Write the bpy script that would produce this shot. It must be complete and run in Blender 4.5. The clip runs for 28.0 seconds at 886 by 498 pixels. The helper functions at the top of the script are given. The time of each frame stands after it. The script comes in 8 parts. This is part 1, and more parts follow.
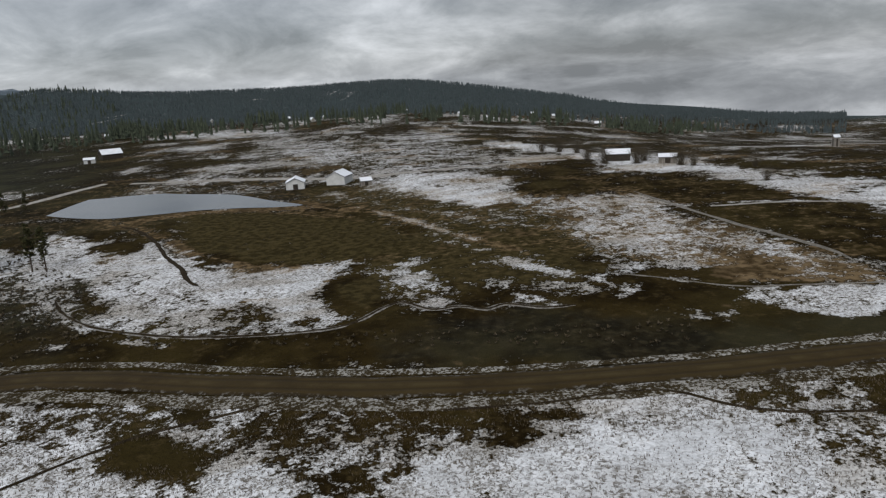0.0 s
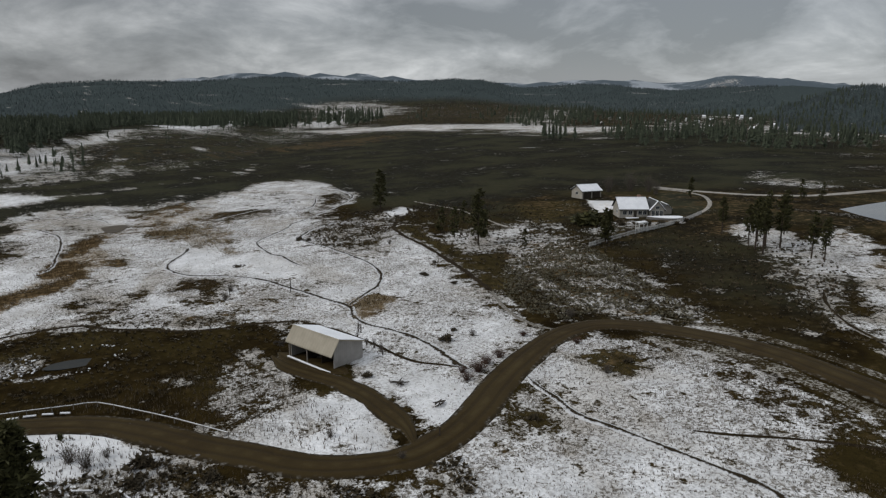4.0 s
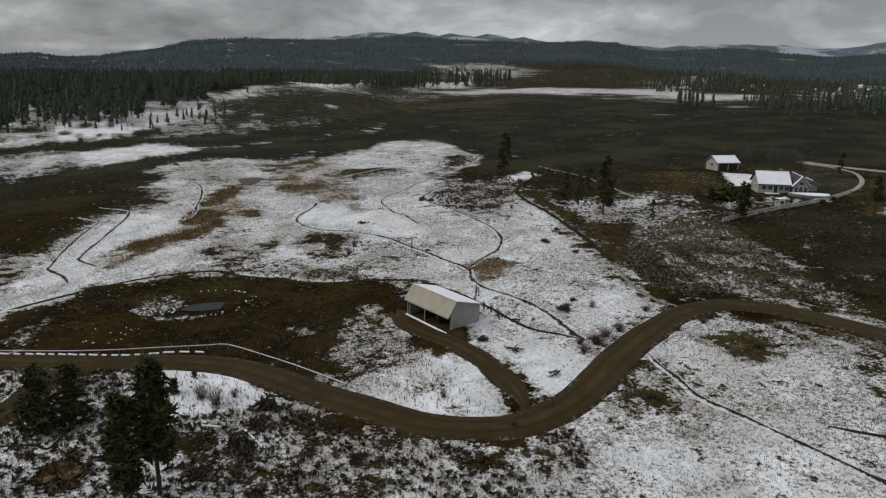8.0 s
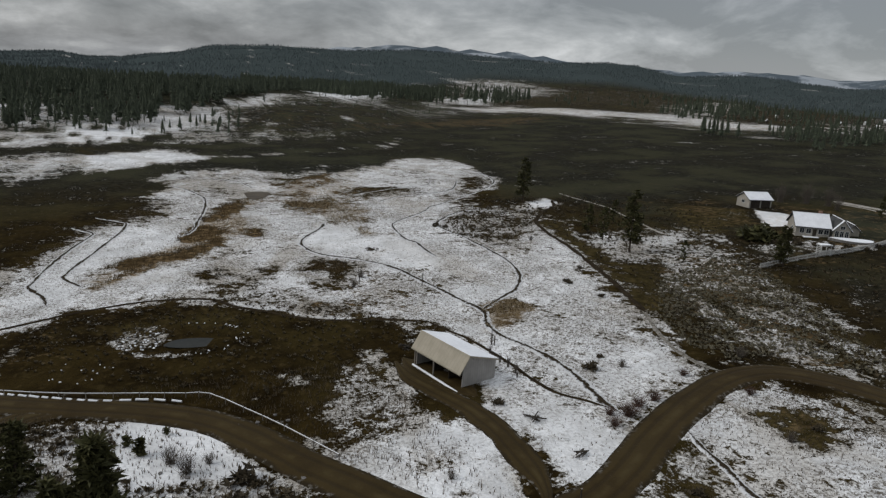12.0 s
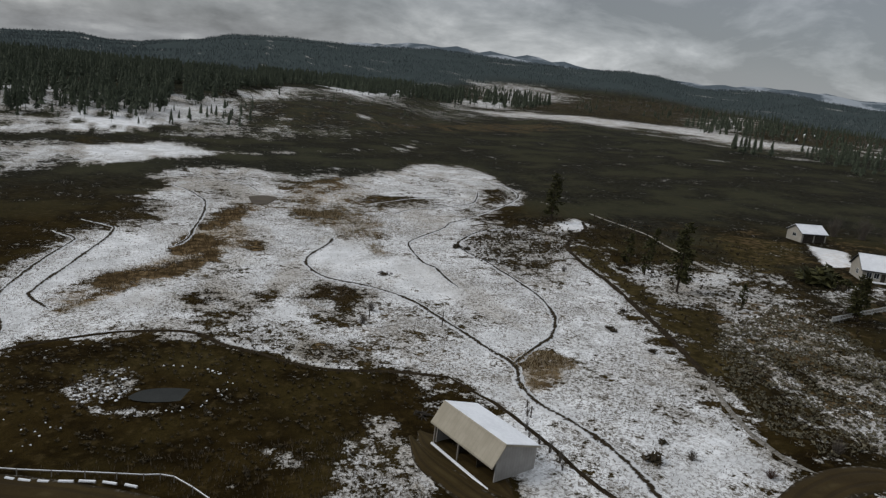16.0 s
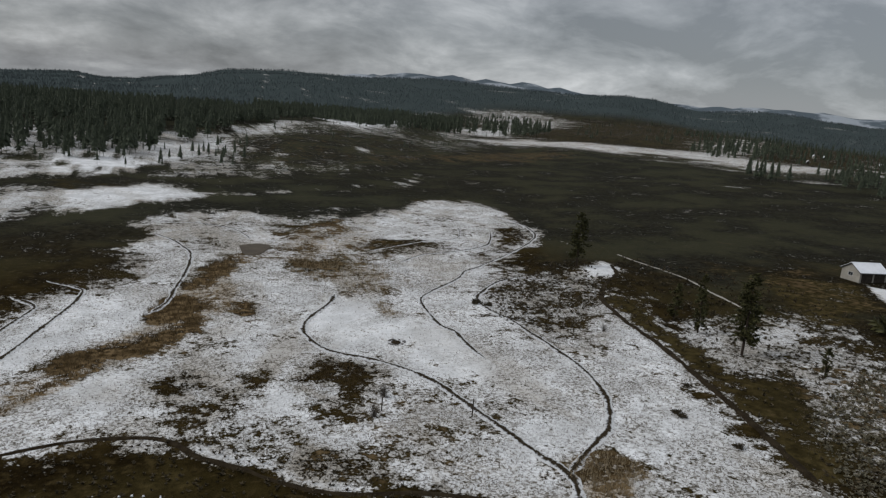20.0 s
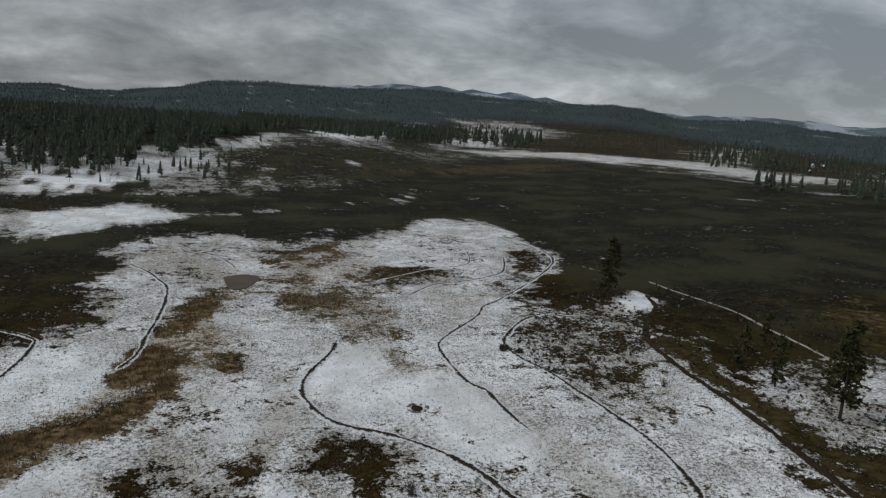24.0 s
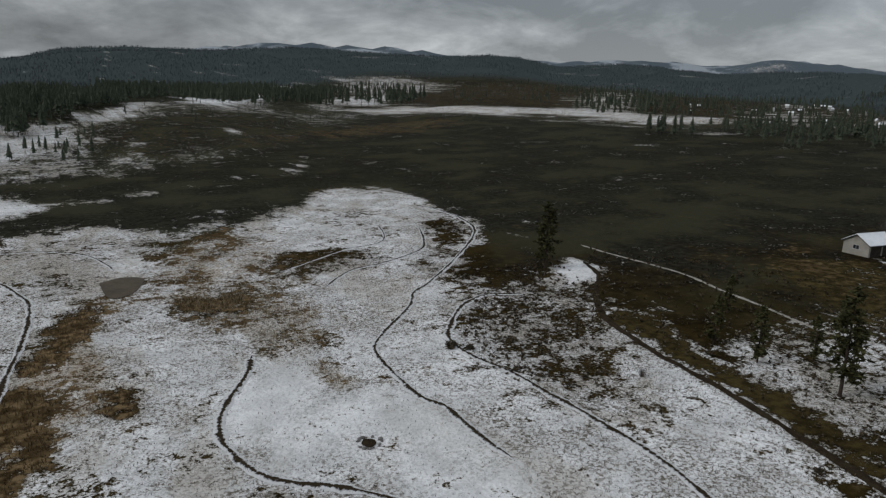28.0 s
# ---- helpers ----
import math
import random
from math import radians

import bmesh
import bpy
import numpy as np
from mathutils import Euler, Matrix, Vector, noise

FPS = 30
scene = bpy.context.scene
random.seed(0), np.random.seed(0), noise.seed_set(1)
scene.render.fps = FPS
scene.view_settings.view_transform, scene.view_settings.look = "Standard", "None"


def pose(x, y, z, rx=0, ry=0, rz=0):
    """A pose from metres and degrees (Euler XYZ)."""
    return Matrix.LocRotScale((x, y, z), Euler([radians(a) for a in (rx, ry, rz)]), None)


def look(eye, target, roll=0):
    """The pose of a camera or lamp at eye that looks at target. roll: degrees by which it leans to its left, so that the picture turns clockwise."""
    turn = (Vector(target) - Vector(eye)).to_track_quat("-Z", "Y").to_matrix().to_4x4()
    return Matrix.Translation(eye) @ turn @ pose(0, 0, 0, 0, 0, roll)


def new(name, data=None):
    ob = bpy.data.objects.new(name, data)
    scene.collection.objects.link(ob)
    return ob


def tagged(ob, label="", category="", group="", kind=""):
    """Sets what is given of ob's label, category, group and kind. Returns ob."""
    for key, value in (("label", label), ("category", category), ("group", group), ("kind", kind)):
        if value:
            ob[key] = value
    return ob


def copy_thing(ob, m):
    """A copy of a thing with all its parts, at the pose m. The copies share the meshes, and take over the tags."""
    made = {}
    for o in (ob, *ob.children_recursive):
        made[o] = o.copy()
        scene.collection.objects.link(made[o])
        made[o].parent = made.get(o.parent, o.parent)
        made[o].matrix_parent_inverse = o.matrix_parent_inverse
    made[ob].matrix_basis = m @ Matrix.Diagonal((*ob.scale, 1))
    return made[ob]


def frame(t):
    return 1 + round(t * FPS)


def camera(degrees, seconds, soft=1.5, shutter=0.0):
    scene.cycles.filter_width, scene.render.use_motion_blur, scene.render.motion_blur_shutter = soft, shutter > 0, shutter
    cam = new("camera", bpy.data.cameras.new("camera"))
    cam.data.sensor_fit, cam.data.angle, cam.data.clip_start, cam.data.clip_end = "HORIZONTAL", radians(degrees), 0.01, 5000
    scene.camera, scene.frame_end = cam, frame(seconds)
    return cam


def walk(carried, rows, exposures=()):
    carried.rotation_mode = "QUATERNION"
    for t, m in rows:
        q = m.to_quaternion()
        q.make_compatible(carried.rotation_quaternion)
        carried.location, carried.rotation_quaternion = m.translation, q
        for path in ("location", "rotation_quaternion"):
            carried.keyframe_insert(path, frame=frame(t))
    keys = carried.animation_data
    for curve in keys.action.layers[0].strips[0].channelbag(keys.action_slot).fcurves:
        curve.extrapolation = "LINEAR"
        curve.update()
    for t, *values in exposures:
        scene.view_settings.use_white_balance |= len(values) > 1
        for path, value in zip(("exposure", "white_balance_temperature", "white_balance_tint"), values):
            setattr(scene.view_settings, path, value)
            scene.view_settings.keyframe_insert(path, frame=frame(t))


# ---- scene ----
cam = camera(62.0, 28.0, 1.28)
PATH = [
    (0, (-1.206, -2.147, 38.401), (-1.238, -0.198, 37.952), -3.4),
    (0.5, (-1.252, -1.974, 38.384), (-1.482, -0.036, 37.946), -3.2),
    (1, (-1.292, -2.198, 38.485), (-1.816, -0.315, 38.065), -3.1),
    (1.5, (-1.255, -2.391, 38.38), (-2.037, -0.596, 37.971), -2.6),
    (2, (-1.143, -2.831, 38.404), (-2.117, -1.132, 37.999), -1.9),
    (2.5, (-0.886, -3.404, 38.285), (-2.066, -1.84, 37.879), -1.4),
    (3, (-0.484, -3.694, 38.326), (-1.849, -2.291, 37.917), -0.9),
    (3.5, (-0.15, -4.131, 38.286), (-1.673, -2.902, 37.875), -0.2),
    (4, (0.114, -4.408, 38.254), (-1.542, -3.364, 37.846), 0.4),
    (4.5, (0.381, -4.461, 38.164), (-1.376, -3.594, 37.76), 0.8),
    (6.5, (0.381, -4.461, 38.164), (-1.414, -3.721, 37.683), 1.8),
    (7, (0.327, -4.082, 38.228), (-1.471, -3.337, 37.769), 1.2),
    (7.5, (-0.232, -4.224, 38.232), (-2.022, -3.472, 37.753), 1.0),
    (8, (-1.055, -4.125, 38.143), (-2.838, -3.377, 37.634), 1.4),
    (8.5, (-1.954, -3.826, 38.162), (-3.737, -3.086, 37.64), 2.1),
    (9, (-3.09, -3.479, 38.245), (-4.88, -2.745, 37.741), 2.7),
    (9.5, (-4.298, -3.044, 38.279), (-6.096, -2.324, 37.779), 3.3),
    (10, (-5.738, -2.433, 38.55), (-7.542, -1.706, 38.083), 3.6),
    (10.5, (-7.555, -1.83, 38.536), (-9.352, -1.101, 38.048), 3.2),
    (11, (-9.336, -1.424, 38.753), (-11.138, -0.705, 38.27), 3.1),
    (11.5, (-11.348, -0.682, 38.866), (-13.153, 0.04, 38.396), 3.9),
    (13.5, (-20.29, 1.84, 39.678), (-22.087, 2.566, 39.188), 3.6),
    (14, (-23.353, 2.429, 39.397), (-25.151, 3.151, 38.904), 4.5),
    (14.5, (-25.633, 3.059, 39.401), (-27.445, 3.77, 38.942), 5.2),
    (15, (-28.377, 3.647, 39.386), (-30.189, 4.353, 38.922), 5.6),
    (15.5, (-31.326, 4.24, 39.333), (-33.135, 4.945, 38.854), 6.4),
    (16, (-33.833, 4.604, 39.639), (-35.644, 5.305, 39.163), 6.7),
    (16.5, (-36.606, 5.214, 39.582), (-38.424, 5.914, 39.125), 6.5),
    (17, (-39.396, 5.738, 39.584), (-41.218, 6.434, 39.141), 6.6),
    (17.5, (-42.356, 6.314, 39.884), (-44.184, 7.003, 39.454), 6.9),
    (18, (-45.177, 6.888, 39.795), (-47.005, 7.581, 39.373), 6.9),
    (18.5, (-47.976, 7.747, 39.809), (-49.809, 8.433, 39.397), 6.6),
    (19, (-51.116, 8.292, 39.765), (-52.944, 8.989, 39.348), 6.1),
    (19.5, (-54.03, 8.56, 39.825), (-55.86, 9.261, 39.426), 5.5),
    (20, (-56.888, 8.938, 39.845), (-58.717, 9.639, 39.441), 5.2),
    (20.5, (-59.958, 9.329, 39.803), (-61.784, 10.036, 39.393), 5.2),
    (21, (-63.175, 9.731, 39.442), (-64.994, 10.447, 39.019), 4.9),
    (21.5, (-65.905, 10.048, 39.762), (-67.728, 10.749, 39.33), 5.3),
    (23.5, (-79.114, 11.159, 39.177), (-80.928, 11.899, 38.776), 4.2),
    (24, (-81.652, 11.337, 39.257), (-83.474, 12.072, 38.883), 4.8),
    (24.5, (-84.149, 11.536, 39.206), (-85.97, 12.277, 38.842), 4.9),
    (25, (-87.124, 11.767, 39.211), (-88.934, 12.525, 38.819), 4.0),
    (25.5, (-89.948, 11.907, 39.222), (-91.755, 12.658, 38.808), 3.4),
    (26, (-92.382, 12.128, 39.19), (-94.191, 12.876, 38.778), 3.8),
    (26.5, (-95.005, 12.393, 39.165), (-96.811, 13.138, 38.739), 3.1),
    (27, (-97.906, 12.66, 39.257), (-99.699, 13.408, 38.781), 2.3),
    (27.5, (-100.552, 12.931, 39.304), (-102.32, 13.738, 38.833), 2.2),
    (28, (-103.2, 13.2, 39.35), (-104.866, 14.202, 38.88), 2.1),
]
walk(cam, [(t, look(eye, target, roll)) for t, eye, target, roll in PATH], [(0, 0.22, 6350, 11), (1, 0.14, 6380, 11), (2, 0.02, 6420, 10), (3, 0.06, 6450, 10), (5, 0.08, 6500, 10), (11.5, 0.08, 6500, 10), (14, 0.06, 6470, 10), (21.5, 0.0, 6410, 10), (24, -0.1, 6290, 8), (28, -0.18, 6340, 9)])

# ---- light ----
world = bpy.data.worlds.new("overcast_sky")
scene.world = world
world.use_nodes = True


def build_sky(nt):
    nd, ln = nt.nodes, nt.links
    nd.clear()
    out = nd.new("ShaderNodeOutputWorld")
    bg = nd.new("ShaderNodeBackground")
    sky = nd.new("ShaderNodeTexSky")
    sky.sky_type, sky.sun_disc = "NISHITA", False
    sky.sun_elevation, sky.sun_rotation = radians(38), radians(200)
    dim = nd.new("ShaderNodeVectorMath")
    dim.operation = "SCALE"
    dim.inputs[3].default_value = 0.09
    ln.new(sky.outputs[0], dim.inputs[0])
    co = nd.new("ShaderNodeTexCoord")
    sep = nd.new("ShaderNodeSeparateXYZ")
    ln.new(co.outputs["Generated"], sep.inputs[0])
    # cloud deck seen in perspective: divide by height above the horizon
    h = nd.new("ShaderNodeMath")
    h.operation = "ADD"
    h.inputs[1].default_value = 0.34
    ab = nd.new("ShaderNodeMath")
    ab.operation = "ABSOLUTE"
    ln.new(sep.outputs[2], ab.inputs[0])
    ln.new(ab.outputs[0], h.inputs[0])
    flat = nd.new("ShaderNodeCombineXYZ")
    for k in (0, 1):
        d = nd.new("ShaderNodeMath")
        d.operation = "DIVIDE"
        ln.new(sep.outputs[k], d.inputs[0])
        ln.new(h.outputs[0], d.inputs[1])
        ln.new(d.outputs[0], flat.inputs[k])

    def noise_tex(scale, detail, rough, off):
        n = nd.new("ShaderNodeTexNoise")
        n.inputs["Scale"].default_value = scale
        n.inputs["Detail"].default_value = detail
        n.inputs["Roughness"].default_value = rough
        n.inputs["Distortion"].default_value = 0.3
        sh = nd.new("ShaderNodeVectorMath")
        sh.inputs[1].default_value = (off, off * 0.7, off)
        ln.new(flat.outputs[0], sh.inputs[0])
        ln.new(sh.outputs[0], n.inputs["Vector"])
        return n.outputs["Fac"]

    big = noise_tex(0.95, 2, 0.45, 3.9)
    small = noise_tex(2.6, 8, 0.6, 4.4)
    mix = nd.new("ShaderNodeMath")
    mix.operation = "MULTIPLY_ADD"
    mix.inputs[1].default_value = 0.55
    ln.new(small, mix.inputs[0])
    half = nd.new("ShaderNodeMath")
    half.operation = "MULTIPLY"
    half.inputs[1].default_value = 0.45
    ln.new(big, half.inputs[0])
    ln.new(half.outputs[0], mix.inputs[2])
    ramp = nd.new("ShaderNodeValToRGB")
    el = ramp.color_ramp.elements
    el[0].position, el[0].color = 0.4, (0.18, 0.192, 0.206, 1)
    el[1].position, el[1].color = 0.63, (0.62, 0.637, 0.656, 1)
    e = el.new(0.5)
    e.color = (0.31, 0.325, 0.342, 1)
    e = el.new(0.545)
    e.color = (0.405, 0.42, 0.435, 1)
    ln.new(mix.outputs[0], ramp.inputs[0])
    blend = nd.new("ShaderNodeMixRGB")
    blend.inputs[0].default_value = 0.9
    ln.new(dim.outputs[0], blend.inputs[1])
    ln.new(ramp.outputs[0], blend.inputs[2])
    ln.new(blend.outputs[0], bg.inputs[0])
    # an overcast sky is brighter overhead than near the horizon
    high = nd.new("ShaderNodeMapRange")
    high.interpolation_type = "SMOOTHSTEP"
    high.inputs[1].default_value, high.inputs[2].default_value = 0.12, 0.8
    high.inputs[3].default_value, high.inputs[4].default_value = 1.0, 3.1
    ln.new(sep.outputs[2], high.inputs[0])
    # and pale again along the skyline, where the deck thins out
    low = nd.new("ShaderNodeMapRange")
    low.interpolation_type = "SMOOTHSTEP"
    low.inputs[1].default_value, low.inputs[2].default_value = 0.0, 0.075
    low.inputs[3].default_value, low.inputs[4].default_value = 1.22, 1.0
    ln.new(sep.outputs[2], low.inputs[0])
    both = nd.new("ShaderNodeMath")
    both.operation = "MULTIPLY"
    ln.new(high.outputs[0], both.inputs[0])
    ln.new(low.outputs[0], both.inputs[1])
    # the deck is thinnest to the north-west
    toward = nd.new("ShaderNodeVectorMath")
    toward.operation = "DOT_PRODUCT"
    toward.inputs[1].default_value = (-0.62, 0.79, 0.0)
    ln.new(co.outputs["Generated"], toward.inputs[0])
    lean = nd.new("ShaderNodeMapRange")
    lean.inputs[1].default_value, lean.inputs[2].default_value = 0.7, 1.0
    lean.inputs[3].default_value, lean.inputs[4].default_value = 0.74, 1.2
    ln.new(toward.outputs["Value"], lean.inputs[0])
    whole = nd.new("ShaderNodeMath")
    whole.operation = "MULTIPLY"
    ln.new(both.outputs[0], whole.inputs[0])
    ln.new(lean.outputs[0], whole.inputs[1])
    ln.new(whole.outputs[0], bg.inputs[1])
    ln.new(bg.outputs[0], out.inputs[0])


build_sky(world.node_tree)
sun = new("sun", bpy.data.lights.new("sun", "SUN"))
sun.data.energy, sun.data.angle, sun.data.color = 1.1, radians(25), (1.0, 0.97, 0.92)
sun.matrix_world = look((0, 0, 0), (math.sin(radians(200)) * -0.8, math.cos(radians(200)) * -0.8, -0.62))


# ---- materials ----
class Nodes:
    """A short hand for building one material's node tree."""

    def __init__(self, name, rough=0.9):
        self.mat = bpy.data.materials.new(name)
        self.mat.use_nodes = True
        self.nt = self.mat.node_tree
        self.b = self.nt.nodes["Principled BSDF"]
        self.b.inputs["Roughness"].default_value = rough
        self.b.inputs["Specular IOR Level"].default_value = 0.25
        self.pos = self.nt.nodes.new("ShaderNodeNewGeometry").outputs["Position"]

    def put(self, sock, v):
        if isinstance(v, (int, float)):
            sock.default_value = v
        elif isinstance(v, (tuple, list)):
            sock.default_value = (*v, 1) if len(v) == 3 and len(sock.default_value) == 4 else v
        else:
            self.nt.links.new(v, sock)

    def noise(self, scale, detail=3.0, rough=0.55, vec=None, dist=0.0, stretch=None):
        n = self.nt.nodes.new("ShaderNodeTexNoise")
        n.inputs["Scale"].default_value, n.inputs["Detail"].default_value = scale, detail
        n.inputs["Roughness"].default_value, n.inputs["Distortion"].default_value = rough, dist
        v = vec or self.pos
        if stretch:
            m = self.nt.nodes.new("ShaderNodeVectorMath")
            m.operation = "MULTIPLY"
            self.put(m.inputs[0], v)
            m.inputs[1].default_value = stretch
            v = m.outputs[0]
        self.nt.links.new(v, n.inputs["Vector"])
        return n.outputs["Fac"]

    def math(self, op, a, b=0.0, c=0.0):
        n = self.nt.nodes.new("ShaderNodeMath")
        n.operation = op
        for s, v in zip(n.inputs, (a, b, c)):
            self.put(s, v)
        return n.outputs[0]

    def step(self, v, lo, hi):
        n = self.nt.nodes.new("ShaderNodeMapRange")
        n.interpolation_type = "SMOOTHSTEP"
        self.put(n.inputs[0], v)
        n.inputs[1].default_value, n.inputs[2].default_value = lo, hi
        return n.outputs[0]

    def mix(self, f, a, b):
        n = self.nt.nodes.new("ShaderNodeMixRGB")
        self.put(n.inputs[0], f)
        self.put(n.inputs[1], a)
        self.put(n.inputs[2], b)
        return n.outputs[0]

    def attr(self, name):
        n = self.nt.nodes.new("ShaderNodeAttribute")
        n.attribute_name = name
        return n.outputs["Fac"]

    def rand(self):
        return self.nt.nodes.new("ShaderNodeObjectInfo").outputs["Random"]

    def island(self):
        return self.nt.nodes.new("ShaderNodeNewGeometry").outputs["Random Per Island"]

    def bump(self, height, strength=0.5, dist=0.1):
        n = self.nt.nodes.new("ShaderNodeBump")
        n.inputs["Strength"].default_value, n.inputs["Distance"].default_value = strength, dist
        self.put(n.inputs["Height"], height)
        self.nt.links.new(n.outputs[0], self.b.inputs["Normal"])

    def done(self, color):
        self.put(self.b.inputs["Base Color"], color)
        return self.mat


def simple(name, a, b, scale, rough=0.8, metal=0.0, bump=0.2, stretch=None, fine=6.0):
    m = Nodes(name, rough)
    m.b.inputs["Metallic"].default_value = metal
    n1, n2 = m.noise(scale, 4, 0.6, stretch=stretch), m.noise(scale * fine, 3, 0.6, stretch=stretch)
    f = m.math("MULTIPLY_ADD", n1, 0.6, m.math("MULTIPLY", n2, 0.4))
    m.bump(n2, bump, 0.03)
    return m.done(m.mix(m.step(f, 0.33, 0.67), a, b))


def ground_material():
    m = Nodes("moorland_with_patchy_snow", 1.0)
    m.b.inputs["Specular IOR Level"].default_value = 0.02
    d, straw, heath, far, crag, moss = (m.attr(k) for k in ("snow", "straw", "heath", "wood", "crag", "moss"))
    grit, tuft, patch, broad = m.noise(2.3, 3, 0.65), m.noise(0.62, 4, 0.62), m.noise(0.14, 4, 0.6), m.noise(0.035, 4, 0.55)
    streak = m.noise(0.3, 4, 0.65, stretch=(1.0, 0.3, 1.0), dist=0.5)

    def dev(n, k):
        return m.math("MULTIPLY", m.math("SUBTRACT", n, 0.5), k)

    grass = m.mix(m.step(patch, 0.36, 0.66), (0.0088, 0.0054, 0.0014), (0.0275, 0.0182, 0.0052))
    grass = m.mix(m.math("MULTIPLY", m.step(broad, 0.48, 0.66), 0.6), grass, (0.035, 0.0265, 0.0085))
    grass = m.mix(m.math("MULTIPLY", m.step(tuft, 0.52, 0.7), 0.6), grass, (0.058, 0.041, 0.0165))
    grass = m.mix(m.math("MULTIPLY", m.step(grit, 0.5, 0.7), 0.6), grass, (0.011, 0.0078, 0.003))
    dark = m.mix(m.step(tuft, 0.38, 0.66), (0.0092, 0.0089, 0.0064), (0.0275, 0.0264, 0.0182))
    dark = m.mix(m.math("MULTIPLY", m.step(broad, 0.42, 0.62), 0.75), dark, (0.04, 0.0395, 0.0225))
    dark = m.mix(m.math("MULTIPLY", m.step(streak, 0.55, 0.72), 0.35), dark, (0.058, 0.049, 0.033))
    c = m.mix(heath, grass, dark)
    lawn = m.mix(m.step(tuft, 0.36, 0.66), (0.022, 0.0165, 0.0058), (0.058, 0.0438, 0.0165))
    c = m.mix(m.step(m.math("ADD", moss, dev(patch, 1.6)), 0.2, 0.9), c, lawn)
    reed = m.mix(m.step(tuft, 0.36, 0.64), (0.042, 0.026, 0.0105), (0.17, 0.118, 0.062))
    reed = m.mix(m.math("MULTIPLY", m.step(patch, 0.48, 0.64), 0.65), reed, (0.036, 0.0235, 0.0095))
    mottle = m.math("MULTIPLY_ADD", tuft, 1.5, m.math("MULTIPLY_ADD", patch, 1.5, -1.5))
    c = m.mix(m.step(m.math("ADD", straw, mottle), 0.35, 0.75), c, reed)
    # ground of the far hill woods, with blue-grey distance haze in its colour
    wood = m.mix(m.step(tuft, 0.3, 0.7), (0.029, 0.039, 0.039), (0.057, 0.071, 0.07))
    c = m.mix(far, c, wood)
    # rock and snow of the farthest range, paled and blued by painted haze
    hazy_crag = m.mix(m.step(m.noise(0.006, 6, 0.65), 0.46, 0.62), (0.085, 0.105, 0.12), (0.3, 0.325, 0.35))
    c = m.mix(crag, c, hazy_crag)
    # snow lies where its depth outgrows the roughness of the grass
    rough = m.math("ADD", m.math("ADD", dev(grit, 1.25), dev(tuft, 1.55)), m.math("ADD", dev(patch, 1.0), dev(broad, 0.9)))
    rough = m.math("ADD", rough, dev(streak, 0.55))
    over = m.math("SUBTRACT", m.math("SUBTRACT", d, 0.5), rough)
    sn = m.step(over, -0.05, 0.13)
    white = m.mix(m.step(patch, 0.34, 0.66), (0.6, 0.6, 0.6), (0.815, 0.816, 0.82))
    # dimples of grass showing through, thick in worn swathes and thin in deep snow
    worn = m.step(m.noise(0.075, 5, 0.66, dist=0.8), 0.4, 0.64)
    deep = m.math("MAXIMUM", m.math("MULTIPLY", m.math("SUBTRACT", 1.06, d), 1.9), 0.05)
    much = m.math("MINIMUM", m.math("MULTIPLY", deep, m.math("MULTIPLY_ADD", worn, 1.8, 0.85)), 0.88)
    dimple = m.step(m.noise(2.1, 3, 0.6, dist=0.7), 0.49, 0.61)
    worm = m.step(m.math("ABSOLUTE", m.math("SUBTRACT", m.noise(0.8, 3, 0.55, dist=0.8), 0.5)), 0.05, 0.006)
    soil = m.mix(tuft, (0.045, 0.036, 0.025), (0.19, 0.165, 0.13))
    pale = m.mix(grit, (0.2, 0.178, 0.14), (0.46, 0.43, 0.385))
    white = m.mix(m.math("MULTIPLY", m.math("MULTIPLY", worn, deep), 0.75), white, pale)
    drift = m.step(m.noise(0.06, 5, 0.62, stretch=(0.45, 1.0, 1.0), dist=0.9), 0.5, 0.66)
    white = m.mix(m.math("MINIMUM", m.math("MULTIPLY", drift, m.math("MULTIPLY", deep, 1.3)), 0.5), white, m.mix(tuft, (0.22, 0.18, 0.13), (0.5, 0.45, 0.375)))
    white = m.mix(m.math("MULTIPLY", dimple, m.math("MINIMUM", m.math("MULTIPLY", much, 1.2), 0.9)), white, soil)
    white = m.mix(m.math("MULTIPLY", worm, m.math("MULTIPLY", much, 0.7)), white, soil)
    white = m.mix(m.step(over, -0.02, 0.26), m.mix(patch, (0.27, 0.248, 0.208), (0.47, 0.45, 0.415)), white)
    # dry blades tint the thin snow over straw
    white = m.mix(m.math("MULTIPLY", m.step(m.math("ADD", straw, mottle), 0.1, 0.9), 0.42), white, (0.36, 0.27, 0.165))
    c = m.mix(sn, c, white)
    hh = m.math("MULTIPLY_ADD", sn, 0.6, m.math("MULTIPLY_ADD", tuft, 0.9, grit))
    m.bump(hh, 0.85, 0.35)
    return m.done(c)


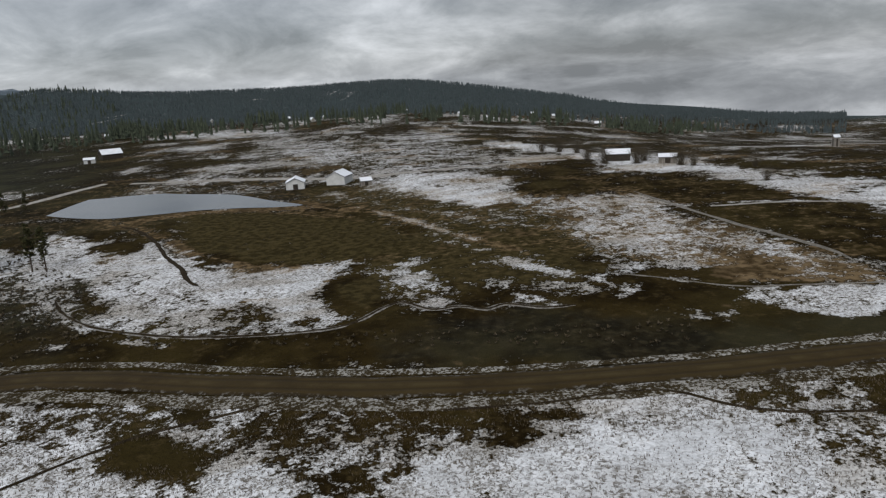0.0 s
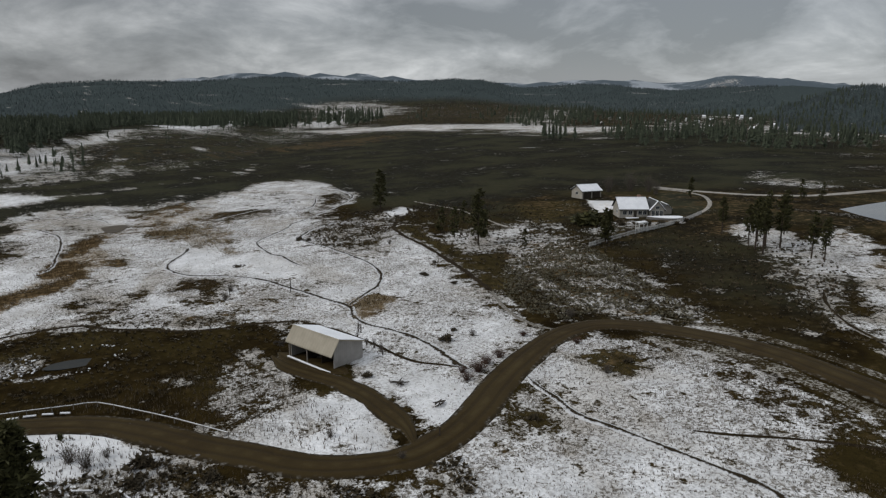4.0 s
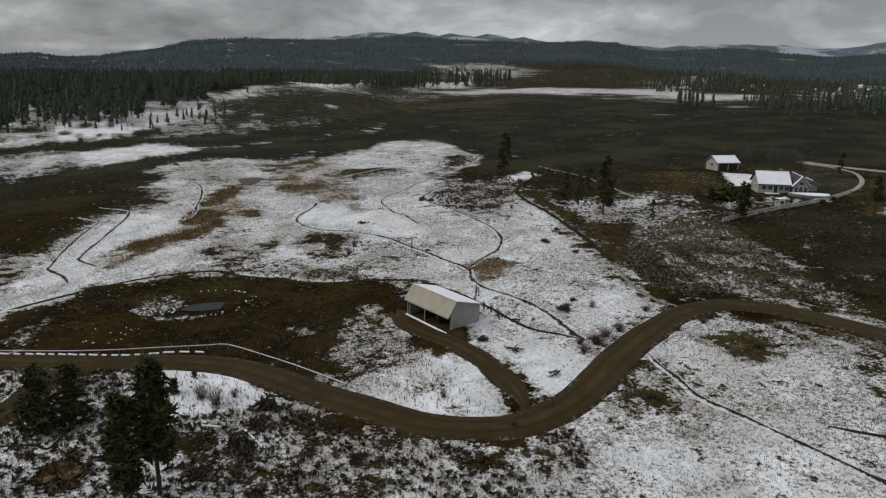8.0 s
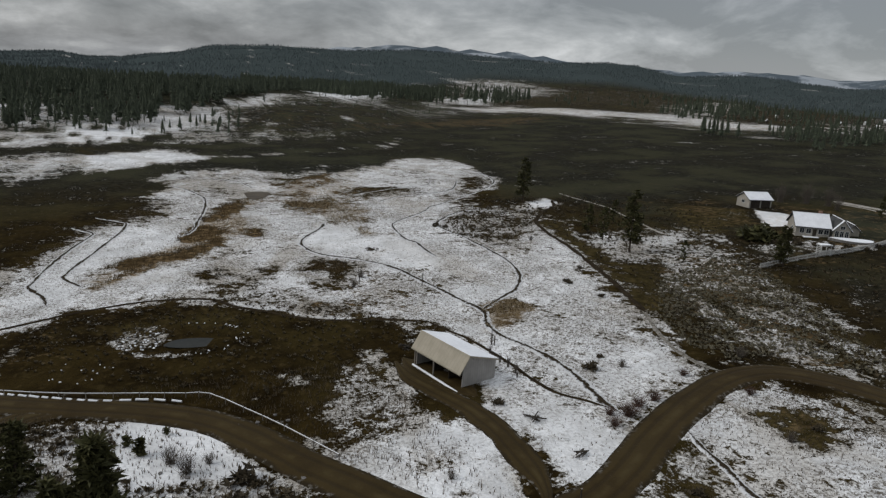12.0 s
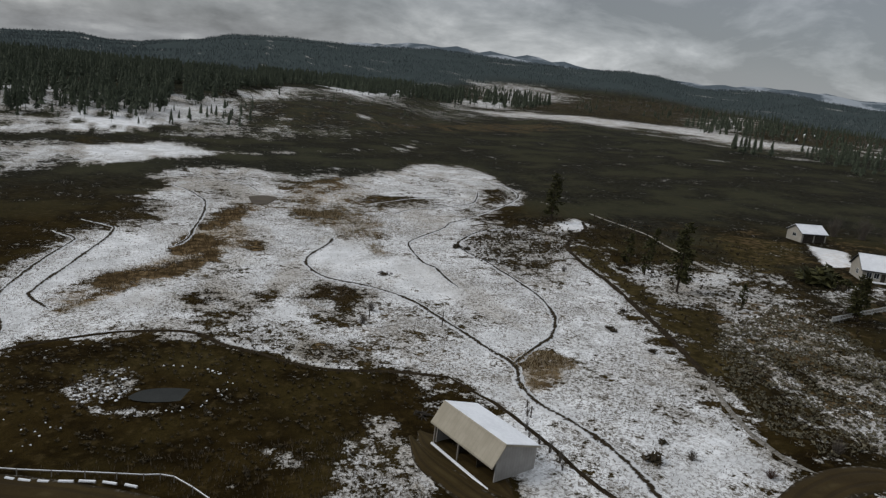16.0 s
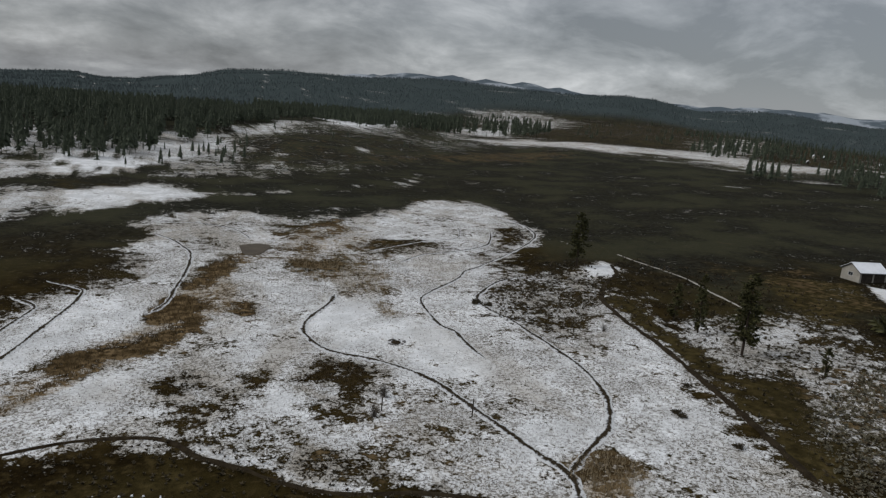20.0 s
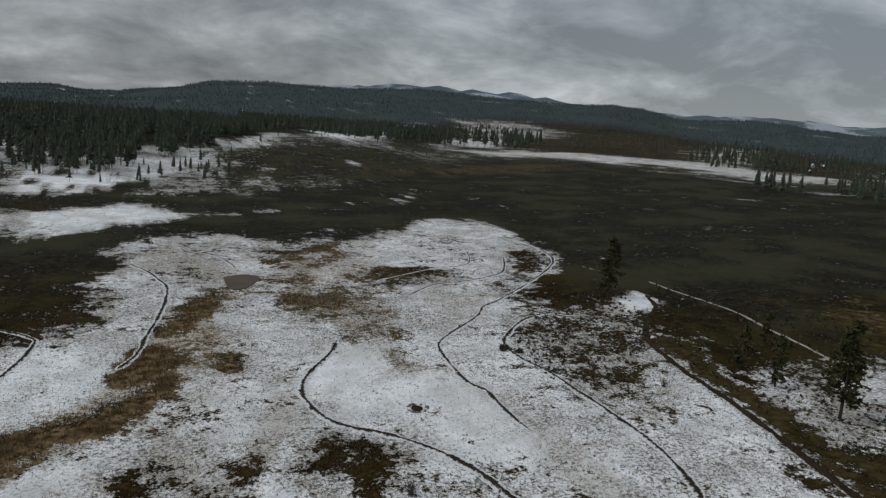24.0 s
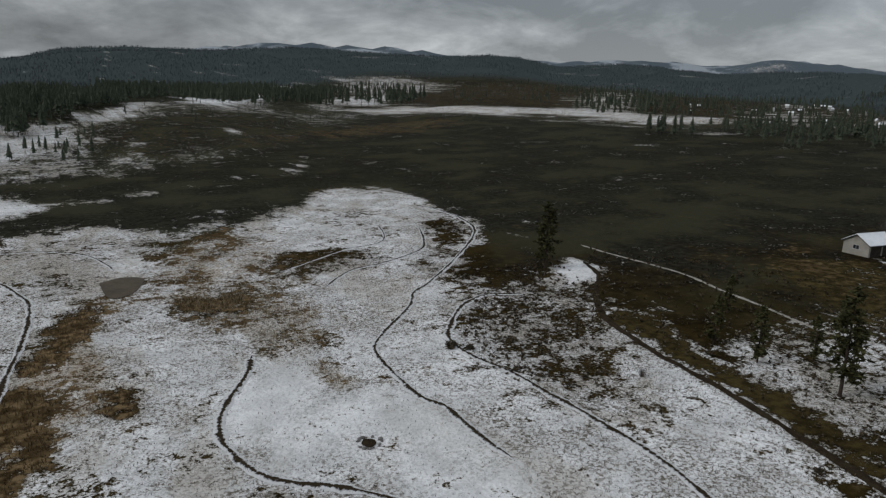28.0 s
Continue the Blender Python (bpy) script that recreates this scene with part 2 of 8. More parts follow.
def road_material():
    m = Nodes("wet_brown_gravel", 0.85)
    m.b.inputs["Specular IOR Level"].default_value = 0.1
    u = m.attr("across")
    n1, n2, n3 = m.noise(0.35, 4, 0.6), m.noise(4.0, 3, 0.7), m.noise(0.09, 3)
    c = m.mix(m.step(n1, 0.3, 0.7), (0.0265, 0.0168, 0.0046), (0.04, 0.0262, 0.0076))
    c = m.mix(m.math("MULTIPLY", m.step(n3, 0.4, 0.65), 0.5), c, (0.044, 0.0304, 0.0102))
    away = m.math("ABSOLUTE", u)
    wob = m.math("MULTIPLY_ADD", n1, 0.16, -0.08)
    rut = m.step(m.math("ABSOLUTE", m.math("SUBTRACT", m.math("ADD", away, wob), 0.4)), 0.17, 0.04)
    c = m.mix(m.math("MULTIPLY", rut, 0.5), c, (0.0185, 0.012, 0.0045))
    crown = m.step(away, 0.2, 0.04)
    c = m.mix(m.math("MULTIPLY", crown, m.math("MULTIPLY", m.step(n1, 0.42, 0.6), 0.6)), c, (0.056, 0.0414, 0.016))
    edge = m.step(m.math("ADD", away, m.math("MULTIPLY_ADD", n1, 0.8, -0.4)), 0.72, 0.98)
    c = m.mix(m.math("MULTIPLY", edge, 0.8), c, (0.0135, 0.0095, 0.0042))
    crumbs = m.math("MULTIPLY", edge, m.step(m.noise(1.5, 3, 0.65), 0.53, 0.62))
    c = m.mix(m.math("MULTIPLY", crumbs, 0.3), c, (0.33, 0.315, 0.285))
    c = m.mix(m.math("MULTIPLY", m.step(n2, 0.55, 0.8), 0.3), c, (0.075, 0.057, 0.032))
    m.bump(m.math("ADD", m.math("ADD", n2, n1), m.math("MULTIPLY", rut, -1.2)), 0.5, 0.07)
    return m.done(c)


def worn_path_material():
    """A narrow trench of dark soil whose edges crumble into snow."""
    m = Nodes("trodden_soil_between_snow", 1.0)
    m.b.inputs["Specular IOR Level"].default_value = 0.03
    u = m.attr("across")
    a, b = m.noise(1.7, 3, 0.65, dist=0.5), m.noise(0.22, 3, 0.6)
    f = m.math("ADD", m.math("ABSOLUTE", u), m.math("ADD", m.math("MULTIPLY_ADD", a, 1.5, -0.75), m.math("MULTIPLY_ADD", b, 1.1, -0.5)))
    side = m.step(f, 0.3, 0.62)
    m.bump(m.math("MULTIPLY_ADD", side, 1.0, a), 0.9, 0.12)
    c = m.mix(side, m.mix(a, (0.012, 0.0085, 0.005), (0.05, 0.038, 0.023)), m.mix(a, (0.38, 0.372, 0.36), (0.66, 0.665, 0.675)))
    return m.done(c)


def verge_material():
    """Coarse grass with crumbs of old snow along the road's edges."""
    m = Nodes("speckled_snowy_verge", 1.0)
    m.b.inputs["Specular IOR Level"].default_value = 0.03
    a, b = m.noise(2.4, 3, 0.65, dist=0.4), m.noise(0.3, 3, 0.6)
    f = m.step(m.math("MULTIPLY_ADD", m.math("SUBTRACT", b, 0.5), 0.5, a), 0.48, 0.61)
    m.bump(a, 0.6, 0.15)
    return m.done(m.mix(f, m.mix(b, (0.016, 0.011, 0.005), (0.05, 0.038, 0.018)), m.mix(b, (0.14, 0.127, 0.1), (0.36, 0.345, 0.315))))


PATH_WORN = worn_path_material()
VERGE = verge_material()
GROUND = ground_material()
ROAD = road_material()
PATH_SOIL = simple("dark_trodden_soil", (0.014, 0.01, 0.006), (0.036, 0.027, 0.016), 0.8, 1.0)
PATH_SOIL.node_tree.nodes["Principled BSDF"].inputs["Specular IOR Level"].default_value = 0.03
PATH_DULL = simple("grey_brown_track", (0.07, 0.06, 0.045), (0.2, 0.18, 0.15), 0.5)
PATH_PALE = simple("pale_snowy_track", (0.16, 0.14, 0.11), (0.36, 0.335, 0.3), 0.6)
PATH_SNOWY = simple("trampled_grey_snow", (0.045, 0.037, 0.024), (0.27, 0.25, 0.22), 1.6)
WET_MUD = simple("wet_brown_mud", (0.04, 0.03, 0.018), (0.085, 0.065, 0.042), 0.3, 0.5)
WET_MUD.node_tree.nodes["Principled BSDF"].inputs["Specular IOR Level"].default_value = 0.08
SNOW = simple("lying_snow", (0.68, 0.69, 0.71), (0.8, 0.81, 0.83), 0.5, 0.7)
BARK = simple("pine_bark", (0.022, 0.016, 0.012), (0.07, 0.05, 0.036), 3.0, stretch=(1, 1, 0.25))
TWIG = simple("bare_grey_twigs", (0.05, 0.042, 0.034), (0.13, 0.11, 0.09), 3.0)
REDTWIG = simple("reddish_twigs", (0.045, 0.025, 0.018), (0.105, 0.06, 0.042), 3.0)
STONE = simple("grey_stone", (0.08, 0.075, 0.07), (0.2, 0.19, 0.18), 2.0)


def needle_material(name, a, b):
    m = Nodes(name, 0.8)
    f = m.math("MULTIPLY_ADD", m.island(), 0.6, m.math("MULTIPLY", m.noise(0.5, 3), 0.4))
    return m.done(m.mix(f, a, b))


NEEDLES = needle_material("pine_needles", (0.017, 0.0185, 0.006), (0.078, 0.074, 0.025))
FAR_NEEDLES = needle_material("distant_conifers", (0.02, 0.027, 0.017), (0.07, 0.083, 0.05))
# distance haze put into the needle colour: paler and bluer than the nearer conifers
HAZED_NEEDLES = needle_material("hazed_hillside_conifers", (0.037, 0.049, 0.05), (0.079, 0.096, 0.097))
PALE_SAGE = needle_material("pale_dry_sage", (0.075, 0.066, 0.042), (0.21, 0.188, 0.13))
SAGE = needle_material("brown_scrub", (0.03, 0.024, 0.014), (0.09, 0.07, 0.042))


def water_material():
    m = Nodes("still_grey_water", 0.06)
    m.b.inputs["Specular IOR Level"].default_value = 0.5
    m.bump(m.noise(1.2, 3, 0.5), 0.35, 0.08)
    return m.done(m.mix(m.step(m.noise(0.06, 3), 0.4, 0.6), (0.045, 0.05, 0.055), (0.07, 0.072, 0.072)))


WATER = water_material()
MURKY = simple("murky_brown_water", (0.014, 0.015, 0.013), (0.026, 0.027, 0.024), 0.5, 0.35, bump=0.02)
MURKY.node_tree.nodes["Principled BSDF"].inputs["Specular IOR Level"].default_value = 0.06


def ribbed(name, a, b, pitch, axis, metal=0.3, rough=0.5):
    """Sheet with regular ribs along one local axis."""
    m = Nodes(name, rough)
    m.b.inputs["Metallic"].default_value = metal
    co = m.nt.nodes.new("ShaderNodeTexCoord").outputs["Object"]
    sep = m.nt.nodes.new("ShaderNodeSeparateXYZ")
    m.put(sep.inputs[0], co)
    w = m.math("SINE", m.math("MULTIPLY", sep.outputs[axis], 6.283 / pitch))
    st = m.noise(0.7, 4, 0.6)
    m.bump(w, 0.4, 0.02)
    c = m.mix(m.step(st, 0.35, 0.7), a, b)
    return m.done(m.mix(m.math("MULTIPLY", m.step(w, 0.6, 1.0), 0.16), c, tuple(0.6 * v for v in a)))


# ---- lie of the land ----
POND_AT = (-78.0, 216.0, 6.6)


def np_smooth(v, lo, hi):
    t = np.clip((v - lo) / (hi - lo), 0, 1)
    return t * t * (3 - 2 * t)


def waves(x, y, size, seed):
    """Gentle random relief from a few crossing waves, about -1 to 1."""
    rng = np.random.RandomState(seed)
    out = 0
    for k in range(7):
        a, f, p = rng.uniform(0, 6.28), rng.uniform(0.6, 1.7) / size, rng.uniform(0, 6.28)
        out = out + np.sin((x * math.cos(a) + y * math.sin(a)) * f * 6.28 + p + 1.3 * np.sin(x * f * 2.1 + y * f * 1.7 + k))
    return out / 3.6


# skyline: bearing to the left of north, degrees above the level
SKY_AZ = (-180, -60, -30, -24, -19, -14, -11, -9, -5, -1, 2, 5, 8, 12, 20, 27, 33, 38, 41, 45, 48, 52, 55, 57, 60, 65, 71, 76, 82, 86, 88, 90, 92, 94, 96, 99, 105, 130, 180)
SKY_EL = (0.3, -4.2, -4.3, -3.6, -2.8, -2.3, -1.9, -1.4, -0.9, -0.2, 0.2, 0.35, 0.3, 0.2, 0.35, 0.8, 1.0, 0.8, 0.55, 0.9, 1.0, 0.65, 1.2, 1.35, 1.1, 1.2, 1.35, 1.0, 0.95, 0.7, 0.15, -0.15, -0.5, -0.6, -0.35, -0.6, -1.0, 0.0, 0.3)

# a snowy range far behind
FAR_AZ = (-180, -20, -8, 10, 20, 26, 30, 34, 36, 38, 41, 44, 47, 52, 60, 64, 68, 71, 74, 77, 82, 90, 100, 180)
FAR_EL = (-1.2, -6.0, -3.0, -0.8, -0.2, 0.3, 0.9, 1.25, 1.45, 1.25, 0.95, 1.05, 1.2, 0.8, 1.05, 1.4, 1.3, 1.5, 1.25, 1.0, 0.2, -1.5, -1.5, -1.2)


def land(x, y):
    """Height of the ground: a gentle slope, level beyond, hills all round."""
    x, y = np.asarray(x, float), np.asarray(y, float)
    g = 9 * np.tanh((0.0314 * x + 0.0559 * y) / 9)
    d = np.hypot((x - POND_AT[0]) / 58, (y - POND_AT[1]) / 34)
    w = np_smooth(1.6 - d, 0, 1)
    g = g * (1 - w) + POND_AT[2] * w
    r = np.hypot(x, y)
    near = np_smooth(r, 250, 900)
    g = g + waves(x, y, 38, 3) * 0.16 * (1 - w) + waves(x, y, 160, 5) * 1.6 * near * (1 - w)
    az = np.degrees(np.arctan2(-x, y))
    el = np.interp(az, SKY_AZ, SKY_EL)
    first = np.interp(az, (-60, -10, 10, 28, 36, 45, 110, 140), (900, 800, 700, 720, 1250, 1500, 1500, 900))
    crest = first * 1.85
    # the plain falls away to a lower valley in the north-east
    fall = np_smooth(az, 6, -28) * np_smooth(az, -130, -90)
    g = g - 34 * fall * np_smooth(r, 200, 720)
    top = 38 + np.tan(np.radians(el)) * crest - 7
    rise = np_smooth(r, first, crest)
    hill = (top - g) * rise + waves(x, y, 420, 9) * 9 * rise * (1 - np_smooth(r, crest * 0.93, crest)) * (1 - rise * 0.5)
    g = g + hill - np_smooth(r, crest * 1.02, crest * 1.5) * 30 - fall * np.maximum(r - crest, 0) * 0.09
    # wooded bench to the west
    bench = np_smooth(np.abs(az - 92), 22, 12) * np_smooth(r, 470, 720) * (1 - np_smooth(r, 800, 1300))
    far = np.interp(az, FAR_AZ, FAR_EL)
    peak = 38 + np.tan(np.radians(far)) * 3300 + waves(x, y, 300, 14) * 12
    low = -40 - 400 * np.minimum(fall * 2, 1)
    g = np.maximum(g, low + (peak - low) * np_smooth(r, 2950, 3300)) if np.ndim(g) else g
    return g + bench * 9


def on(x, y, up=0.0):
    return (x, y, float(land(x, y)) + up)


# ---- cover of the ground, in plan ----
COVER = []


def cover(kind, depth, soft, *pts):
    """An area of snow, straw, heath or wood, with its depth and the width of its ragged edge."""
    COVER.append((kind, depth, soft, np.array(pts, float), 0))


def swath(kind, depth, width, soft, *pts):
    """The same along a line of the given width."""
    COVER.append((kind, depth, soft, np.array(pts, float), width))


def beside(px, py, line):
    """Distance to an open line."""
    best = np.full(px.shape, 1e9)
    for (ax, ay), (bx, by) in zip(line, line[1:]):
        ex, ey = bx - ax, by - ay
        t = np.clip(((px - ax) * ex + (py - ay) * ey) / (ex * ex + ey * ey + 1e-9), 0, 1)
        best = np.minimum(best, (px - ax - t * ex) ** 2 + (py - ay - t * ey) ** 2)
    return np.sqrt(best)


def inside(px, py, poly):
    """Signed distance to a polygon, positive inside."""
    best, odd = np.full(px.shape, 1e9), np.zeros(px.shape, bool)
    for (ax, ay), (bx, by) in zip(poly, np.roll(poly, -1, 0)):
        ex, ey = bx - ax, by - ay
        t = np.clip(((px - ax) * ex + (py - ay) * ey) / (ex * ex + ey * ey + 1e-9), 0, 1)
        best = np.minimum(best, (px - ax - t * ex) ** 2 + (py - ay - t * ey) ** 2)
        cross = (ay > py) != (by > py)
        odd ^= cross & (px < (bx - ax) * (py - ay) / (by - ay + 1e-12) + ax)
    return np.where(odd, 1, -1) * np.sqrt(best)


# the long dark moor in the west and the brush round the house
cover("heath", 0.9, 12, (-420, 60), (-380, 20), (-330, -5), (-300, -20), (-300, -60), (-700, -200), (-900, 300), (-600, 380), (-420, 420), (-260, 330), (-200, 230), (-170, 130), (-236, 125), (-262, 122), (-350, 140), (-350, 110))
cover("heath", 0.6, 8, (-170, 130), (-145, 100), (-100, 98), (-60, 95), (-70, 130), (-100, 160), (-140, 200), (-190, 215), (-215, 190), (-205, 150))
# the great pasture
cover("snow", 0.9, 9, (-350, 134), (-318, 131), (-263, 119), (-230, 88), (-212, 83), (-200, 73), (-189, 69), (-175, 71), (-169, 80), (-162, 88), (-149, 86), (-140, 83), (-118, 79), (-107, 76), (-95, 72), (-88, 73), (-81, 62), (-76.5, 53), (-70, 44), (-66, 37), (-75, 38), (-85, 38.5), (-96, 42), (-112, 44), (-124, 42), (-125, 37), (-129, 28), (-137, 20), (-144, 10), (-146, 0), (-144, -9), (-139, -17), (-135, -25), (-174, -36), (-187, -27), (-207, -20), (-223, -12), (-252, 3), (-278, 5), (-315, 6), (-327, 20), (-310, 35), (-321, 54))
cover("snow", 0.84, 6, (-310, 35), (-321, 54), (-312, 70), (-316, 86), (-347, 105), (-350, 134), (-318, 131), (-263, 110), (-250, 60))
cover("snow", 0.6, 5, (-190, 68), (-203, 75), (-212, 85), (-226, 100), (-230, 119), (-203, 108), (-185, 96), (-168, 84), (-172, 72))
cover("snow", 0.12, 3, (-248, 92), (-228, 86), (-216, 92), (-232, 112), (-256, 112))
cover("snow", 0.2, 3, (-254, 3), (-262, 2), (-242, -4), (-228, -6), (-224, -1), (-236, 6))
# westward strips below the wood
cover("snow", 0.74, 8, (-360, -60), (-389, -19), (-404, 13), (-385, 29), (-352, 13), (-334, -14), (-300, -50))
cover("snow", 0.7, 12, (-560, -120), (-528, -45), (-522, -10), (-549, 48), (-448, 40), (-439, -11), (-432, -80))
cover("snow", 0.9, 10, (-540, -120), (-510, -50), (-500, -20), (-480, -10), (-470, -60), (-480, -120))
cover("snow", 0.85, 12, (-990, 210), (-1150, 330), (-1250, 380), (-1120, 360), (-960, 250))
cover("snow", 0.6, 20, (-1500, 560), (-1250, 640), (-1150, 760), (-1300, 800), (-1700, 800))
# spit between the road and the barn drive
cover("snow", 0.93, 1.6, (-91, 21), (-93, 28.5), (-84, 33), (-77, 34.5), (-70, 34.5), (-66, 31), (-68, 25.5), (-75, 19.5), (-82, 16), (-88, 13.5))
cover("snow", 0.5, 3, (-104, 17), (-108, 26), (-104, 29), (-94, 28.5), (-90, 25), (-84, 17.5), (-91, 14), (-100, 12))
cover("snow", 0.75, 1.5, (-104, 26), (-110, 28), (-108, 31), (-100, 30))
# scrub below the road
cover("snow", 0.78, 3, (-106, -26), (-97, -3), (-90, 6), (-76, 12), (-68, 17), (-61, 25), (-40, 40), (-20, 10), (-40, -40), (-90, -40))
cover("snow", 1.05, 0.9, (-98.4, -4.9), (-98.7, -2.3), (-96.9, 1.2), (-92.7, 4.4), (-86, 8.3), (-82, 10.5), (-78.8, 7.8), (-79.7, 5.9), (-82.2, 3.2), (-82.9, -0.5), (-82.2, -3), (-90.7, -4.6))
cover("snow", 0.95, 0.8, (-93.8, -10.9), (-94.3, -8.3), (-88.9, -8.5), (-89.6, -9.9))
cover("snow", 0.85, 1.2, (-105, -23), (-106, -20.4), (-100, -17.8), (-96, -20.4), (-97, -24))
cover("snow", 0.85, 1.5, (-84.7, -19), (-83.8, -12.9), (-79.1, -11.5), (-78.1, -14.6), (-78.4, -17.7))
cover("snow", 0.1, 1.5, (-76.1, -16.4), (-78, -13.1), (-74, -10.8), (-71.8, -13.1))
cover("straw", 0.5, 2, (-76.1, -16.4), (-78, -13.1), (-74, -10.8), (-71.8, -13.1))
cover("snow", 0.8, 4, (-68, 17.5), (-62, 24), (-58, 20), (-65, 12))
# wide snow field inside the bend of the road
cover("snow", 0.8, 2.5, (-62, 30), (-70, 45), (-76, 56), (-81, 66), (-82, 74), (-70, 78), (-56, 81), (-43, 77), (-33, 72), (-26, 66.5), (-20, 61), (-16, 57), (-8, 60), (-3, 63), (9, 65), (19, 71), (24, 72), (31, 66), (60, 58), (60, 0), (-40, 0))
cover("snow", 0.68, 3, (-52, 77), (-24, 74), (-8, 72), (9, 72), (18, 76), (45, 74), (45, 66), (31, 67), (19, 71), (3, 67), (-7, 63), (-17, 61), (-28, 67), (-40, 72))
cover("snow", 0.8, 1.5, (-45, 78.5), (-20, 74), (0, 72.2), (20, 73), (20, 71.5), (0, 70.5), (-22, 72))
cover("snow", 0.1, 1.5, (-38, 67), (-32, 69), (-26, 65), (-28, 60), (-35, 63))
cover("snow", 0.25, 2.5, (-20, 60), (-8, 64), (-4, 62), (-10, 57), (-17, 56))
# verge beyond the road
cover("snow", 0.78, 1.3, (-69, 98), (-56, 94.5), (-40, 90), (-16, 83.8), (4, 81.5), (24, 80.7), (44, 81), (44, 82.8), (24, 82.5), (4, 83.5), (-16, 86.5), (-40, 92.5), (-56, 97))
cover("snow", 0.5, 6, (-180, 100), (-165, 93), (-139, 87), (-120, 84), (-100, 75), (-90, 73), (-86, 80), (-72, 90), (-58, 92), (-62, 102), (-90, 112), (-120, 122), (-150, 121), (-172, 118))
cover("heath", 0.2, 6, (-180, 100), (-139, 87), (-100, 75), (-86, 80), (-58, 92), (-62, 102), (-120, 122), (-172, 118))
# bank with pines, gully and pond
cover("snow", 0.73, 4, (-84, 168), (-78, 166), (-66, 160), (-52, 146), (-44, 133), (-42, 129), (-33, 126), (-23, 131), (-22, 118), (-24, 114), (-15, 102), (-29, 101), (-38, 104), (-45, 102), (-57, 112), (-66, 128), (-78, 145))
cover("snow", 0.72, 4, (-112, 150), (-106, 158), (-92, 172), (-78, 147), (-63, 116), (-84, 131))
cover("snow", 0.05, 2, (-62, 158), (-72, 160), (-76, 153), (-68, 150))
cover("snow", 0.3, 2, (-38, 104), (-29, 102), (-26, 108), (-34, 110))
cover("snow", 0.02, 3, (-54, 164), (-54, 183), (-23, 176), (-11, 147), (-23, 133), (-36, 136))
cover("straw", 0.5, 4, (-60, 186), (-40, 190), (0, 182), (10, 165), (-4, 166), (-25, 181), (-52, 180))
cover("straw", 0.75, 5, (-40, 208), (-20, 216), (2, 190), (-4, 172), (-25, 186))
cover("straw", 0.75, 3, (43, 121), (54, 115), (50, 106), (39, 109))
# fields to the north
cover("snow", 0.55, 6, (-87, 356), (-5, 380), (22, 291), (41, 270), (-1, 255), (-68, 290))
cover("snow", 0.75, 4, (-19, 236), (13, 232), (17, 192), (2, 196), (-15, 222))
cover("snow", 0.72, 5, (22, 180), (40, 180), (46, 152), (57, 140), (70, 128), (60, 118), (40, 131), (20, 150))
cover("snow", 0.5, 4, (20, 132), (44, 130), (75, 112), (70, 104), (42, 109), (26, 114))
cover("snow", 0.95, 2, (40, 99.5), (48, 102), (75, 100), (70, 88), (47, 91))
cover("snow", 0.5, 2, (-14, 126), (3, 124), (26, 106), (15, 105), (-6, 117))
cover("snow", 0.6, 1.5, (0, 101), (8, 104), (15, 101), (8, 98.5))
cover("snow", 0.92, 7, (60, 246), (85, 187), (140, 130), (130, 118), (79, 168), (56, 222))
cover("snow", 0.7, 9, (-235, 565), (-112, 535), (-108, 478), (-206, 503))
cover("snow", 0.7, 7, (20, 342), (73, 256), (67, 232), (40, 285))
# round the house
cover("snow", 1.1, 0.5, (-185.5, 170.5), (-179, 173.5), (-175, 173.5), (-161.5, 161), (-163, 153.5))
cover("snow", 0.5, 1.5, (-146, 130), (-134, 126), (-134, 150), (-138, 158), (-144, 153), (-150, 146))
cover("snow", 0.5, 1.2, (-139, 152), (-136, 150), (-141, 170), (-147, 182), (-143, 182), (-137, 168))
cover("snow", 0.7, 1.5, (-151, 150), (-142, 156), (-137, 166), (-134, 158), (-137, 148))
cover("snow", 0.6, 1.5, (-152, 137), (-154, 144), (-145, 140))

cover("snow", 0.85, 2, (-221, 112), (-224, 121), (-213, 120), (-207, 110), (-211, 106))
cover("snow", 0.8, 2.5, (-167, 100), (-168, 112), (-160, 116), (-155, 113), (-156, 101))
cover("snow", 0.6, 3, (-154, 96), (-158, 118), (-147, 112), (-144, 97))

# later touches: bare strips, speckled ground and open slopes
cover("snow", 0.42, 5, (14, 191), (46, 183), (47, 154), (57, 139), (66, 118), (70, 106), (61, 101), (47, 104), (43, 111), (30, 114), (21, 127), (18, 152), (6, 174))
cover("straw", 0.45, 5, (14, 191), (46, 183), (47, 154), (57, 139), (66, 118), (61, 101), (43, 111), (21, 127), (6, 174))
cover("snow", 0.72, 3, (22, 178), (42, 178), (46, 152), (40, 140), (24, 150))
cover("snow", 0.0, 2.5, (-15, 96), (-7, 101.5), (14, 98.5), (31, 90), (60, 87), (60, 83), (24, 83), (4, 84.5), (-16, 88), (-41, 94), (-52, 101), (-30, 97))
cover("snow", 0.45, 3, (-20, 127), (-10, 123), (-2, 105), (-9, 107), (-17, 113))
cover("snow", 0.5, 3, (-25, 68), (-18, 74), (-2, 73), (9, 69), (2, 65), (-8, 62), (-16, 62.5), (-20, 62.5))
cover("snow", 0.2, 3, (-96, 126), (-74, 131), (-58, 106), (-52, 101), (-67, 100), (-84, 108))
cover("snow", 0.1, 6, (-250, -46), (-262, -25), (-248, -8), (-224, -11.5), (-196, -20), (-176, -27), (-168, -38))
cover("snow", 0.62, 3, (-150, 96), (-168, 98), (-172, 108), (-158, 114), (-148, 108))
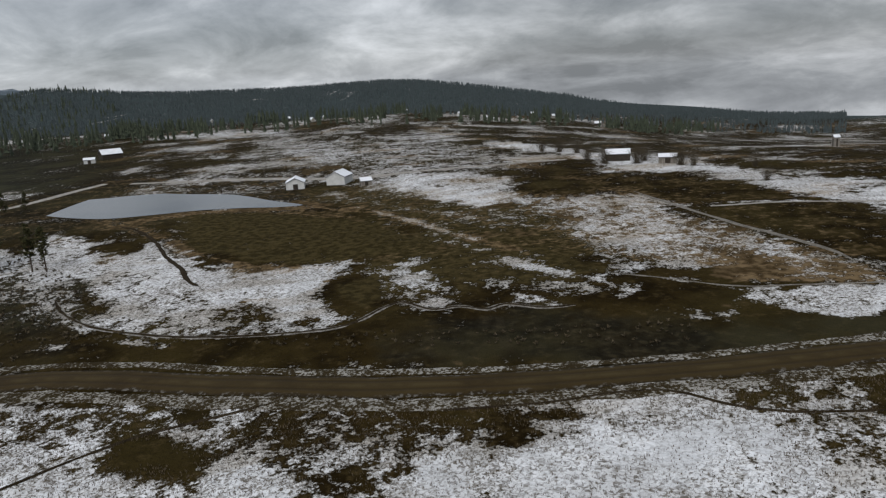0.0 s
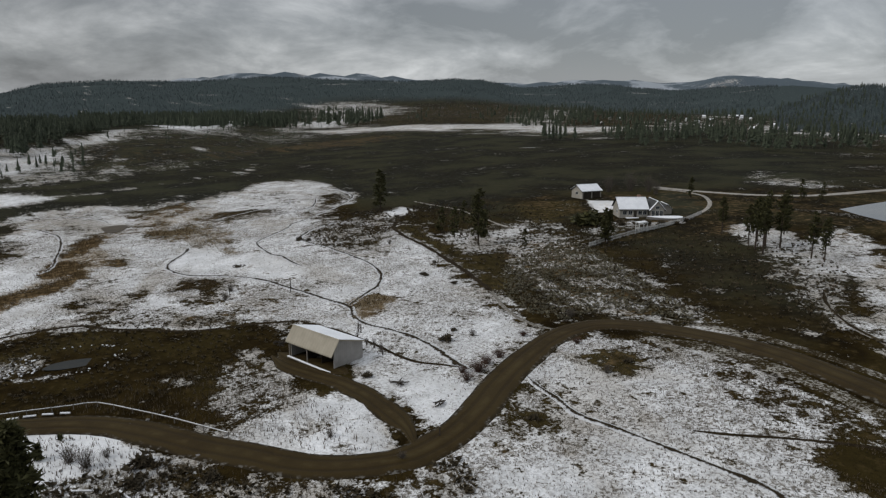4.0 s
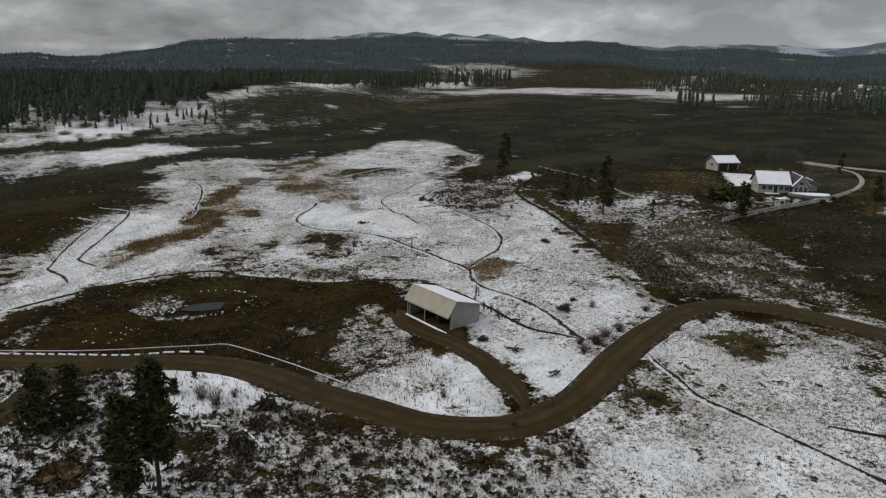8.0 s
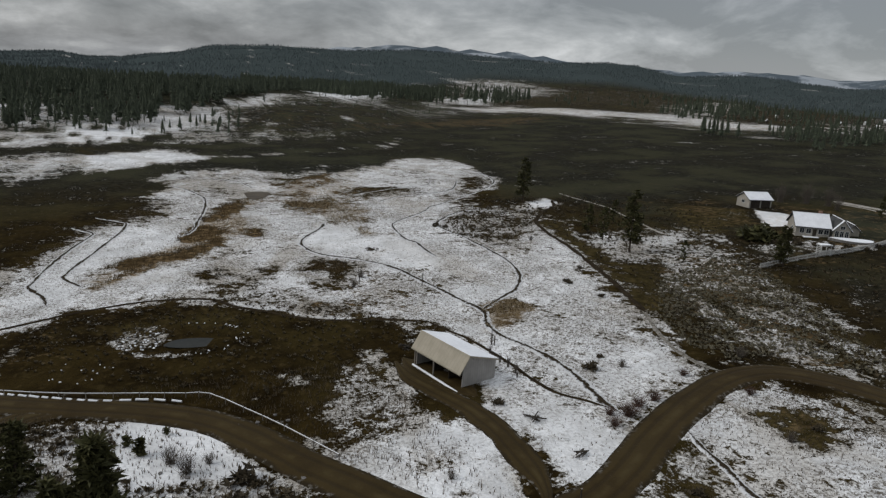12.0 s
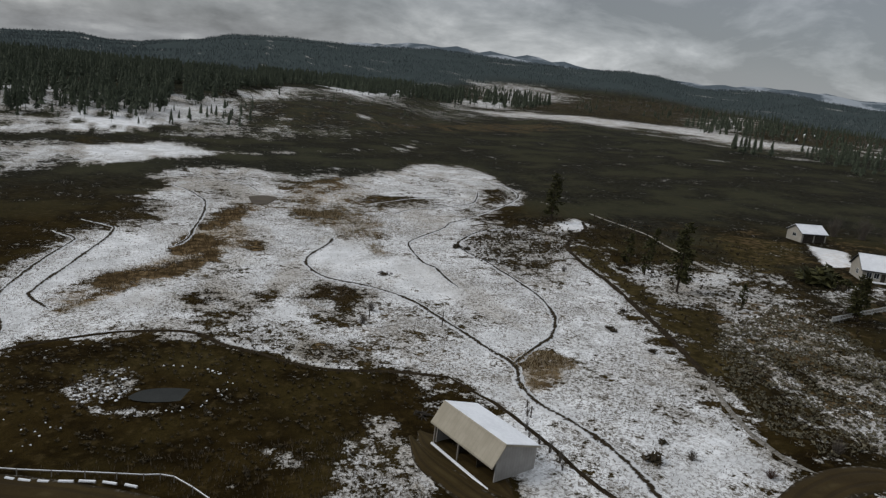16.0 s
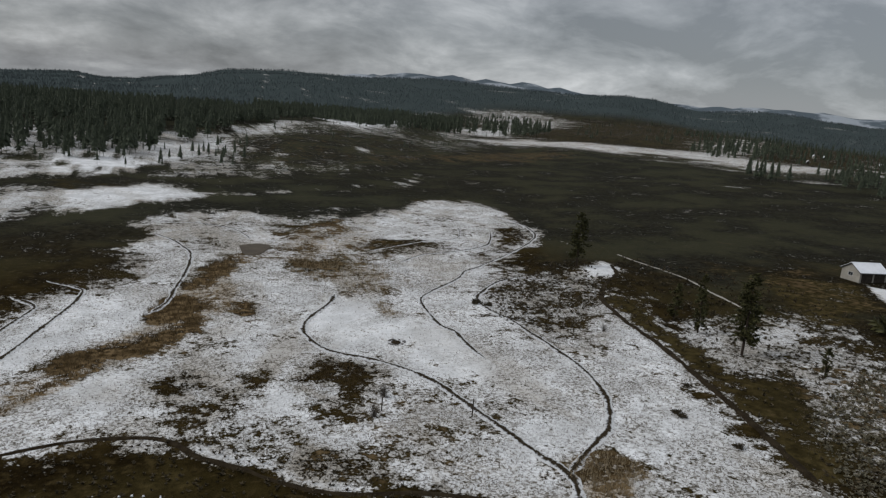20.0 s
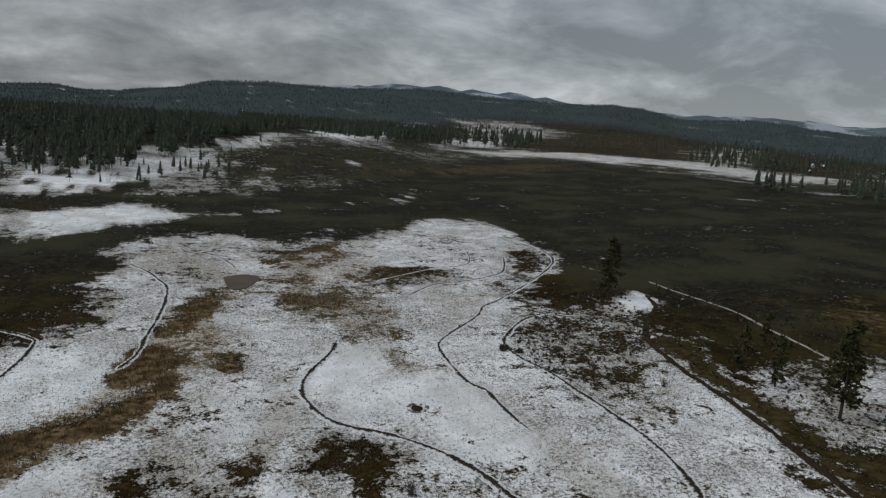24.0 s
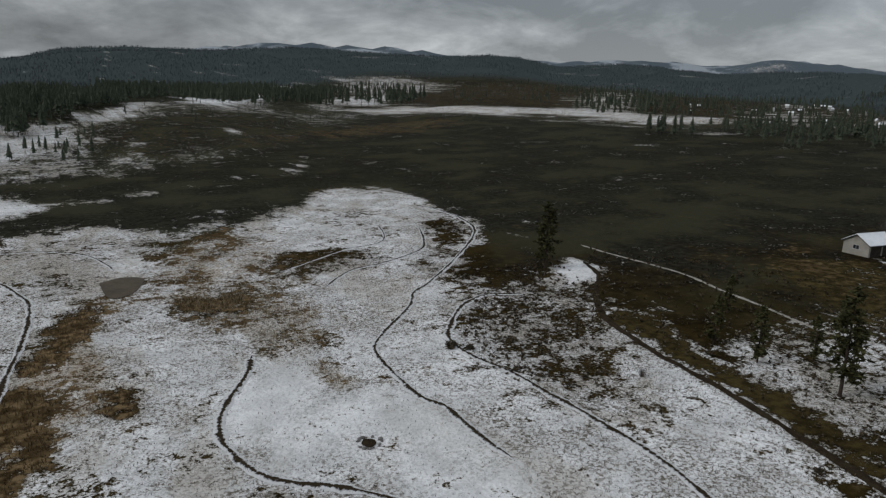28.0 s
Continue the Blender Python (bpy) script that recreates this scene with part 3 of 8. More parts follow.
cover("snow", 0.0, 4, (-146, 14), (-138, 22), (-130, 32), (-118, 34), (-112, 24), (-106, 16), (-104, 8), (-108, -2), (-116, -16), (-134, -22), (-142, -12))
cover("snow", 0.62, 0.9, (-132, -3), (-133, 3), (-131, 6), (-129.5, 2), (-129, -3.5), (-127, -6), (-130, -6))
cover("snow", 0.6, 0.9, (-128, -6), (-124.5, -4.5), (-122, -3), (-121, -4.5), (-124, -6.5))
cover("snow", 0.7, 0.8, (-130, 8), (-128, 11), (-126, 12), (-128, 8.5))
cover("snow", 0.65, 0.9, (-109, 15), (-110.5, 18), (-107, 22), (-106, 19))
cover("snow", 0.62, 1.2, (-120.2, -24.3), (-122.4, -20.8), (-126.3, -17.2), (-122, -17), (-117.5, -20), (-115.6, -23))
cover("straw", 0.3, 4, (-134, -22), (-142, -12), (-138, -6), (-124, -14), (-118, -22))
cover("snow", 0.7, 10, (-440, -100), (-432, -40), (-440, 0), (-450, 45), (-560, 80), (-650, 60), (-620, -20), (-620, -120))
cover("snow", 0.1, 4, (-424, -60), (-432, -20), (-440, 10), (-430, 30), (-420, 10), (-414, -30))
cover("snow", 0.05, 4, (-420, 66), (-402, 110), (-380, 80), (-376, 60))
cover("heath", 0.95, 10, (-650, 370), (-640, 300), (-480, 260), (-400, 380), (-440, 388), (-538, 380))
cover("straw", 0.75, 3, (-128, 262), (-126, 268), (-110, 262), (-100, 246), (-108, 250))
cover("straw", 0.6, 4, (-97, 193), (-84, 196), (-59, 199), (-38, 195), (-36, 186), (-60, 188), (-90, 184))

# pale strip, groves and drifts across the valley
cover("snow", 0.24, 14, (-876, 381), (-784, 420), (-720, 470), (-614, 493), (-508, 485), (-527, 559), (-440, 500), (-425, 410), (-450, 400), (-518, 376), (-600, 385), (-667, 345), (-731, 310))
cover("straw", 0.25, 14, (-876, 381), (-784, 420), (-720, 470), (-614, 493), (-508, 485), (-527, 559), (-440, 500), (-425, 410), (-450, 400), (-518, 376), (-600, 385), (-667, 345), (-731, 310))
cover("straw", 0.2, 20, (-540, 190), (-545, 234), (-560, 314), (-676, 381), (-680, 300), (-600, 200))
cover("snow", 0.9, 16, (-1041, 380), (-900, 395), (-964, 490), (-1135, 598), (-1300, 640), (-1200, 440))
cover("snow", 0.64, 16, (-679, 500), (-620, 498), (-554, 475), (-600, 580), (-800, 700), (-760, 600))
cover("snow", 0.7, 14, (-900, 200), (-872, 240), (-1000, 300), (-1177, 368), (-1150, 270))
# fields and a track on the far side of the valley
cover("snow", 0.6, 20, (-1758, 698), (-1794, 803), (-1727, 903), (-1560, 850), (-1440, 760), (-1459, 675), (-1600, 640))
cover("snow", 0.66, 14, (-1380, 640), (-1330, 700), (-1200, 640), (-1038, 560), (-960, 545), (-1040, 520), (-1180, 545))
cover("snow", 0.12, 16, (-1160, 560), (-1240, 680), (-1120, 760), (-950, 690), (-800, 590), (-735, 520), (-800, 490), (-935, 545))
swath("snow", 0.72, 13, 4, (-1459, 675), (-1200, 600), (-1038, 542), (-880, 492), (-792, 464), (-724, 450), (-640, 420))
swath("snow", 0.64, 9, 4, (-877, 392), (-761, 421), (-707, 425), (-619, 409), (-534, 385), (-490, 397), (-449, 408), (-412, 395))
# streaks down the snowy bank below the wood
for k in range(9):
    swath("snow", 0.12, 3.0 + k % 3, 2.5, (-476 + k * 4, -110 + k * 14), (-470 + k * 3 - (k % 2) * 14, -80 + k * 14), (-478 + k * 3, -48 + k * 14))
# patches under the wood and the bare slope beside it
cover("snow", 0.2, 5, (-434, -70), (-448, -40), (-455, -20), (-448, -10), (-438, -36))
cover("snow", 0.3, 6, (-470, 20), (-500, 34), (-520, 60), (-480, 56), (-452, 40))
cover("snow", 0.62, 9, (-440, 44), (-500, 74), (-560, 90), (-640, 100), (-560, 130), (-470, 100))
cover("snow", 0.55, 3, (-396, 66), (-402, 100), (-404, 118), (-408, 116), (-406, 98), (-400, 66))
cover("snow", 0.62, 2.5, (-404, 116), (-430, 128), (-456, 143), (-460, 148), (-428, 133), (-404, 121))
# white verge along the far side of the road
cover("snow", 0.35, 1.2, (-80, 90), (-68, 94), (-57, 93.5), (-40, 89), (-20, 84.6), (0, 82.4), (24, 81.8), (60, 84), (60, 85.4), (24, 83.5), (0, 84), (-20, 86.4), (-40, 91), (-57, 95.5), (-70, 96.5), (-82, 92))
cover("snow", 0.4, 1.2, (-72, 80.5), (-58, 83), (-47, 82.3), (-30, 78), (-8, 74.6), (8, 73.6), (30, 74), (30, 75), (8, 74.6), (-8, 75.8), (-30, 79.2), (-47, 83.4), (-58, 84), (-74, 81.5))

# fields north of the road, read from south to north
cover("straw", 0.55, 6, (-32, 196), (-16, 220), (2, 195), (15, 172), (20, 153), (13, 154), (1, 169), (-14, 182))
cover("snow", 0.34, 6, (-32, 196), (-16, 220), (2, 195), (15, 172), (20, 153), (13, 154), (1, 169), (-14, 182))
cover("snow", 0.56, 7, (-120, 443), (-11, 368), (-8, 304), (47, 272), (24, 258), (3, 250), (-32, 261), (-50, 289), (-78, 311))
cover("snow", 0.72, 3, (-20, 238), (2, 235), (20, 218), (15, 193), (8, 183), (-5, 202))
cover("snow", 0.66, 2.5, (30, 190), (46, 181), (45, 172), (35, 170), (32, 174))
cover("snow", 0.54, 7, (19, 173), (33, 171), (44, 167), (46.6, 145.0), (57.2, 139.6), (59.5, 119.2), (60.8, 108.5), (50.1, 113.7), (40.8, 116.1), (35.8, 122.8), (29.6, 127.4), (27.1, 141.4), (21, 155))
cover("straw", 0.5, 3, (19, 173), (33, 171), (44, 167), (46.6, 145.0), (57.2, 139.6), (59.5, 119.2), (60.8, 108.5), (50.1, 113.7), (40.8, 116.1), (35.8, 122.8), (29.6, 127.4), (27.1, 141.4), (21, 155))
cover("straw", 0.75, 3, (41.2, 121.4), (57.2, 114.4), (63.1, 105.6), (60.3, 100.7), (40.3, 105.5))
cover("snow", 0.36, 3, (41.2, 121.4), (57.2, 114.4), (63.1, 105.6), (60.3, 100.7), (40.3, 105.5))
cover("snow", 0.08, 3, (-64, 198), (-29, 182), (-11, 161), (0.1, 135.7), (3.1, 128.8), (-8.5, 129.1), (-46.5, 139.2))
cover("snow", 0.16, 3.5, (-7.8, 128.9), (7.1, 130.7), (17.0, 119.7), (19.6, 110.5), (-11.7, 118.1))
cover("snow", 0.16, 3.5, (5.7, 147.9), (22.2, 132.6), (20.7, 128.4), (12.7, 132.1))
cover("snow", 0.16, 3.5, (34, 230), (63, 211), (81, 164), (77, 159), (53, 163), (48, 183), (36, 202))
cover("snow", 0.16, 3.5, (54, 163), (79, 159), (83.4, 141.2), (69.3, 116.5), (62.6, 118.3), (58.0, 132.1), (56.3, 148.1))
cover("straw", 0.3, 3, (-64, 198), (-29, 182), (-11, 161), (0.1, 135.7), (3.1, 128.8), (-8.5, 129.1), (-46.5, 139.2))
cover("straw", 0.3, 3, (34, 230), (63, 211), (81, 164), (77, 159), (53, 163), (48, 183), (36, 202))
cover("straw", 0.3, 3, (54, 163), (79, 159), (83.4, 141.2), (69.3, 116.5), (62.6, 118.3), (58.0, 132.1), (56.3, 148.1))
cover("snow", 0.8, 5, (22, 369), (55, 283), (73, 250), (98, 166), (87.6, 148.6), (79, 159), (75, 197), (67, 229), (49, 238), (47, 280), (22, 333))
# bare grass in the snow inside the bend
cover("snow", 0.28, 1.4, (-39.7, 70.6), (-31.4, 70.0), (-27.4, 66.2), (-26.5, 63.2), (-27.7, 61.1), (-31.4, 64.4), (-36.0, 67.5))
cover("snow", 0.3, 2.2, (-25.6, 70.5), (-19.4, 69.6), (-13.2, 70.0), (-3.4, 67.2), (-3.4, 61.7), (-9.0, 61.1), (-15.9, 61.2), (-8.9, 59.7), (-9.5, 56.3), (-14.1, 57.8), (-19.2, 62.2), (-23.4, 65.1))
cover("snow", 0.34, 1.8, (-3.4, 69.2), (4.9, 67.2), (10.9, 65.7), (3.0, 64.9), (-0.3, 63.0), (-3.4, 62.3))
# clean snow round the barn
cover("snow", 1.0, 1.5, (-97, 41), (-94, 47), (-86, 49), (-76, 47), (-69, 40), (-70, 37.5), (-80, 38.5), (-90, 38))
# tussocks, reeds and thin snow in the pasture
cover("snow", 0.14, 4, (-268.0, 107.4), (-269.5, 120.5), (-245.1, 121.8), (-221.4, 119.6), (-203.2, 108.6), (-193.3, 98.4), (-211.5, 100.6), (-225.2, 86.9), (-243.8, 98.8))
cover("snow", 0.66, 9, (-416.4, -36.7), (-443.9, -9.2), (-443.8, 41.3), (-545.1, 37.8), (-597.7, -1.8), (-536.3, -53.7))
cover("snow", 0.4, 14, (-716.2, 69.5), (-788.7, 136.1), (-632.4, 170.7), (-435.6, 110.0), (-457.4, 76.6), (-452.4, 49.6))
# patchy slope between the wood and the valley
cover("snow", 0.4, 18, (-520, 90), (-700, 60), (-900, 150), (-1000, 330), (-880, 380), (-730, 310), (-632, 230), (-560, 150))
# both sides of the worn path under the moor
cover("snow", 0.1, 0.8, (-209, 114), (-196, 104), (-181, 95), (-171, 93), (-161, 90.3), (-147, 87.3), (-123, 83), (-110, 78), (-96, 72), (-96, 70.5), (-112, 76.5), (-124, 81), (-147, 85.8), (-161, 88.8), (-171, 91), (-181, 93.3), (-196, 102.3))
# the wet hollow runs on to the south-east
cover("snow", 1.15, 0.7, (-98, -4.6), (-98.4, -2.3), (-96.6, 1), (-92.5, 4.2), (-86, 8), (-82, 10), (-79.5, 7.8), (-80.5, 5.5), (-82.6, 3), (-83.2, -0.5), (-83, -2.8), (-90.7, -4.3))
cover("snow", 0.2, 2, (-78, -2), (-80, 3), (-76, 4), (-72, 0), (-74, -4))
# bright drifts and dark gullies at the foot of the wood
cover("snow", 0.9, 6, (-398, -70), (-440, -80), (-480, -50), (-462, 6), (-444, 32), (-428, 4), (-416, -28))
cover("snow", 0.1, 4, (-424, -80), (-432, -50), (-440, -30), (-446, -34), (-440, -60), (-436, -84))
cover("snow", 0.15, 4, (-444, -20), (-456, -4), (-456, 14), (-450, 12), (-446, -4))
cover("snow", 0.15, 5, (-470, -60), (-486, -30), (-500, 0), (-510, -4), (-498, -36), (-484, -66))
# thin snow on the bank, down to the path
cover("snow", 0.5, 2.5, (-32.6, 129.4), (-23.5, 133.9), (-12.5, 127.5), (-6.8, 130.9), (-3.9, 121.8), (-7.2, 112.2), (-5.3, 105.2), (-9.9, 108.7), (-13.7, 115.8), (-18.0, 122.5), (-23.4, 122.6), (-31.2, 124.0))
cover("snow", 0.56, 2.5, (-59.3, 109.3), (-45.6, 100.0), (-31.6, 98.6), (-22.1, 99.3), (-16.3, 103.6), (-20.3, 110.9), (-26.9, 113.4), (-37.1, 110.4), (-56.4, 117.3))
# pale fields beyond the knoll
cover("snow", 0.66, 40, (-1080, 600), (-1000, 640), (-860, 640), (-800, 720), (-1000, 900), (-1300, 960), (-1350, 720))
cover("straw", 0.4, 40, (-1080, 600), (-1000, 640), (-860, 640), (-800, 720), (-1000, 900), (-1300, 960), (-1350, 720))
cover("snow", 0.12, 30, (-830, 520), (-980, 600), (-900, 640), (-760, 600))
# drifts on the patchy slope
cover("snow", 0.9, 10, (-1000, 195), (-1040, 260), (-1180, 370), (-1240, 300), (-1130, 200))
cover("snow", 0.7, 6, (-790, 105), (-800, 135), (-860, 150), (-900, 120), (-850, 100))
cover("snow", 0.7, 5, (-500, 64), (-510, 80), (-560, 96), (-590, 90), (-550, 70))
cover("snow", 0.62, 5, (-540, 104), (-556, 128), (-548, 150), (-520, 140), (-524, 112))
cover("snow", 0.66, 6, (-640, 170), (-660, 200), (-720, 230), (-740, 200), (-690, 170))
cover("snow", 0.62, 6, (-620, 60), (-640, 80), (-700, 88), (-720, 66), (-660, 54))
# paler rough grass round the house and the pond
cover("straw", 0.34, 14, (-215, 150), (-190, 200), (-160, 222), (-130, 275), (-60, 262), (-36, 200), (-90, 180), (-130, 135))
cover("heath", 0.35, 14, (-215, 150), (-190, 200), (-160, 222), (-130, 275), (-60, 262), (-36, 200), (-90, 180), (-130, 135))
cover("snow", 0.55, 5, (-199.4, 276.3), (-165.4, 269.9), (-143.9, 257.1), (-152.5, 242.3), (-166.0, 242.1), (-183.0, 256.1))

# strips, drifts and dark ground between the pasture and the wood
cover("snow", 0.05, 8, (-308, -22.9), (-321, -11.1), (-330, 3.1), (-332, 32.5), (-309, 53.2), (-313, 75.4), (-330, 96), (-360, 137.8), (-276.3, 126.9), (-240.1, 121.4), (-230, 147.6), (-200.4, 162.2), (-326, 324), (-484, 383), (-647, 377), (-723, 304), (-500, 147.5), (-431, 70.7), (-415, 21.7), (-406, -37.9))
cover("snow", 0.97, 4, (-368, -32.2), (-378, -23.4), (-386, -11.8), (-396, 0.9), (-398, 8.9), (-381, 14.8), (-369, 35.7), (-357, 19.9), (-343, 7.6), (-334, -7.9), (-315, -24.1))
cover("snow", 0.05, 3, (-405, -37.7), (-396, -18.2), (-399, 0.8), (-384, -11.6), (-378, -23.4), (-371, -32.5))
cover("moss", 0.5, 4, (-405, -37.7), (-396, -18.2), (-399, 0.8), (-384, -11.6), (-378, -23.4), (-371, -32.5))
swath("snow", 0.7, 3, 2, (-376, 14.7), (-366, 25.8), (-370, 39.8), (-379, 57.5))
swath("snow", 0.55, 3, 2, (-415, 21.7), (-418, 39.9), (-430, 55.4))
cover("snow", 0.15, 8, (-622, 57.2), (-674, 103.4), (-740, 152.7), (-732, 223), (-619, 213.4), (-500, 147.5), (-494, 99.9), (-479, 64.5), (-500, 49.7))
cover("straw", 0.25, 8, (-622, 57.2), (-674, 103.4), (-740, 152.7), (-732, 223), (-619, 213.4), (-500, 147.5), (-494, 99.9), (-479, 64.5), (-500, 49.7))
cover("snow", 0.5, 5, (-432, -6.7), (-476, 8.2), (-509, 24.6), (-500, 41.1), (-461, 43.5), (-430, 31.4), (-424, 13), (-414, 4.5))
cover("snow", 1.05, 4, (-481, -49.3), (-506, -45.8), (-517, -39.7), (-490, -36.1), (-487, -29.1), (-532, -20.1), (-491, -16), (-511, -12.1), (-482, -8.1), (-494, 0.3), (-502, 10.7), (-454, -7.9), (-431, -9.9), (-422, -20.6), (-421, -28.5), (-430, -41.6))
cover("snow", 0.1, 2, (-438, -33.6), (-447, -31.5), (-434, -27.9), (-424, -29.9))
swath("snow", 0.1, 3, 2, (-450, -44.6), (-462, -37.6), (-464, -22.3))
swath("snow", 0.1, 3, 2, (-430, -27.5), (-444, -20.5), (-440, -7.2))
cover("snow", 0.0, 3, (-440, -6.7), (-474, 0.8), (-476, 9.5), (-442, 6.2), (-422, -4.1))
cover("snow", 0.85, 6, (-512, -8.2), (-598, -0.8), (-587, 7.4), (-586, 17.2), (-619, 38.7), (-603, 49.2), (-555, 35.5), (-531, 25.3), (-497, 13.4), (-505, 5.3))
swath("snow", 0.7, 4, 3, (-444, 17.8), (-453, 27.8), (-461, 40.9))
cover("snow", 0.85, 8, (-673, 63.5), (-756, 92.1), (-817, 117.6), (-728, 107.2), (-641, 82.1), (-628, 65.2))
cover("snow", 0.6, 4, (-480, 56.2), (-522, 67.1), (-532, 76.5), (-488, 71.6), (-470, 74.6))
swath("snow", 0.6, 5, 3, (-572, 56.3), (-549, 67.2), (-530, 87.6))
cover("snow", 1.1, 10, (-843, 166.2), (-1281, 269.3), (-1440, 388), (-1403, 442), (-1219, 373), (-867, 204.3))
cover("snow", 0.5, 6, (-799, 181.8), (-965, 263.3), (-944, 285.2), (-800, 222), (-717, 167.3))
cover("snow", 0.9, 12, (-1584, 464), (-1655, 576), (-1588, 559), (-1499, 462))
cover("snow", 0.0, 10, (-1154, 352), (-1475, 501), (-1402, 507), (-887, 318), (-814, 250.1))
cover("snow", 0.65, 8, (-1011, 350), (-1130, 433), (-952, 371), (-832, 300))
cover("snow", 0.8, 8, (-1034, 403), (-1328, 580), (-1165, 555), (-1020, 526), (-899, 452), (-946, 413))
cover("snow", 0.16, 10, (-918, 400), (-928, 476), (-814, 486), (-743, 547), (-659, 546), (-556, 510), (-524, 536), (-610, 692), (-1194, 1444), (-1349, 1346), (-1464, 1131), (-1477, 845), (-1302, 658))
cover("straw", 0.3, 10, (-918, 400), (-928, 476), (-814, 486), (-743, 547), (-659, 546), (-556, 510), (-524, 536), (-610, 692), (-1194, 1444), (-1349, 1346), (-1464, 1131), (-1477, 845), (-1302, 658))
cover("snow", 0.84, 9, (-811, 324), (-894, 389), (-897, 459), (-787, 468), (-723, 474), (-723, 530), (-647, 535), (-547, 501), (-524, 499), (-518, 529), (-491, 497), (-500, 451), (-517, 431), (-574, 432), (-663, 449), (-691, 412), (-764, 419), (-766, 355))
cover("straw", 0.35, 9, (-811, 324), (-894, 389), (-897, 459), (-787, 468), (-723, 474), (-723, 530), (-647, 535), (-547, 501), (-524, 499), (-518, 529), (-491, 497), (-500, 451), (-517, 431), (-574, 432), (-663, 449), (-691, 412), (-764, 419), (-766, 355))
cover("snow", 0.05, 8, (-1020, 526), (-980, 549), (-969, 632), (-834, 603), (-741, 568), (-732, 501), (-802, 478))
cover("snow", 0.8, 9, (-874, 690), (-1176, 988), (-1202, 1079), (-772, 677), (-647, 535), (-694, 542))
cover("straw", 0.45, 8, (-533, 122.2), (-564, 188.8), (-548, 245.1), (-580, 309), (-644, 352), (-684, 314), (-626, 234.8), (-576, 172.5))
cover("snow", 0.95, 1.5, (-390, 308), (-397, 322), (-382, 312), (-378, 301))
swath("snow", 0.75, 3, 2, (-396, 111.2), (-401, 115.2), (-425, 128.9), (-457, 143.5))
swath("snow", 0.6, 2.5, 2, (-387, 63.2), (-390, 77.6), (-392, 85.1), (-401, 94.6))
swath("snow", 0.6, 2.5, 2, (-401, 102.2), (-396, 111.2))
swath("snow", 0.75, 4, 2, (-499, 128.6), (-513, 151.8))
swath("snow", 0.85, 5, 2, (-586, 135.1), (-596, 151.8))
swath("snow", 0.55, 4, 2, (-472, 77.8), (-480, 112.1))
swath("snow", 0.6, 3, 2, (-598, 201.3), (-598, 246.5), (-649, 306))
swath("snow", 0.6, 2, 2, (-1435, 1410), (-1416, 1416))
swath("snow", 0.6, 1.6, 1.2, (-329, 64.5), (-332, 72.7))
swath("snow", 0.6, 1.6, 1.2, (-327, 79.3), (-330, 86))
swath("snow", 0.6, 1.6, 1.2, (-425, 131.8), (-420, 138.4))
swath("snow", 0.6, 1.6, 1.2, (-398, 163.9), (-384, 162.5), (-371, 159.9))
swath("snow", 0.6, 1.6, 1.2, (-266, 136.6), (-261.8, 136.6))
swath("snow", 0.6, 1.6, 1.2, (-255.8, 124.2), (-249.1, 124.2))
swath("snow", 0.6, 1.6, 1.2, (-354, 233.5), (-358, 250.3))
# bank under the pines
cover("snow", 0.03, 3, (-127, 118), (-122.4, 130.3), (-125, 156.2), (-113.4, 150.7), (-89.1, 129.5), (-66.6, 105.9), (-52.6, 98.1), (-36.3, 92.5), (-21.4, 96.3), (-7.7, 100.7), (3.2, 103.2), (3, 94.2), (-19.2, 86.1), (-42, 85.6), (-57.9, 91.1), (-77.7, 97.4), (-100.9, 105.9))
cover("snow", 0.74, 2, (-122.9, 164), (-122.1, 169.8), (-108.2, 169), (-100.9, 161.3), (-103.2, 179.4), (-97.6, 177.6), (-83.9, 160.7), (-71.2, 150), (-71, 163), (-63.9, 154.5), (-54.7, 137.4), (-45.4, 120.4), (-33.2, 124), (-33, 131.4), (-25.3, 138.2), (-23.1, 132.6), (-24, 126.3), (-25.2, 114.1), (-22.2, 111.9), (-21, 107.8), (-16.4, 101.5), (-18.9, 98.9), (-25.6, 98), (-31.2, 97.4), (-38.6, 99), (-42.4, 99.3), (-49.3, 101.7), (-56.3, 107.8), (-62.9, 115.9), (-72.4, 130.4), (-80.5, 139.8), (-85.8, 138.6), (-91, 137.2), (-98.8, 141.9), (-114.9, 155.4))
cover("snow", 0.5, 2.5, (-93.8, 136.8), (-84.3, 136.1), (-72.7, 130.4), (-62.9, 115.9), (-65.1, 111.5), (-73.6, 113.6), (-85, 123.2))
cover("snow", 0.1, 1.5, (-83.3, 162.8), (-80.7, 167.4), (-74, 164.6), (-71.8, 156.2), (-77.5, 155.7))
swath("snow", 0.3, 1.5, 0.8, (-74.5, 135.1), (-64.9, 119.2), (-60, 113))
cover("snow", 0.42, 2, (-37.9, 99.4), (-37, 107.3), (-35.3, 111), (-29.6, 106.7), (-26.7, 98.8), (-32.7, 96.9))
cover("snow", 0.35, 1.5, (-25.6, 101.2), (-24.2, 105.5), (-22.1, 99.8), (-24.5, 98.3))
cover("snow", -0.05, 2, (-56.4, 149), (-56.7, 159.3), (-63.9, 167.6), (-70.8, 179.8), (-62.1, 188.7), (-48.2, 187.7), (-33.8, 178.5), (-24.9, 169.8), (-14.3, 155.6), (-9.6, 146.7), (-17.6, 140.2), (-23.9, 136), (-34.8, 134.2), (-39.2, 134.5), (-46.3, 139.5))
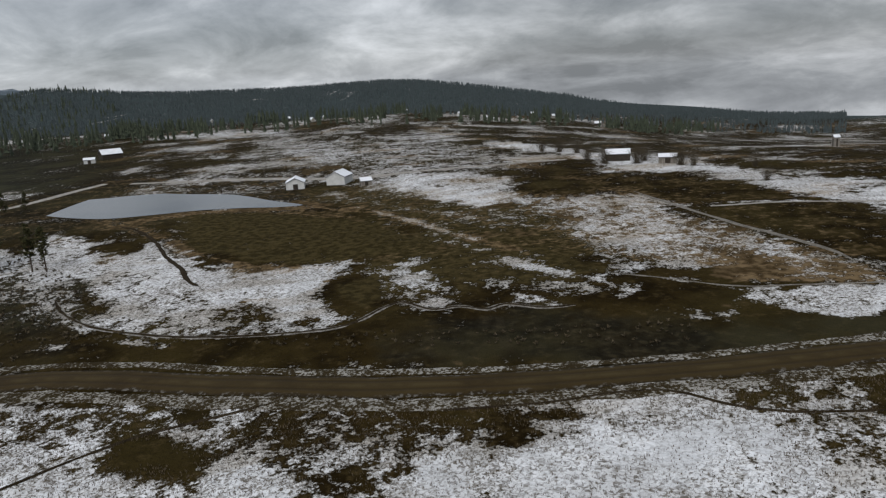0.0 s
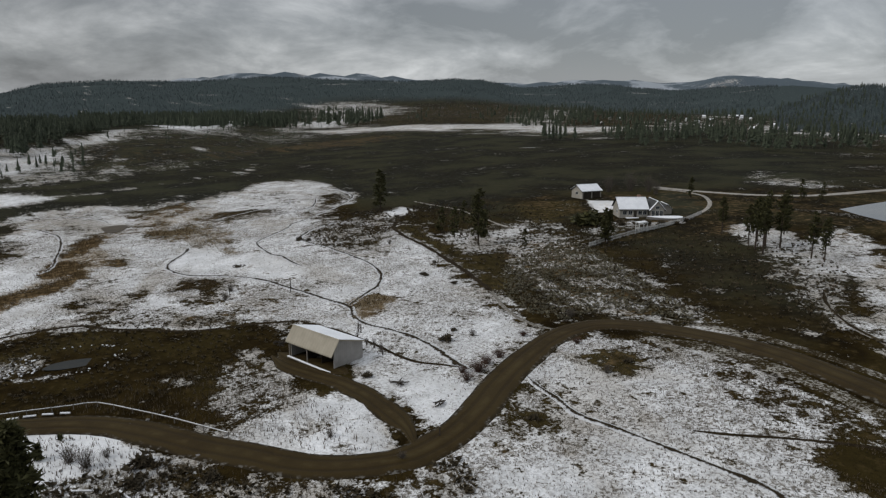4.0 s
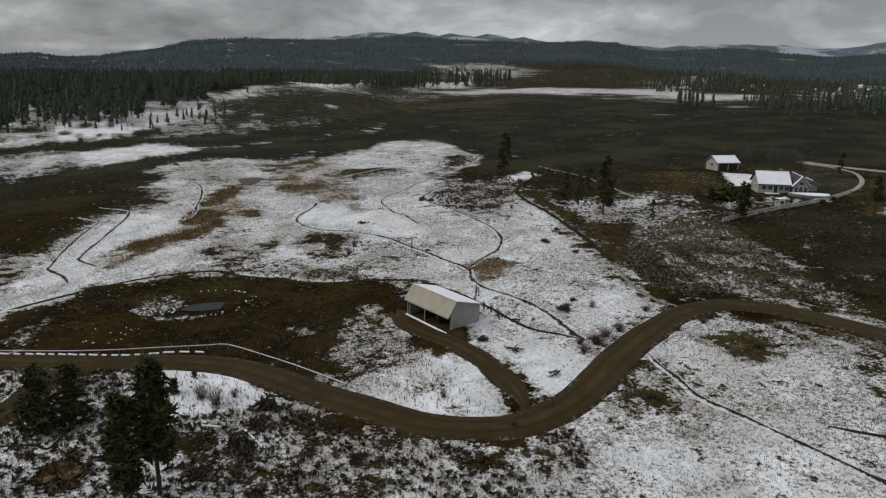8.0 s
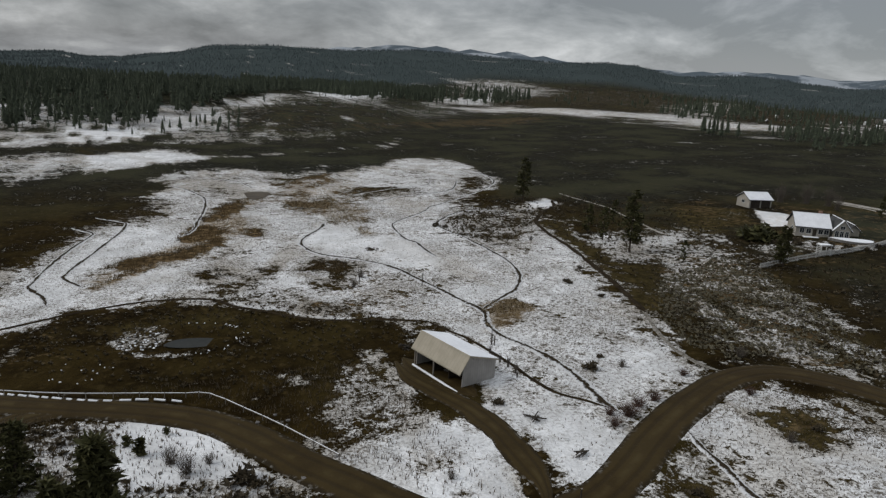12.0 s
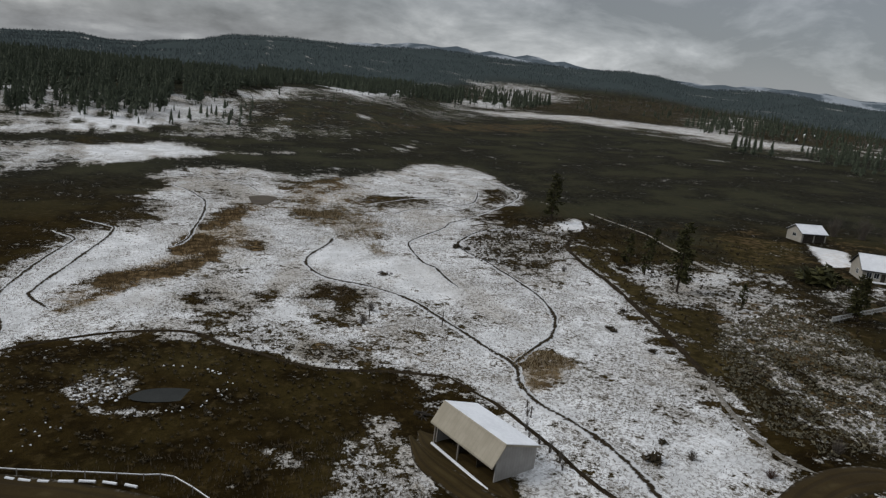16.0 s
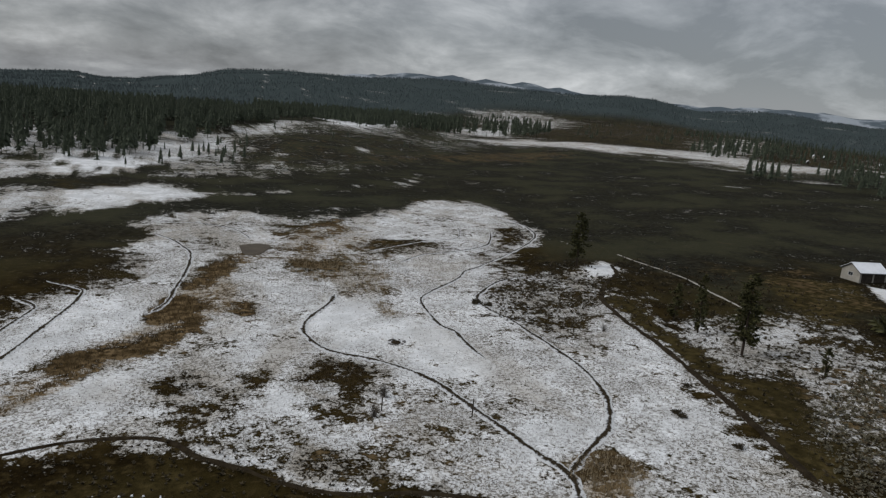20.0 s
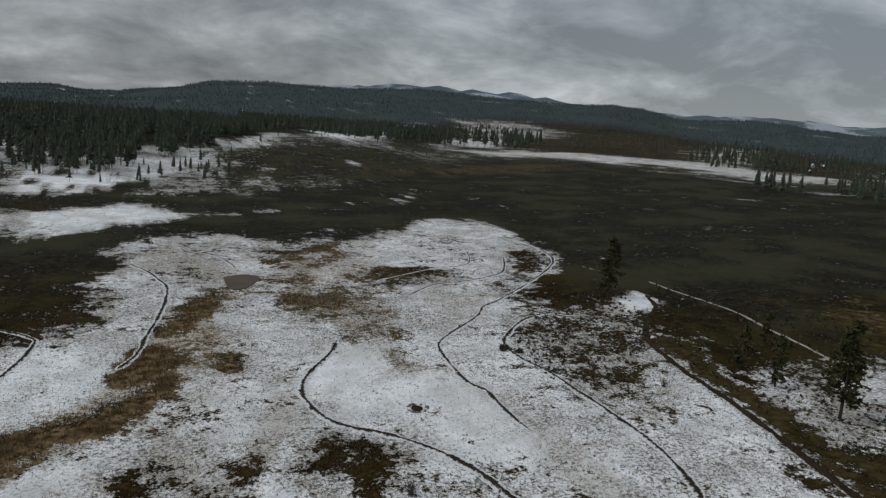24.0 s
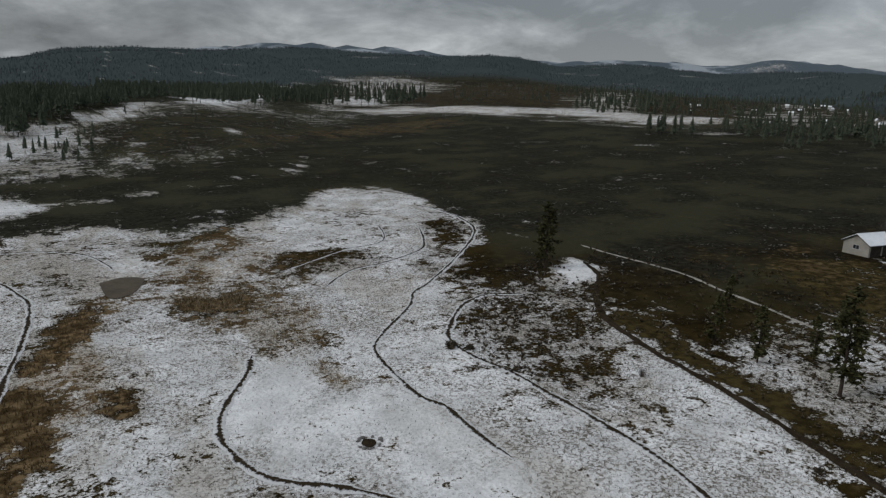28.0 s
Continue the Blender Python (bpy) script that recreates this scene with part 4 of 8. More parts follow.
cover("straw", 0.1, 2, (-56.4, 149), (-56.7, 159.3), (-63.9, 167.6), (-70.8, 179.8), (-62.1, 188.7), (-48.2, 187.7), (-33.8, 178.5), (-24.9, 169.8), (-14.3, 155.6), (-9.6, 146.7), (-17.6, 140.2), (-23.9, 136), (-34.8, 134.2), (-39.2, 134.5), (-46.3, 139.5))
cover("moss", 0.3, 2, (-56.4, 149), (-56.7, 159.3), (-63.9, 167.6), (-70.8, 179.8), (-62.1, 188.7), (-48.2, 187.7), (-33.8, 178.5), (-24.9, 169.8), (-14.3, 155.6), (-9.6, 146.7), (-17.6, 140.2), (-23.9, 136), (-34.8, 134.2), (-39.2, 134.5), (-46.3, 139.5))
cover("snow", 0.3, 2, (-102, 197), (-91.3, 194.1), (-72.7, 174.6), (-64.6, 165.4), (-57.4, 152.9), (-57.3, 144.4), (-66.5, 159.1), (-77.5, 170.8), (-88.2, 180))
cover("straw", 0.55, 2, (-102, 197), (-91.3, 194.1), (-72.7, 174.6), (-64.6, 165.4), (-57.4, 152.9), (-57.3, 144.4), (-66.5, 159.1), (-77.5, 170.8), (-88.2, 180))
cover("snow", 0.35, 2, (-81.7, 197), (-64.9, 197.5), (-48.1, 192.9), (-33.3, 182.5), (-25.6, 174.6), (-25.1, 170.9), (-39.3, 179.6), (-59.5, 190.5), (-74.1, 186.3))
cover("straw", 0.5, 2, (-81.7, 197), (-64.9, 197.5), (-48.1, 192.9), (-33.3, 182.5), (-25.6, 174.6), (-25.1, 170.9), (-39.3, 179.6), (-59.5, 190.5), (-74.1, 186.3))
cover("snow", -0.05, 2, (-24.2, 114.4), (-22.3, 121.9), (-16.8, 126.7), (-12.6, 113.2), (-12.7, 107.1), (-15, 102.6), (-19.7, 107.6))
cover("snow", 0.55, 2.5, (-22.9, 131.4), (-18, 128.7), (-9.1, 117.5), (-5.7, 113), (-3.9, 105.5), (-8.2, 106.2), (-12.3, 111.6), (-15.3, 122.1))
swath("snow", 0.8, 1.8, 1, (-25.8, 135.5), (-16.9, 134.5))
cover("snow", 0.8, 1, (-87.1, 109.2), (-85.2, 111.3), (-81.9, 108.1), (-83.4, 105.4))
swath("snow", 0.6, 1.6, 1, (-66, 113.2), (-61.8, 108.8), (-57.9, 104.8))
cover("snow", 0.55, 1.5, (-115, 145), (-108.6, 142.8), (-100.8, 131.2), (-107.3, 134.1))
swath("snow", 0.5, 1.4, 1, (-63.2, 100.1), (-60, 99.4))
swath("snow", 0.7, 1, 0.6, (-54.4, 101.8), (-47.5, 97.9), (-42.3, 96.6))
# fields and dark rises north of the pond
cover("snow", 0.85, 6, (64.9, 217.6), (75.6, 197.3), (78, 168.9), (82.8, 153.1), (88.1, 148.4), (95.1, 160.4), (91.4, 182.9), (87, 206.3), (79.8, 231.9), (67.8, 253.5), (46.8, 305), (21.9, 353), (20.7, 334), (36.6, 298.6), (53.5, 269.1), (63.5, 237.4))
cover("snow", 0.04, 4, (37.2, 244.8), (42.9, 225.5), (64, 209.2), (72.8, 179), (80, 159.7), (68.2, 161.2), (51.7, 164.9), (46.5, 174.4), (41.1, 180.3), (27.7, 184.7), (17.1, 194.4), (23.1, 220.2))
cover("moss", 0.35, 4, (37.2, 244.8), (42.9, 225.5), (64, 209.2), (72.8, 179), (80, 159.7), (68.2, 161.2), (51.7, 164.9), (46.5, 174.4), (41.1, 180.3), (27.7, 184.7), (17.1, 194.4), (23.1, 220.2))
cover("snow", 0.07, 4, (52.5, 159.5), (66.8, 157.9), (83.7, 154.9), (86.4, 145.3), (65.1, 108.3), (63.1, 119.3), (61.5, 132.6), (54.5, 141.9))
cover("moss", 0.4, 4, (52.5, 159.5), (66.8, 157.9), (83.7, 154.9), (86.4, 145.3), (65.1, 108.3), (63.1, 119.3), (61.5, 132.6), (54.5, 141.9))
cover("snow", 0.85, 3, (-18.7, 228.5), (-7.7, 216.6), (13.8, 191.6), (13.6, 180.5), (5.6, 175.8), (-10.6, 202.3))
cover("snow", 0.62, 4, (19.9, 169.3), (28.7, 159.3), (38.7, 149.9), (41, 134.1), (46.1, 124.8), (44.4, 115), (36.5, 113.6), (33, 124.3), (28.1, 133.6), (22.2, 150.3))
cover("snow", 0.35, 3, (43.3, 114.6), (52.9, 113.7), (61.5, 109.3), (58.7, 101.2), (49, 105), (40.7, 107.8))
cover("straw", 0.8, 3, (43.3, 114.6), (52.9, 113.7), (61.5, 109.3), (58.7, 101.2), (49, 105), (40.7, 107.8))
cover("snow", 0.98, 1.5, (40.9, 99.4), (47, 100.6), (54.9, 100.1), (57.3, 94.9), (54.1, 89.2), (48.8, 91.3), (42.5, 93.9), (40.4, 96.2))
swath("snow", 0.65, 3, 1.2, (-4, 144.9), (4.8, 135.5))
swath("snow", 0.65, 2.2, 1.2, (7.4, 127.6), (13.6, 119.8), (20.8, 112.7), (24.4, 104.7))
swath("snow", 0.85, 2, 1.2, (30.5, 111.5), (36.6, 105.8), (41.5, 100.9), (47.7, 102.1))
swath("snow", 0.6, 2, 1.2, (43.7, 179.4), (50.1, 163.9))
swath("snow", 0.6, 3, 1.2, (-22.5, 193.3), (-6.9, 175.1), (10.9, 156.5), (21.8, 147.8))
swath("snow", 0.7, 1.2, 1.2, (51.3, 163.6), (62.3, 162.3), (76.1, 159.4))
swath("snow", 0.7, 2, 1.2, (8.3, 106.3), (10.6, 103.3), (14.5, 101.4))
swath("snow", 0.6, 2, 1.2, (29.4, 96.2), (33, 91), (36.6, 94.6))
cover("snow", -0.05, 2.5, (5.3, 144.6), (15.7, 145.8), (21.7, 133.2), (22.9, 128.7), (13.7, 129.1), (6, 137.3))
cover("snow", -0.05, 3, (-9.9, 92), (6.1, 100.7), (14.2, 99.5), (28, 91.7), (34.1, 88.1), (53, 87.3), (49.2, 80.7), (36.9, 78.2), (17.6, 79.3), (-9.4, 85))
cover("heath", 0.5, 4, (-9.9, 92), (6.1, 100.7), (14.2, 99.5), (28, 91.7), (34.1, 88.1), (53, 87.3), (49.2, 80.7), (36.9, 78.2), (17.6, 79.3), (-9.4, 85))
# olive grass and pale streaks north-east of the pond
cover("moss", 0.9, 5, (-45.7, 228.6), (-20.9, 233.8), (4.5, 195.3), (20, 170), (34, 140), (20, 112), (-15.8, 115.9), (-19.1, 128), (-10.6, 157.5), (-26.2, 188.2), (-45.9, 206.6))
cover("straw", 0.35, 5, (-45.7, 228.6), (-20.9, 233.8), (4.5, 195.3), (20, 170), (24, 140), (3.7, 142.2), (-11.3, 167.1), (-26.2, 188.2), (-45.9, 206.6))
cover("moss", 0.95, 3, (-75.3, 187.3), (-70.6, 194), (-49.2, 190.1), (-29.1, 177), (-13, 163), (-8, 149), (-12.6, 134.4), (-27.6, 133.5), (-42.4, 137), (-57.4, 154.5), (-64, 164), (-71.2, 177))
cover("snow", -0.05, 3, (-74, 187), (-69, 192), (-49.2, 188.5), (-30, 175), (-16, 160), (-12, 148), (-14.5, 137), (-28, 135.5), (-42, 139), (-56, 155), (-64, 166))
cover("straw", 0.0, 3, (-74, 187), (-69, 192), (-49.2, 188.5), (-30, 175), (-16, 160), (-12, 148), (-14.5, 137), (-28, 135.5), (-42, 139), (-56, 155), (-64, 166))
cover("moss", 0.8, 2, (-21.5, 120.6), (-15.8, 122.6), (-9.6, 117.4), (-11.1, 111.6), (-15.1, 106), (-19.9, 109.8), (-22.8, 116))
swath("straw", 0.9, 3, 2, (-84.8, 188.6), (-77.3, 192.6), (-72, 197), (-60.3, 197.2), (-38, 194), (-24.1, 180.7))
cover("snow", 0.0, 1.2, (-76.8, 159), (-76.1, 162.4), (-71.6, 161), (-69.6, 156.9), (-71.5, 154.6))
swath("straw", 0.7, 1.2, 0.8, (-24.5, 130.5), (-23.8, 121.2), (-25.6, 115.8), (-29.8, 113.3), (-35.5, 114))
swath("straw", 0.8, 2.2, 1.5, (-45.9, 206.6), (-26.2, 188.2), (-11.3, 167.1), (-1.7, 150.7), (3.7, 142.2), (12, 131))
swath("snow", 0.6, 1.8, 1.2, (-26.2, 188.2), (-11.3, 167.1), (-1.7, 150.7), (3.7, 142.2))
swath("snow", 0.66, 1.6, 1, (-23, 134.2), (-13.9, 129.4), (-9.3, 128.7))
swath("straw", 0.8, 1.8, 1, (-65.7, 159.2), (-55.8, 148.1), (-44.7, 139), (-35.6, 131.8), (-24.8, 131.7))
# tongue of snow and thin streaks above the road
cover("snow", 0.84, 1.2, (27.6, 118.1), (33.6, 110.0), (39.3, 101.6), (41.1, 96.1), (44.4, 91.5), (51.3, 89.2), (55.5, 91.6), (59.1, 97.9), (51.1, 100.7), (45.6, 101.0), (40.3, 104.2), (34.1, 111.6))
swath("snow", 0.7, 1.2, 0.8, (10.8, 121.6), (20.7, 112.2), (23.7, 105.6))
swath("snow", 0.7, 0.9, 0.8, (15.2, 111.5), (19.8, 107.4), (23.1, 102.9))
swath("snow", 0.8, 1.2, 0.7, (8.0, 107.6), (11.6, 104.8), (13.2, 100.9))
swath("snow", 0.66, 0.7, 0.6, (25.0, 97.5), (30.4, 92.0), (34.2, 90.3), (37.0, 95.6), (39.5, 98.1))
# the great pasture, its whole sheet of snow
cover("snow", 0.86, 3, (-267.1, 121.4), (-322, 132.6), (-349, 132.9), (-358, 110.5), (-327, 95.6), (-309, 83.2), (-306, 73.3), (-298.9, 64.6), (-297.3, 57.6), (-301, 48.5), (-314, 40.7), (-324, 31.8), (-317, 11), (-296.3, 3.6), (-264.2, 0.6), (-243.8, 2.6), (-215.3, -2.7), (-215.4, -12.6), (-200, -15.9), (-185.5, -22.2), (-175.6, -25.7), (-176.1, -33.2), (-134.8, -27), (-142.8, -14.9), (-144.6, -0.6), (-142.2, 9.4), (-139.7, 12.6), (-134.6, 18), (-128.8, 22.9), (-125.2, 28.8), (-123.8, 35.2), (-121.1, 41.5), (-115.3, 43.2), (-110.9, 44.7), (-100.8, 45.3), (-90.9, 43.3), (-85.1, 45.6), (-79.8, 50.7), (-80.4, 54.3), (-84.7, 63), (-87.9, 72.1), (-96.7, 72), (-105.4, 74.9), (-114.6, 78.9), (-132.2, 84.8), (-163.3, 92.1), (-188.1, 97.4), (-204.4, 106.2), (-223, 112.5), (-212.1, 96.3))
for kind in ("straw", "heath", "moss"):
    cover(kind, 0.0, 3, (-267.1, 121.4), (-322, 132.6), (-349, 132.9), (-358, 110.5), (-327, 95.6), (-309, 83.2), (-306, 73.3), (-298.9, 64.6), (-297.3, 57.6), (-301, 48.5), (-314, 40.7), (-324, 31.8), (-317, 11), (-296.3, 3.6), (-264.2, 0.6), (-243.8, 2.6), (-215.3, -2.7), (-215.4, -12.6), (-200, -15.9), (-185.5, -22.2), (-175.6, -25.7), (-176.1, -33.2), (-134.8, -27), (-142.8, -14.9), (-144.6, -0.6), (-142.2, 9.4), (-139.7, 12.6), (-134.6, 18), (-128.8, 22.9), (-125.2, 28.8), (-123.8, 35.2), (-121.1, 41.5), (-115.3, 43.2), (-110.9, 44.7), (-100.8, 45.3), (-90.9, 43.3), (-85.1, 45.6), (-79.8, 50.7), (-80.4, 54.3), (-84.7, 63), (-87.9, 72.1), (-96.7, 72), (-105.4, 74.9), (-114.6, 78.9), (-132.2, 84.8), (-163.3, 92.1), (-188.1, 97.4), (-204.4, 106.2), (-223, 112.5), (-212.1, 96.3))
# thin snow, rough grass and reeds in the pasture
cover("snow", 0.66, 4, (-296.3, 3.6), (-313, 11), (-319, 31.5), (-308, 39.9), (-275.3, 33.1), (-264.5, 29.3), (-261.4, 20.5), (-272, 9.9), (-280.4, 4.8))
cover("snow", 0.5, 3, (-173.4, -32.8), (-175.6, -25.7), (-185.5, -22.2), (-192.5, -18), (-187.2, -18.9), (-169.2, -21.9), (-163, -23.3), (-160.2, -26.9), (-157.4, -30.4))
cover("snow", 0.95, 3, (-217.4, -6.7), (-216.8, -1.4), (-224.5, 9.5), (-216.9, 11.8), (-207.4, 4.3), (-200.7, -2.3), (-185.5, -7.8), (-173.4, -13.7), (-181.3, -15.2), (-195.1, -10.8))
cover("snow", 0.95, 3, (-252.8, 16.6), (-236.2, 15.1), (-217.1, 11.2), (-208.4, 5.6), (-203.3, 0), (-199, -6.3), (-191.7, -5.2), (-196.9, 0.6), (-202.9, 7.4), (-206, 12), (-221.5, 15.7), (-242.7, 20.6), (-255.1, 24.8))
cover("snow", 0.6, 3, (-252.9, 26.3), (-252.2, 33.5), (-233, 26), (-222.1, 22.6), (-207.5, 23.7), (-201.3, 24.3), (-196.8, 16.6), (-186.4, 14.2), (-176.5, 12.1), (-175, 1.3), (-170.2, -3.7), (-162.6, -7.7), (-159.6, -11.2), (-166.7, -12.5), (-170.2, -8.8), (-176.3, -5.1), (-187.1, -1.2), (-192.4, 4.8), (-216.6, 12.9), (-234.3, 18.3))
cover("straw", 0.6, 3, (-252.9, 26.3), (-252.2, 33.5), (-233, 26), (-222.1, 22.6), (-207.5, 23.7), (-201.3, 24.3), (-196.8, 16.6), (-186.4, 14.2), (-176.5, 12.1), (-175, 1.3), (-170.2, -3.7), (-162.6, -7.7), (-159.6, -11.2), (-166.7, -12.5), (-170.2, -8.8), (-176.3, -5.1), (-187.1, -1.2), (-192.4, 4.8), (-216.6, 12.9), (-234.3, 18.3))
swath("snow", 0.02, 4, 2, (-221, 14.8), (-231.1, 18.8), (-243.2, 22.8))
swath("straw", 0.8, 5, 2, (-221, 14.8), (-231.1, 18.8), (-243.2, 22.8))
swath("snow", 0.05, 5, 2, (-193.7, 13.9), (-184.2, 9.5), (-180.7, 5.2), (-178.9, 1.1), (-173.4, -2.5))
swath("straw", 0.7, 6, 2, (-193.7, 13.9), (-184.2, 9.5), (-180.7, 5.2), (-178.9, 1.1), (-173.4, -2.5))
cover("snow", 0.02, 1.5, (-201.6, 21.6), (-207.4, 24.3), (-201, 25.9), (-195.6, 23.7), (-195.2, 21.6))
cover("straw", 0.7, 1.5, (-201.6, 21.6), (-207.4, 24.3), (-201, 25.9), (-195.6, 23.7), (-195.2, 21.6))
swath("snow", 0.12, 2.2, 1, (-171.1, -2.3), (-165.3, -6), (-158.6, -11))
swath("straw", 0.8, 2.2, 1, (-171.1, -2.3), (-165.3, -6), (-158.6, -11))
cover("snow", -0.1, 1.2, (-205, 5.6), (-210.1, 7.9), (-211.4, 11.7), (-206.3, 14.3), (-197.4, 13.5), (-193.8, 10.5), (-193.6, 6.8), (-198.5, 5.1))
cover("straw", 0.95, 1.2, (-205, 5.6), (-210.1, 7.9), (-211.4, 11.7), (-206.3, 14.3), (-197.4, 13.5), (-193.8, 10.5), (-193.6, 6.8), (-198.5, 5.1))
cover("snow", 0.98, 3, (-151.6, -9.7), (-157.7, -10.8), (-159.6, -7.3), (-164.8, -3.8), (-171.4, 1.5), (-174.7, 8.7), (-170.8, 9.5), (-165, 4.9), (-158.9, 0.3), (-152.5, -3.7), (-149.9, -6.4))
cover("snow", 0.5, 4, (-160.6, 5.8), (-168.4, 7.9), (-170.3, 12), (-166.5, 17.6), (-166.5, 24.3), (-159.3, 25.9), (-154.6, 22.8), (-151.9, 18), (-147.2, 14.9), (-146.3, 12.1), (-148, 9.5), (-153.2, 7.4))
cover("snow", 0.3, 2, (-166.7, 7.6), (-169.3, 11.1), (-167.5, 13.5), (-161.2, 11.8), (-159.9, 8.8))
cover("snow", 0.3, 2, (-165.3, 17.5), (-166.1, 23.4), (-159.8, 24.3), (-158.8, 20.2))
cover("snow", 0.3, 2, (-151.7, 9.5), (-153.8, 12.4), (-148.7, 12.9), (-146.7, 10.8))
cover("snow", 0.62, 3, (-151.6, -3.6), (-150.1, 5.5), (-145.4, 12.1), (-147.2, 17.6), (-148.3, 23.5), (-142.7, 25.5), (-138.7, 20.2), (-137.4, 16.8), (-140.8, 12), (-143.8, 9.5), (-147.3, 3.1), (-148.4, -2.6))
cover("snow", 1.02, 3, (-168.9, 26.8), (-157.8, 23.2), (-150.3, 23), (-147.6, 26), (-153.8, 28.4), (-162.2, 28.4))
cover("snow", 0.52, 2, (-161.1, 27.8), (-167.6, 31.5), (-168.9, 34.5), (-167.1, 38.8), (-161.7, 42), (-157.3, 42.7), (-152.9, 40.4), (-150.6, 37.2), (-144.8, 34.1), (-144.2, 29.4), (-147.2, 27.4), (-154.2, 27.1))
cover("snow", 0.2, 1.6, (-166.9, 34.1), (-165.5, 37.5), (-160.4, 39.1), (-153.7, 36.8), (-150, 33.4), (-154.8, 32.4), (-160.5, 34.1))
cover("snow", 0.1, 1.5, (-161.2, 29.1), (-164.8, 32.3), (-160.8, 32.9), (-157.8, 30.6))
cover("snow", 0.15, 1.5, (-158.2, 39.4), (-159, 42.1), (-156.1, 41.7), (-155.3, 39.3))
cover("snow", 0.2, 2, (-147.7, 29.4), (-147.8, 32.5), (-144.9, 32.2), (-145, 29.6))
cover("snow", 0.99, 2, (-189, 33.9), (-201.2, 38), (-207.9, 43.2), (-203.5, 47.7), (-189.6, 50), (-179.1, 57.2), (-169.4, 58.5), (-154.8, 59.3), (-149.6, 53.2), (-154.1, 49.6), (-164.1, 45.5), (-170.2, 40.5), (-175.3, 36.8), (-181.4, 34.1))
cover("snow", 0.72, 6, (-138.4, 26.2), (-146.6, 33.8), (-152.9, 40.4), (-147.6, 45.8), (-130.4, 47.9), (-124.3, 49.4), (-123.2, 44.6), (-122.8, 36.8), (-127.6, 29.1), (-136, 28.4))
cover("straw", 0.25, 6, (-138.4, 26.2), (-146.6, 33.8), (-152.9, 40.4), (-147.6, 45.8), (-130.4, 47.9), (-124.3, 49.4), (-123.2, 44.6), (-122.8, 36.8), (-127.6, 29.1), (-136, 28.4))
cover("snow", 0.4, 2, (-134.2, 22.5), (-136.9, 25.9), (-135.8, 29.1), (-130.5, 30.1), (-128.8, 26.9), (-131.1, 23.6))
cover("straw", 0.5, 2, (-134.2, 22.5), (-136.9, 25.9), (-135.8, 29.1), (-130.5, 30.1), (-128.8, 26.9), (-131.1, 23.6))
cover("snow", 0.45, 2, (-135.3, 22.3), (-136.5, 27.8), (-133.6, 33.4), (-130.6, 33.1), (-129.6, 27.2), (-131.7, 22.6))
cover("straw", 0.4, 2, (-135.3, 22.3), (-136.5, 27.8), (-133.6, 33.4), (-130.6, 33.1), (-129.6, 27.2), (-131.7, 22.6))
# dry reeds along an old furrow and over the head of the pasture
swath("straw", 0.55, 2.4, 1.6, (-190, 50.4), (-198.4, 50.8), (-209, 53.8), (-222, 58))
swath("snow", 0.62, 1.6, 1.4, (-190, 50.4), (-198.4, 50.8), (-209, 53.8), (-222, 58))
cover("straw", 0.42, 9, (-292, 40), (-299, 64), (-266, 71), (-214, 57), (-206, 49), (-231, 42), (-245, 34))
cover("snow", 0.74, 8, (-280, 42), (-285, 62), (-262, 68), (-218, 57), (-212, 50), (-231, 44), (-245, 37))
# the tan mound and the dry grass at its foot
cover("snow", 0.62, 4, (-259.2, 39.7), (-289.2, 50.3), (-304, 64.5), (-272.7, 62.1), (-233.6, 58.1), (-233.1, 62.4), (-216.2, 57.6), (-205.1, 50.6), (-208.2, 46.4), (-218.4, 43.5), (-231.4, 37.8))
cover("straw", 0.42, 4, (-259.2, 39.7), (-289.2, 50.3), (-304, 64.5), (-272.7, 62.1), (-233.6, 58.1), (-233.1, 62.4), (-216.2, 57.6), (-205.1, 50.6), (-208.2, 46.4), (-218.4, 43.5), (-231.4, 37.8))
cover("snow", 0.25, 2.5, (-279.3, 46), (-299.4, 55.8), (-307, 65), (-287.9, 64.7), (-273.1, 57.8), (-269.9, 50.3), (-254.3, 47.5), (-251, 43.1), (-262.8, 42.6))
cover("straw", 0.55, 2.5, (-279.3, 46), (-299.4, 55.8), (-307, 65), (-287.9, 64.7), (-273.1, 57.8), (-269.9, 50.3), (-254.3, 47.5), (-251, 43.1), (-262.8, 42.6))
cover("snow", 0.2, 2, (-242.6, 39.5), (-239.8, 44.8), (-241.9, 51.9), (-231.8, 48.9), (-231.3, 43.2))
cover("straw", 0.75, 2, (-242.6, 39.5), (-239.8, 44.8), (-241.9, 51.9), (-231.8, 48.9), (-231.3, 43.2))
cover("snow", 0.85, 1.5, (-264.4, 49.3), (-269.2, 55.3), (-257, 54.4), (-249.6, 48.9))
cover("snow", 0.3, 3, (-262.9, 59.8), (-268.7, 70.8), (-259.6, 86.5), (-252.1, 83.7), (-252.7, 68))
cover("snow", 0.55, 4, (-308, 39.9), (-299.4, 48.3), (-291, 56.2), (-297.3, 64.2), (-299.9, 71.6), (-281.5, 60.3), (-266.2, 45.3), (-256.8, 38.5), (-268.2, 37.6))
cover("snow", 0.5, 3, (-251.6, 52.9), (-254.5, 61.8), (-256.5, 73.8), (-254.9, 82.1), (-248, 79.3), (-245.5, 64.4))
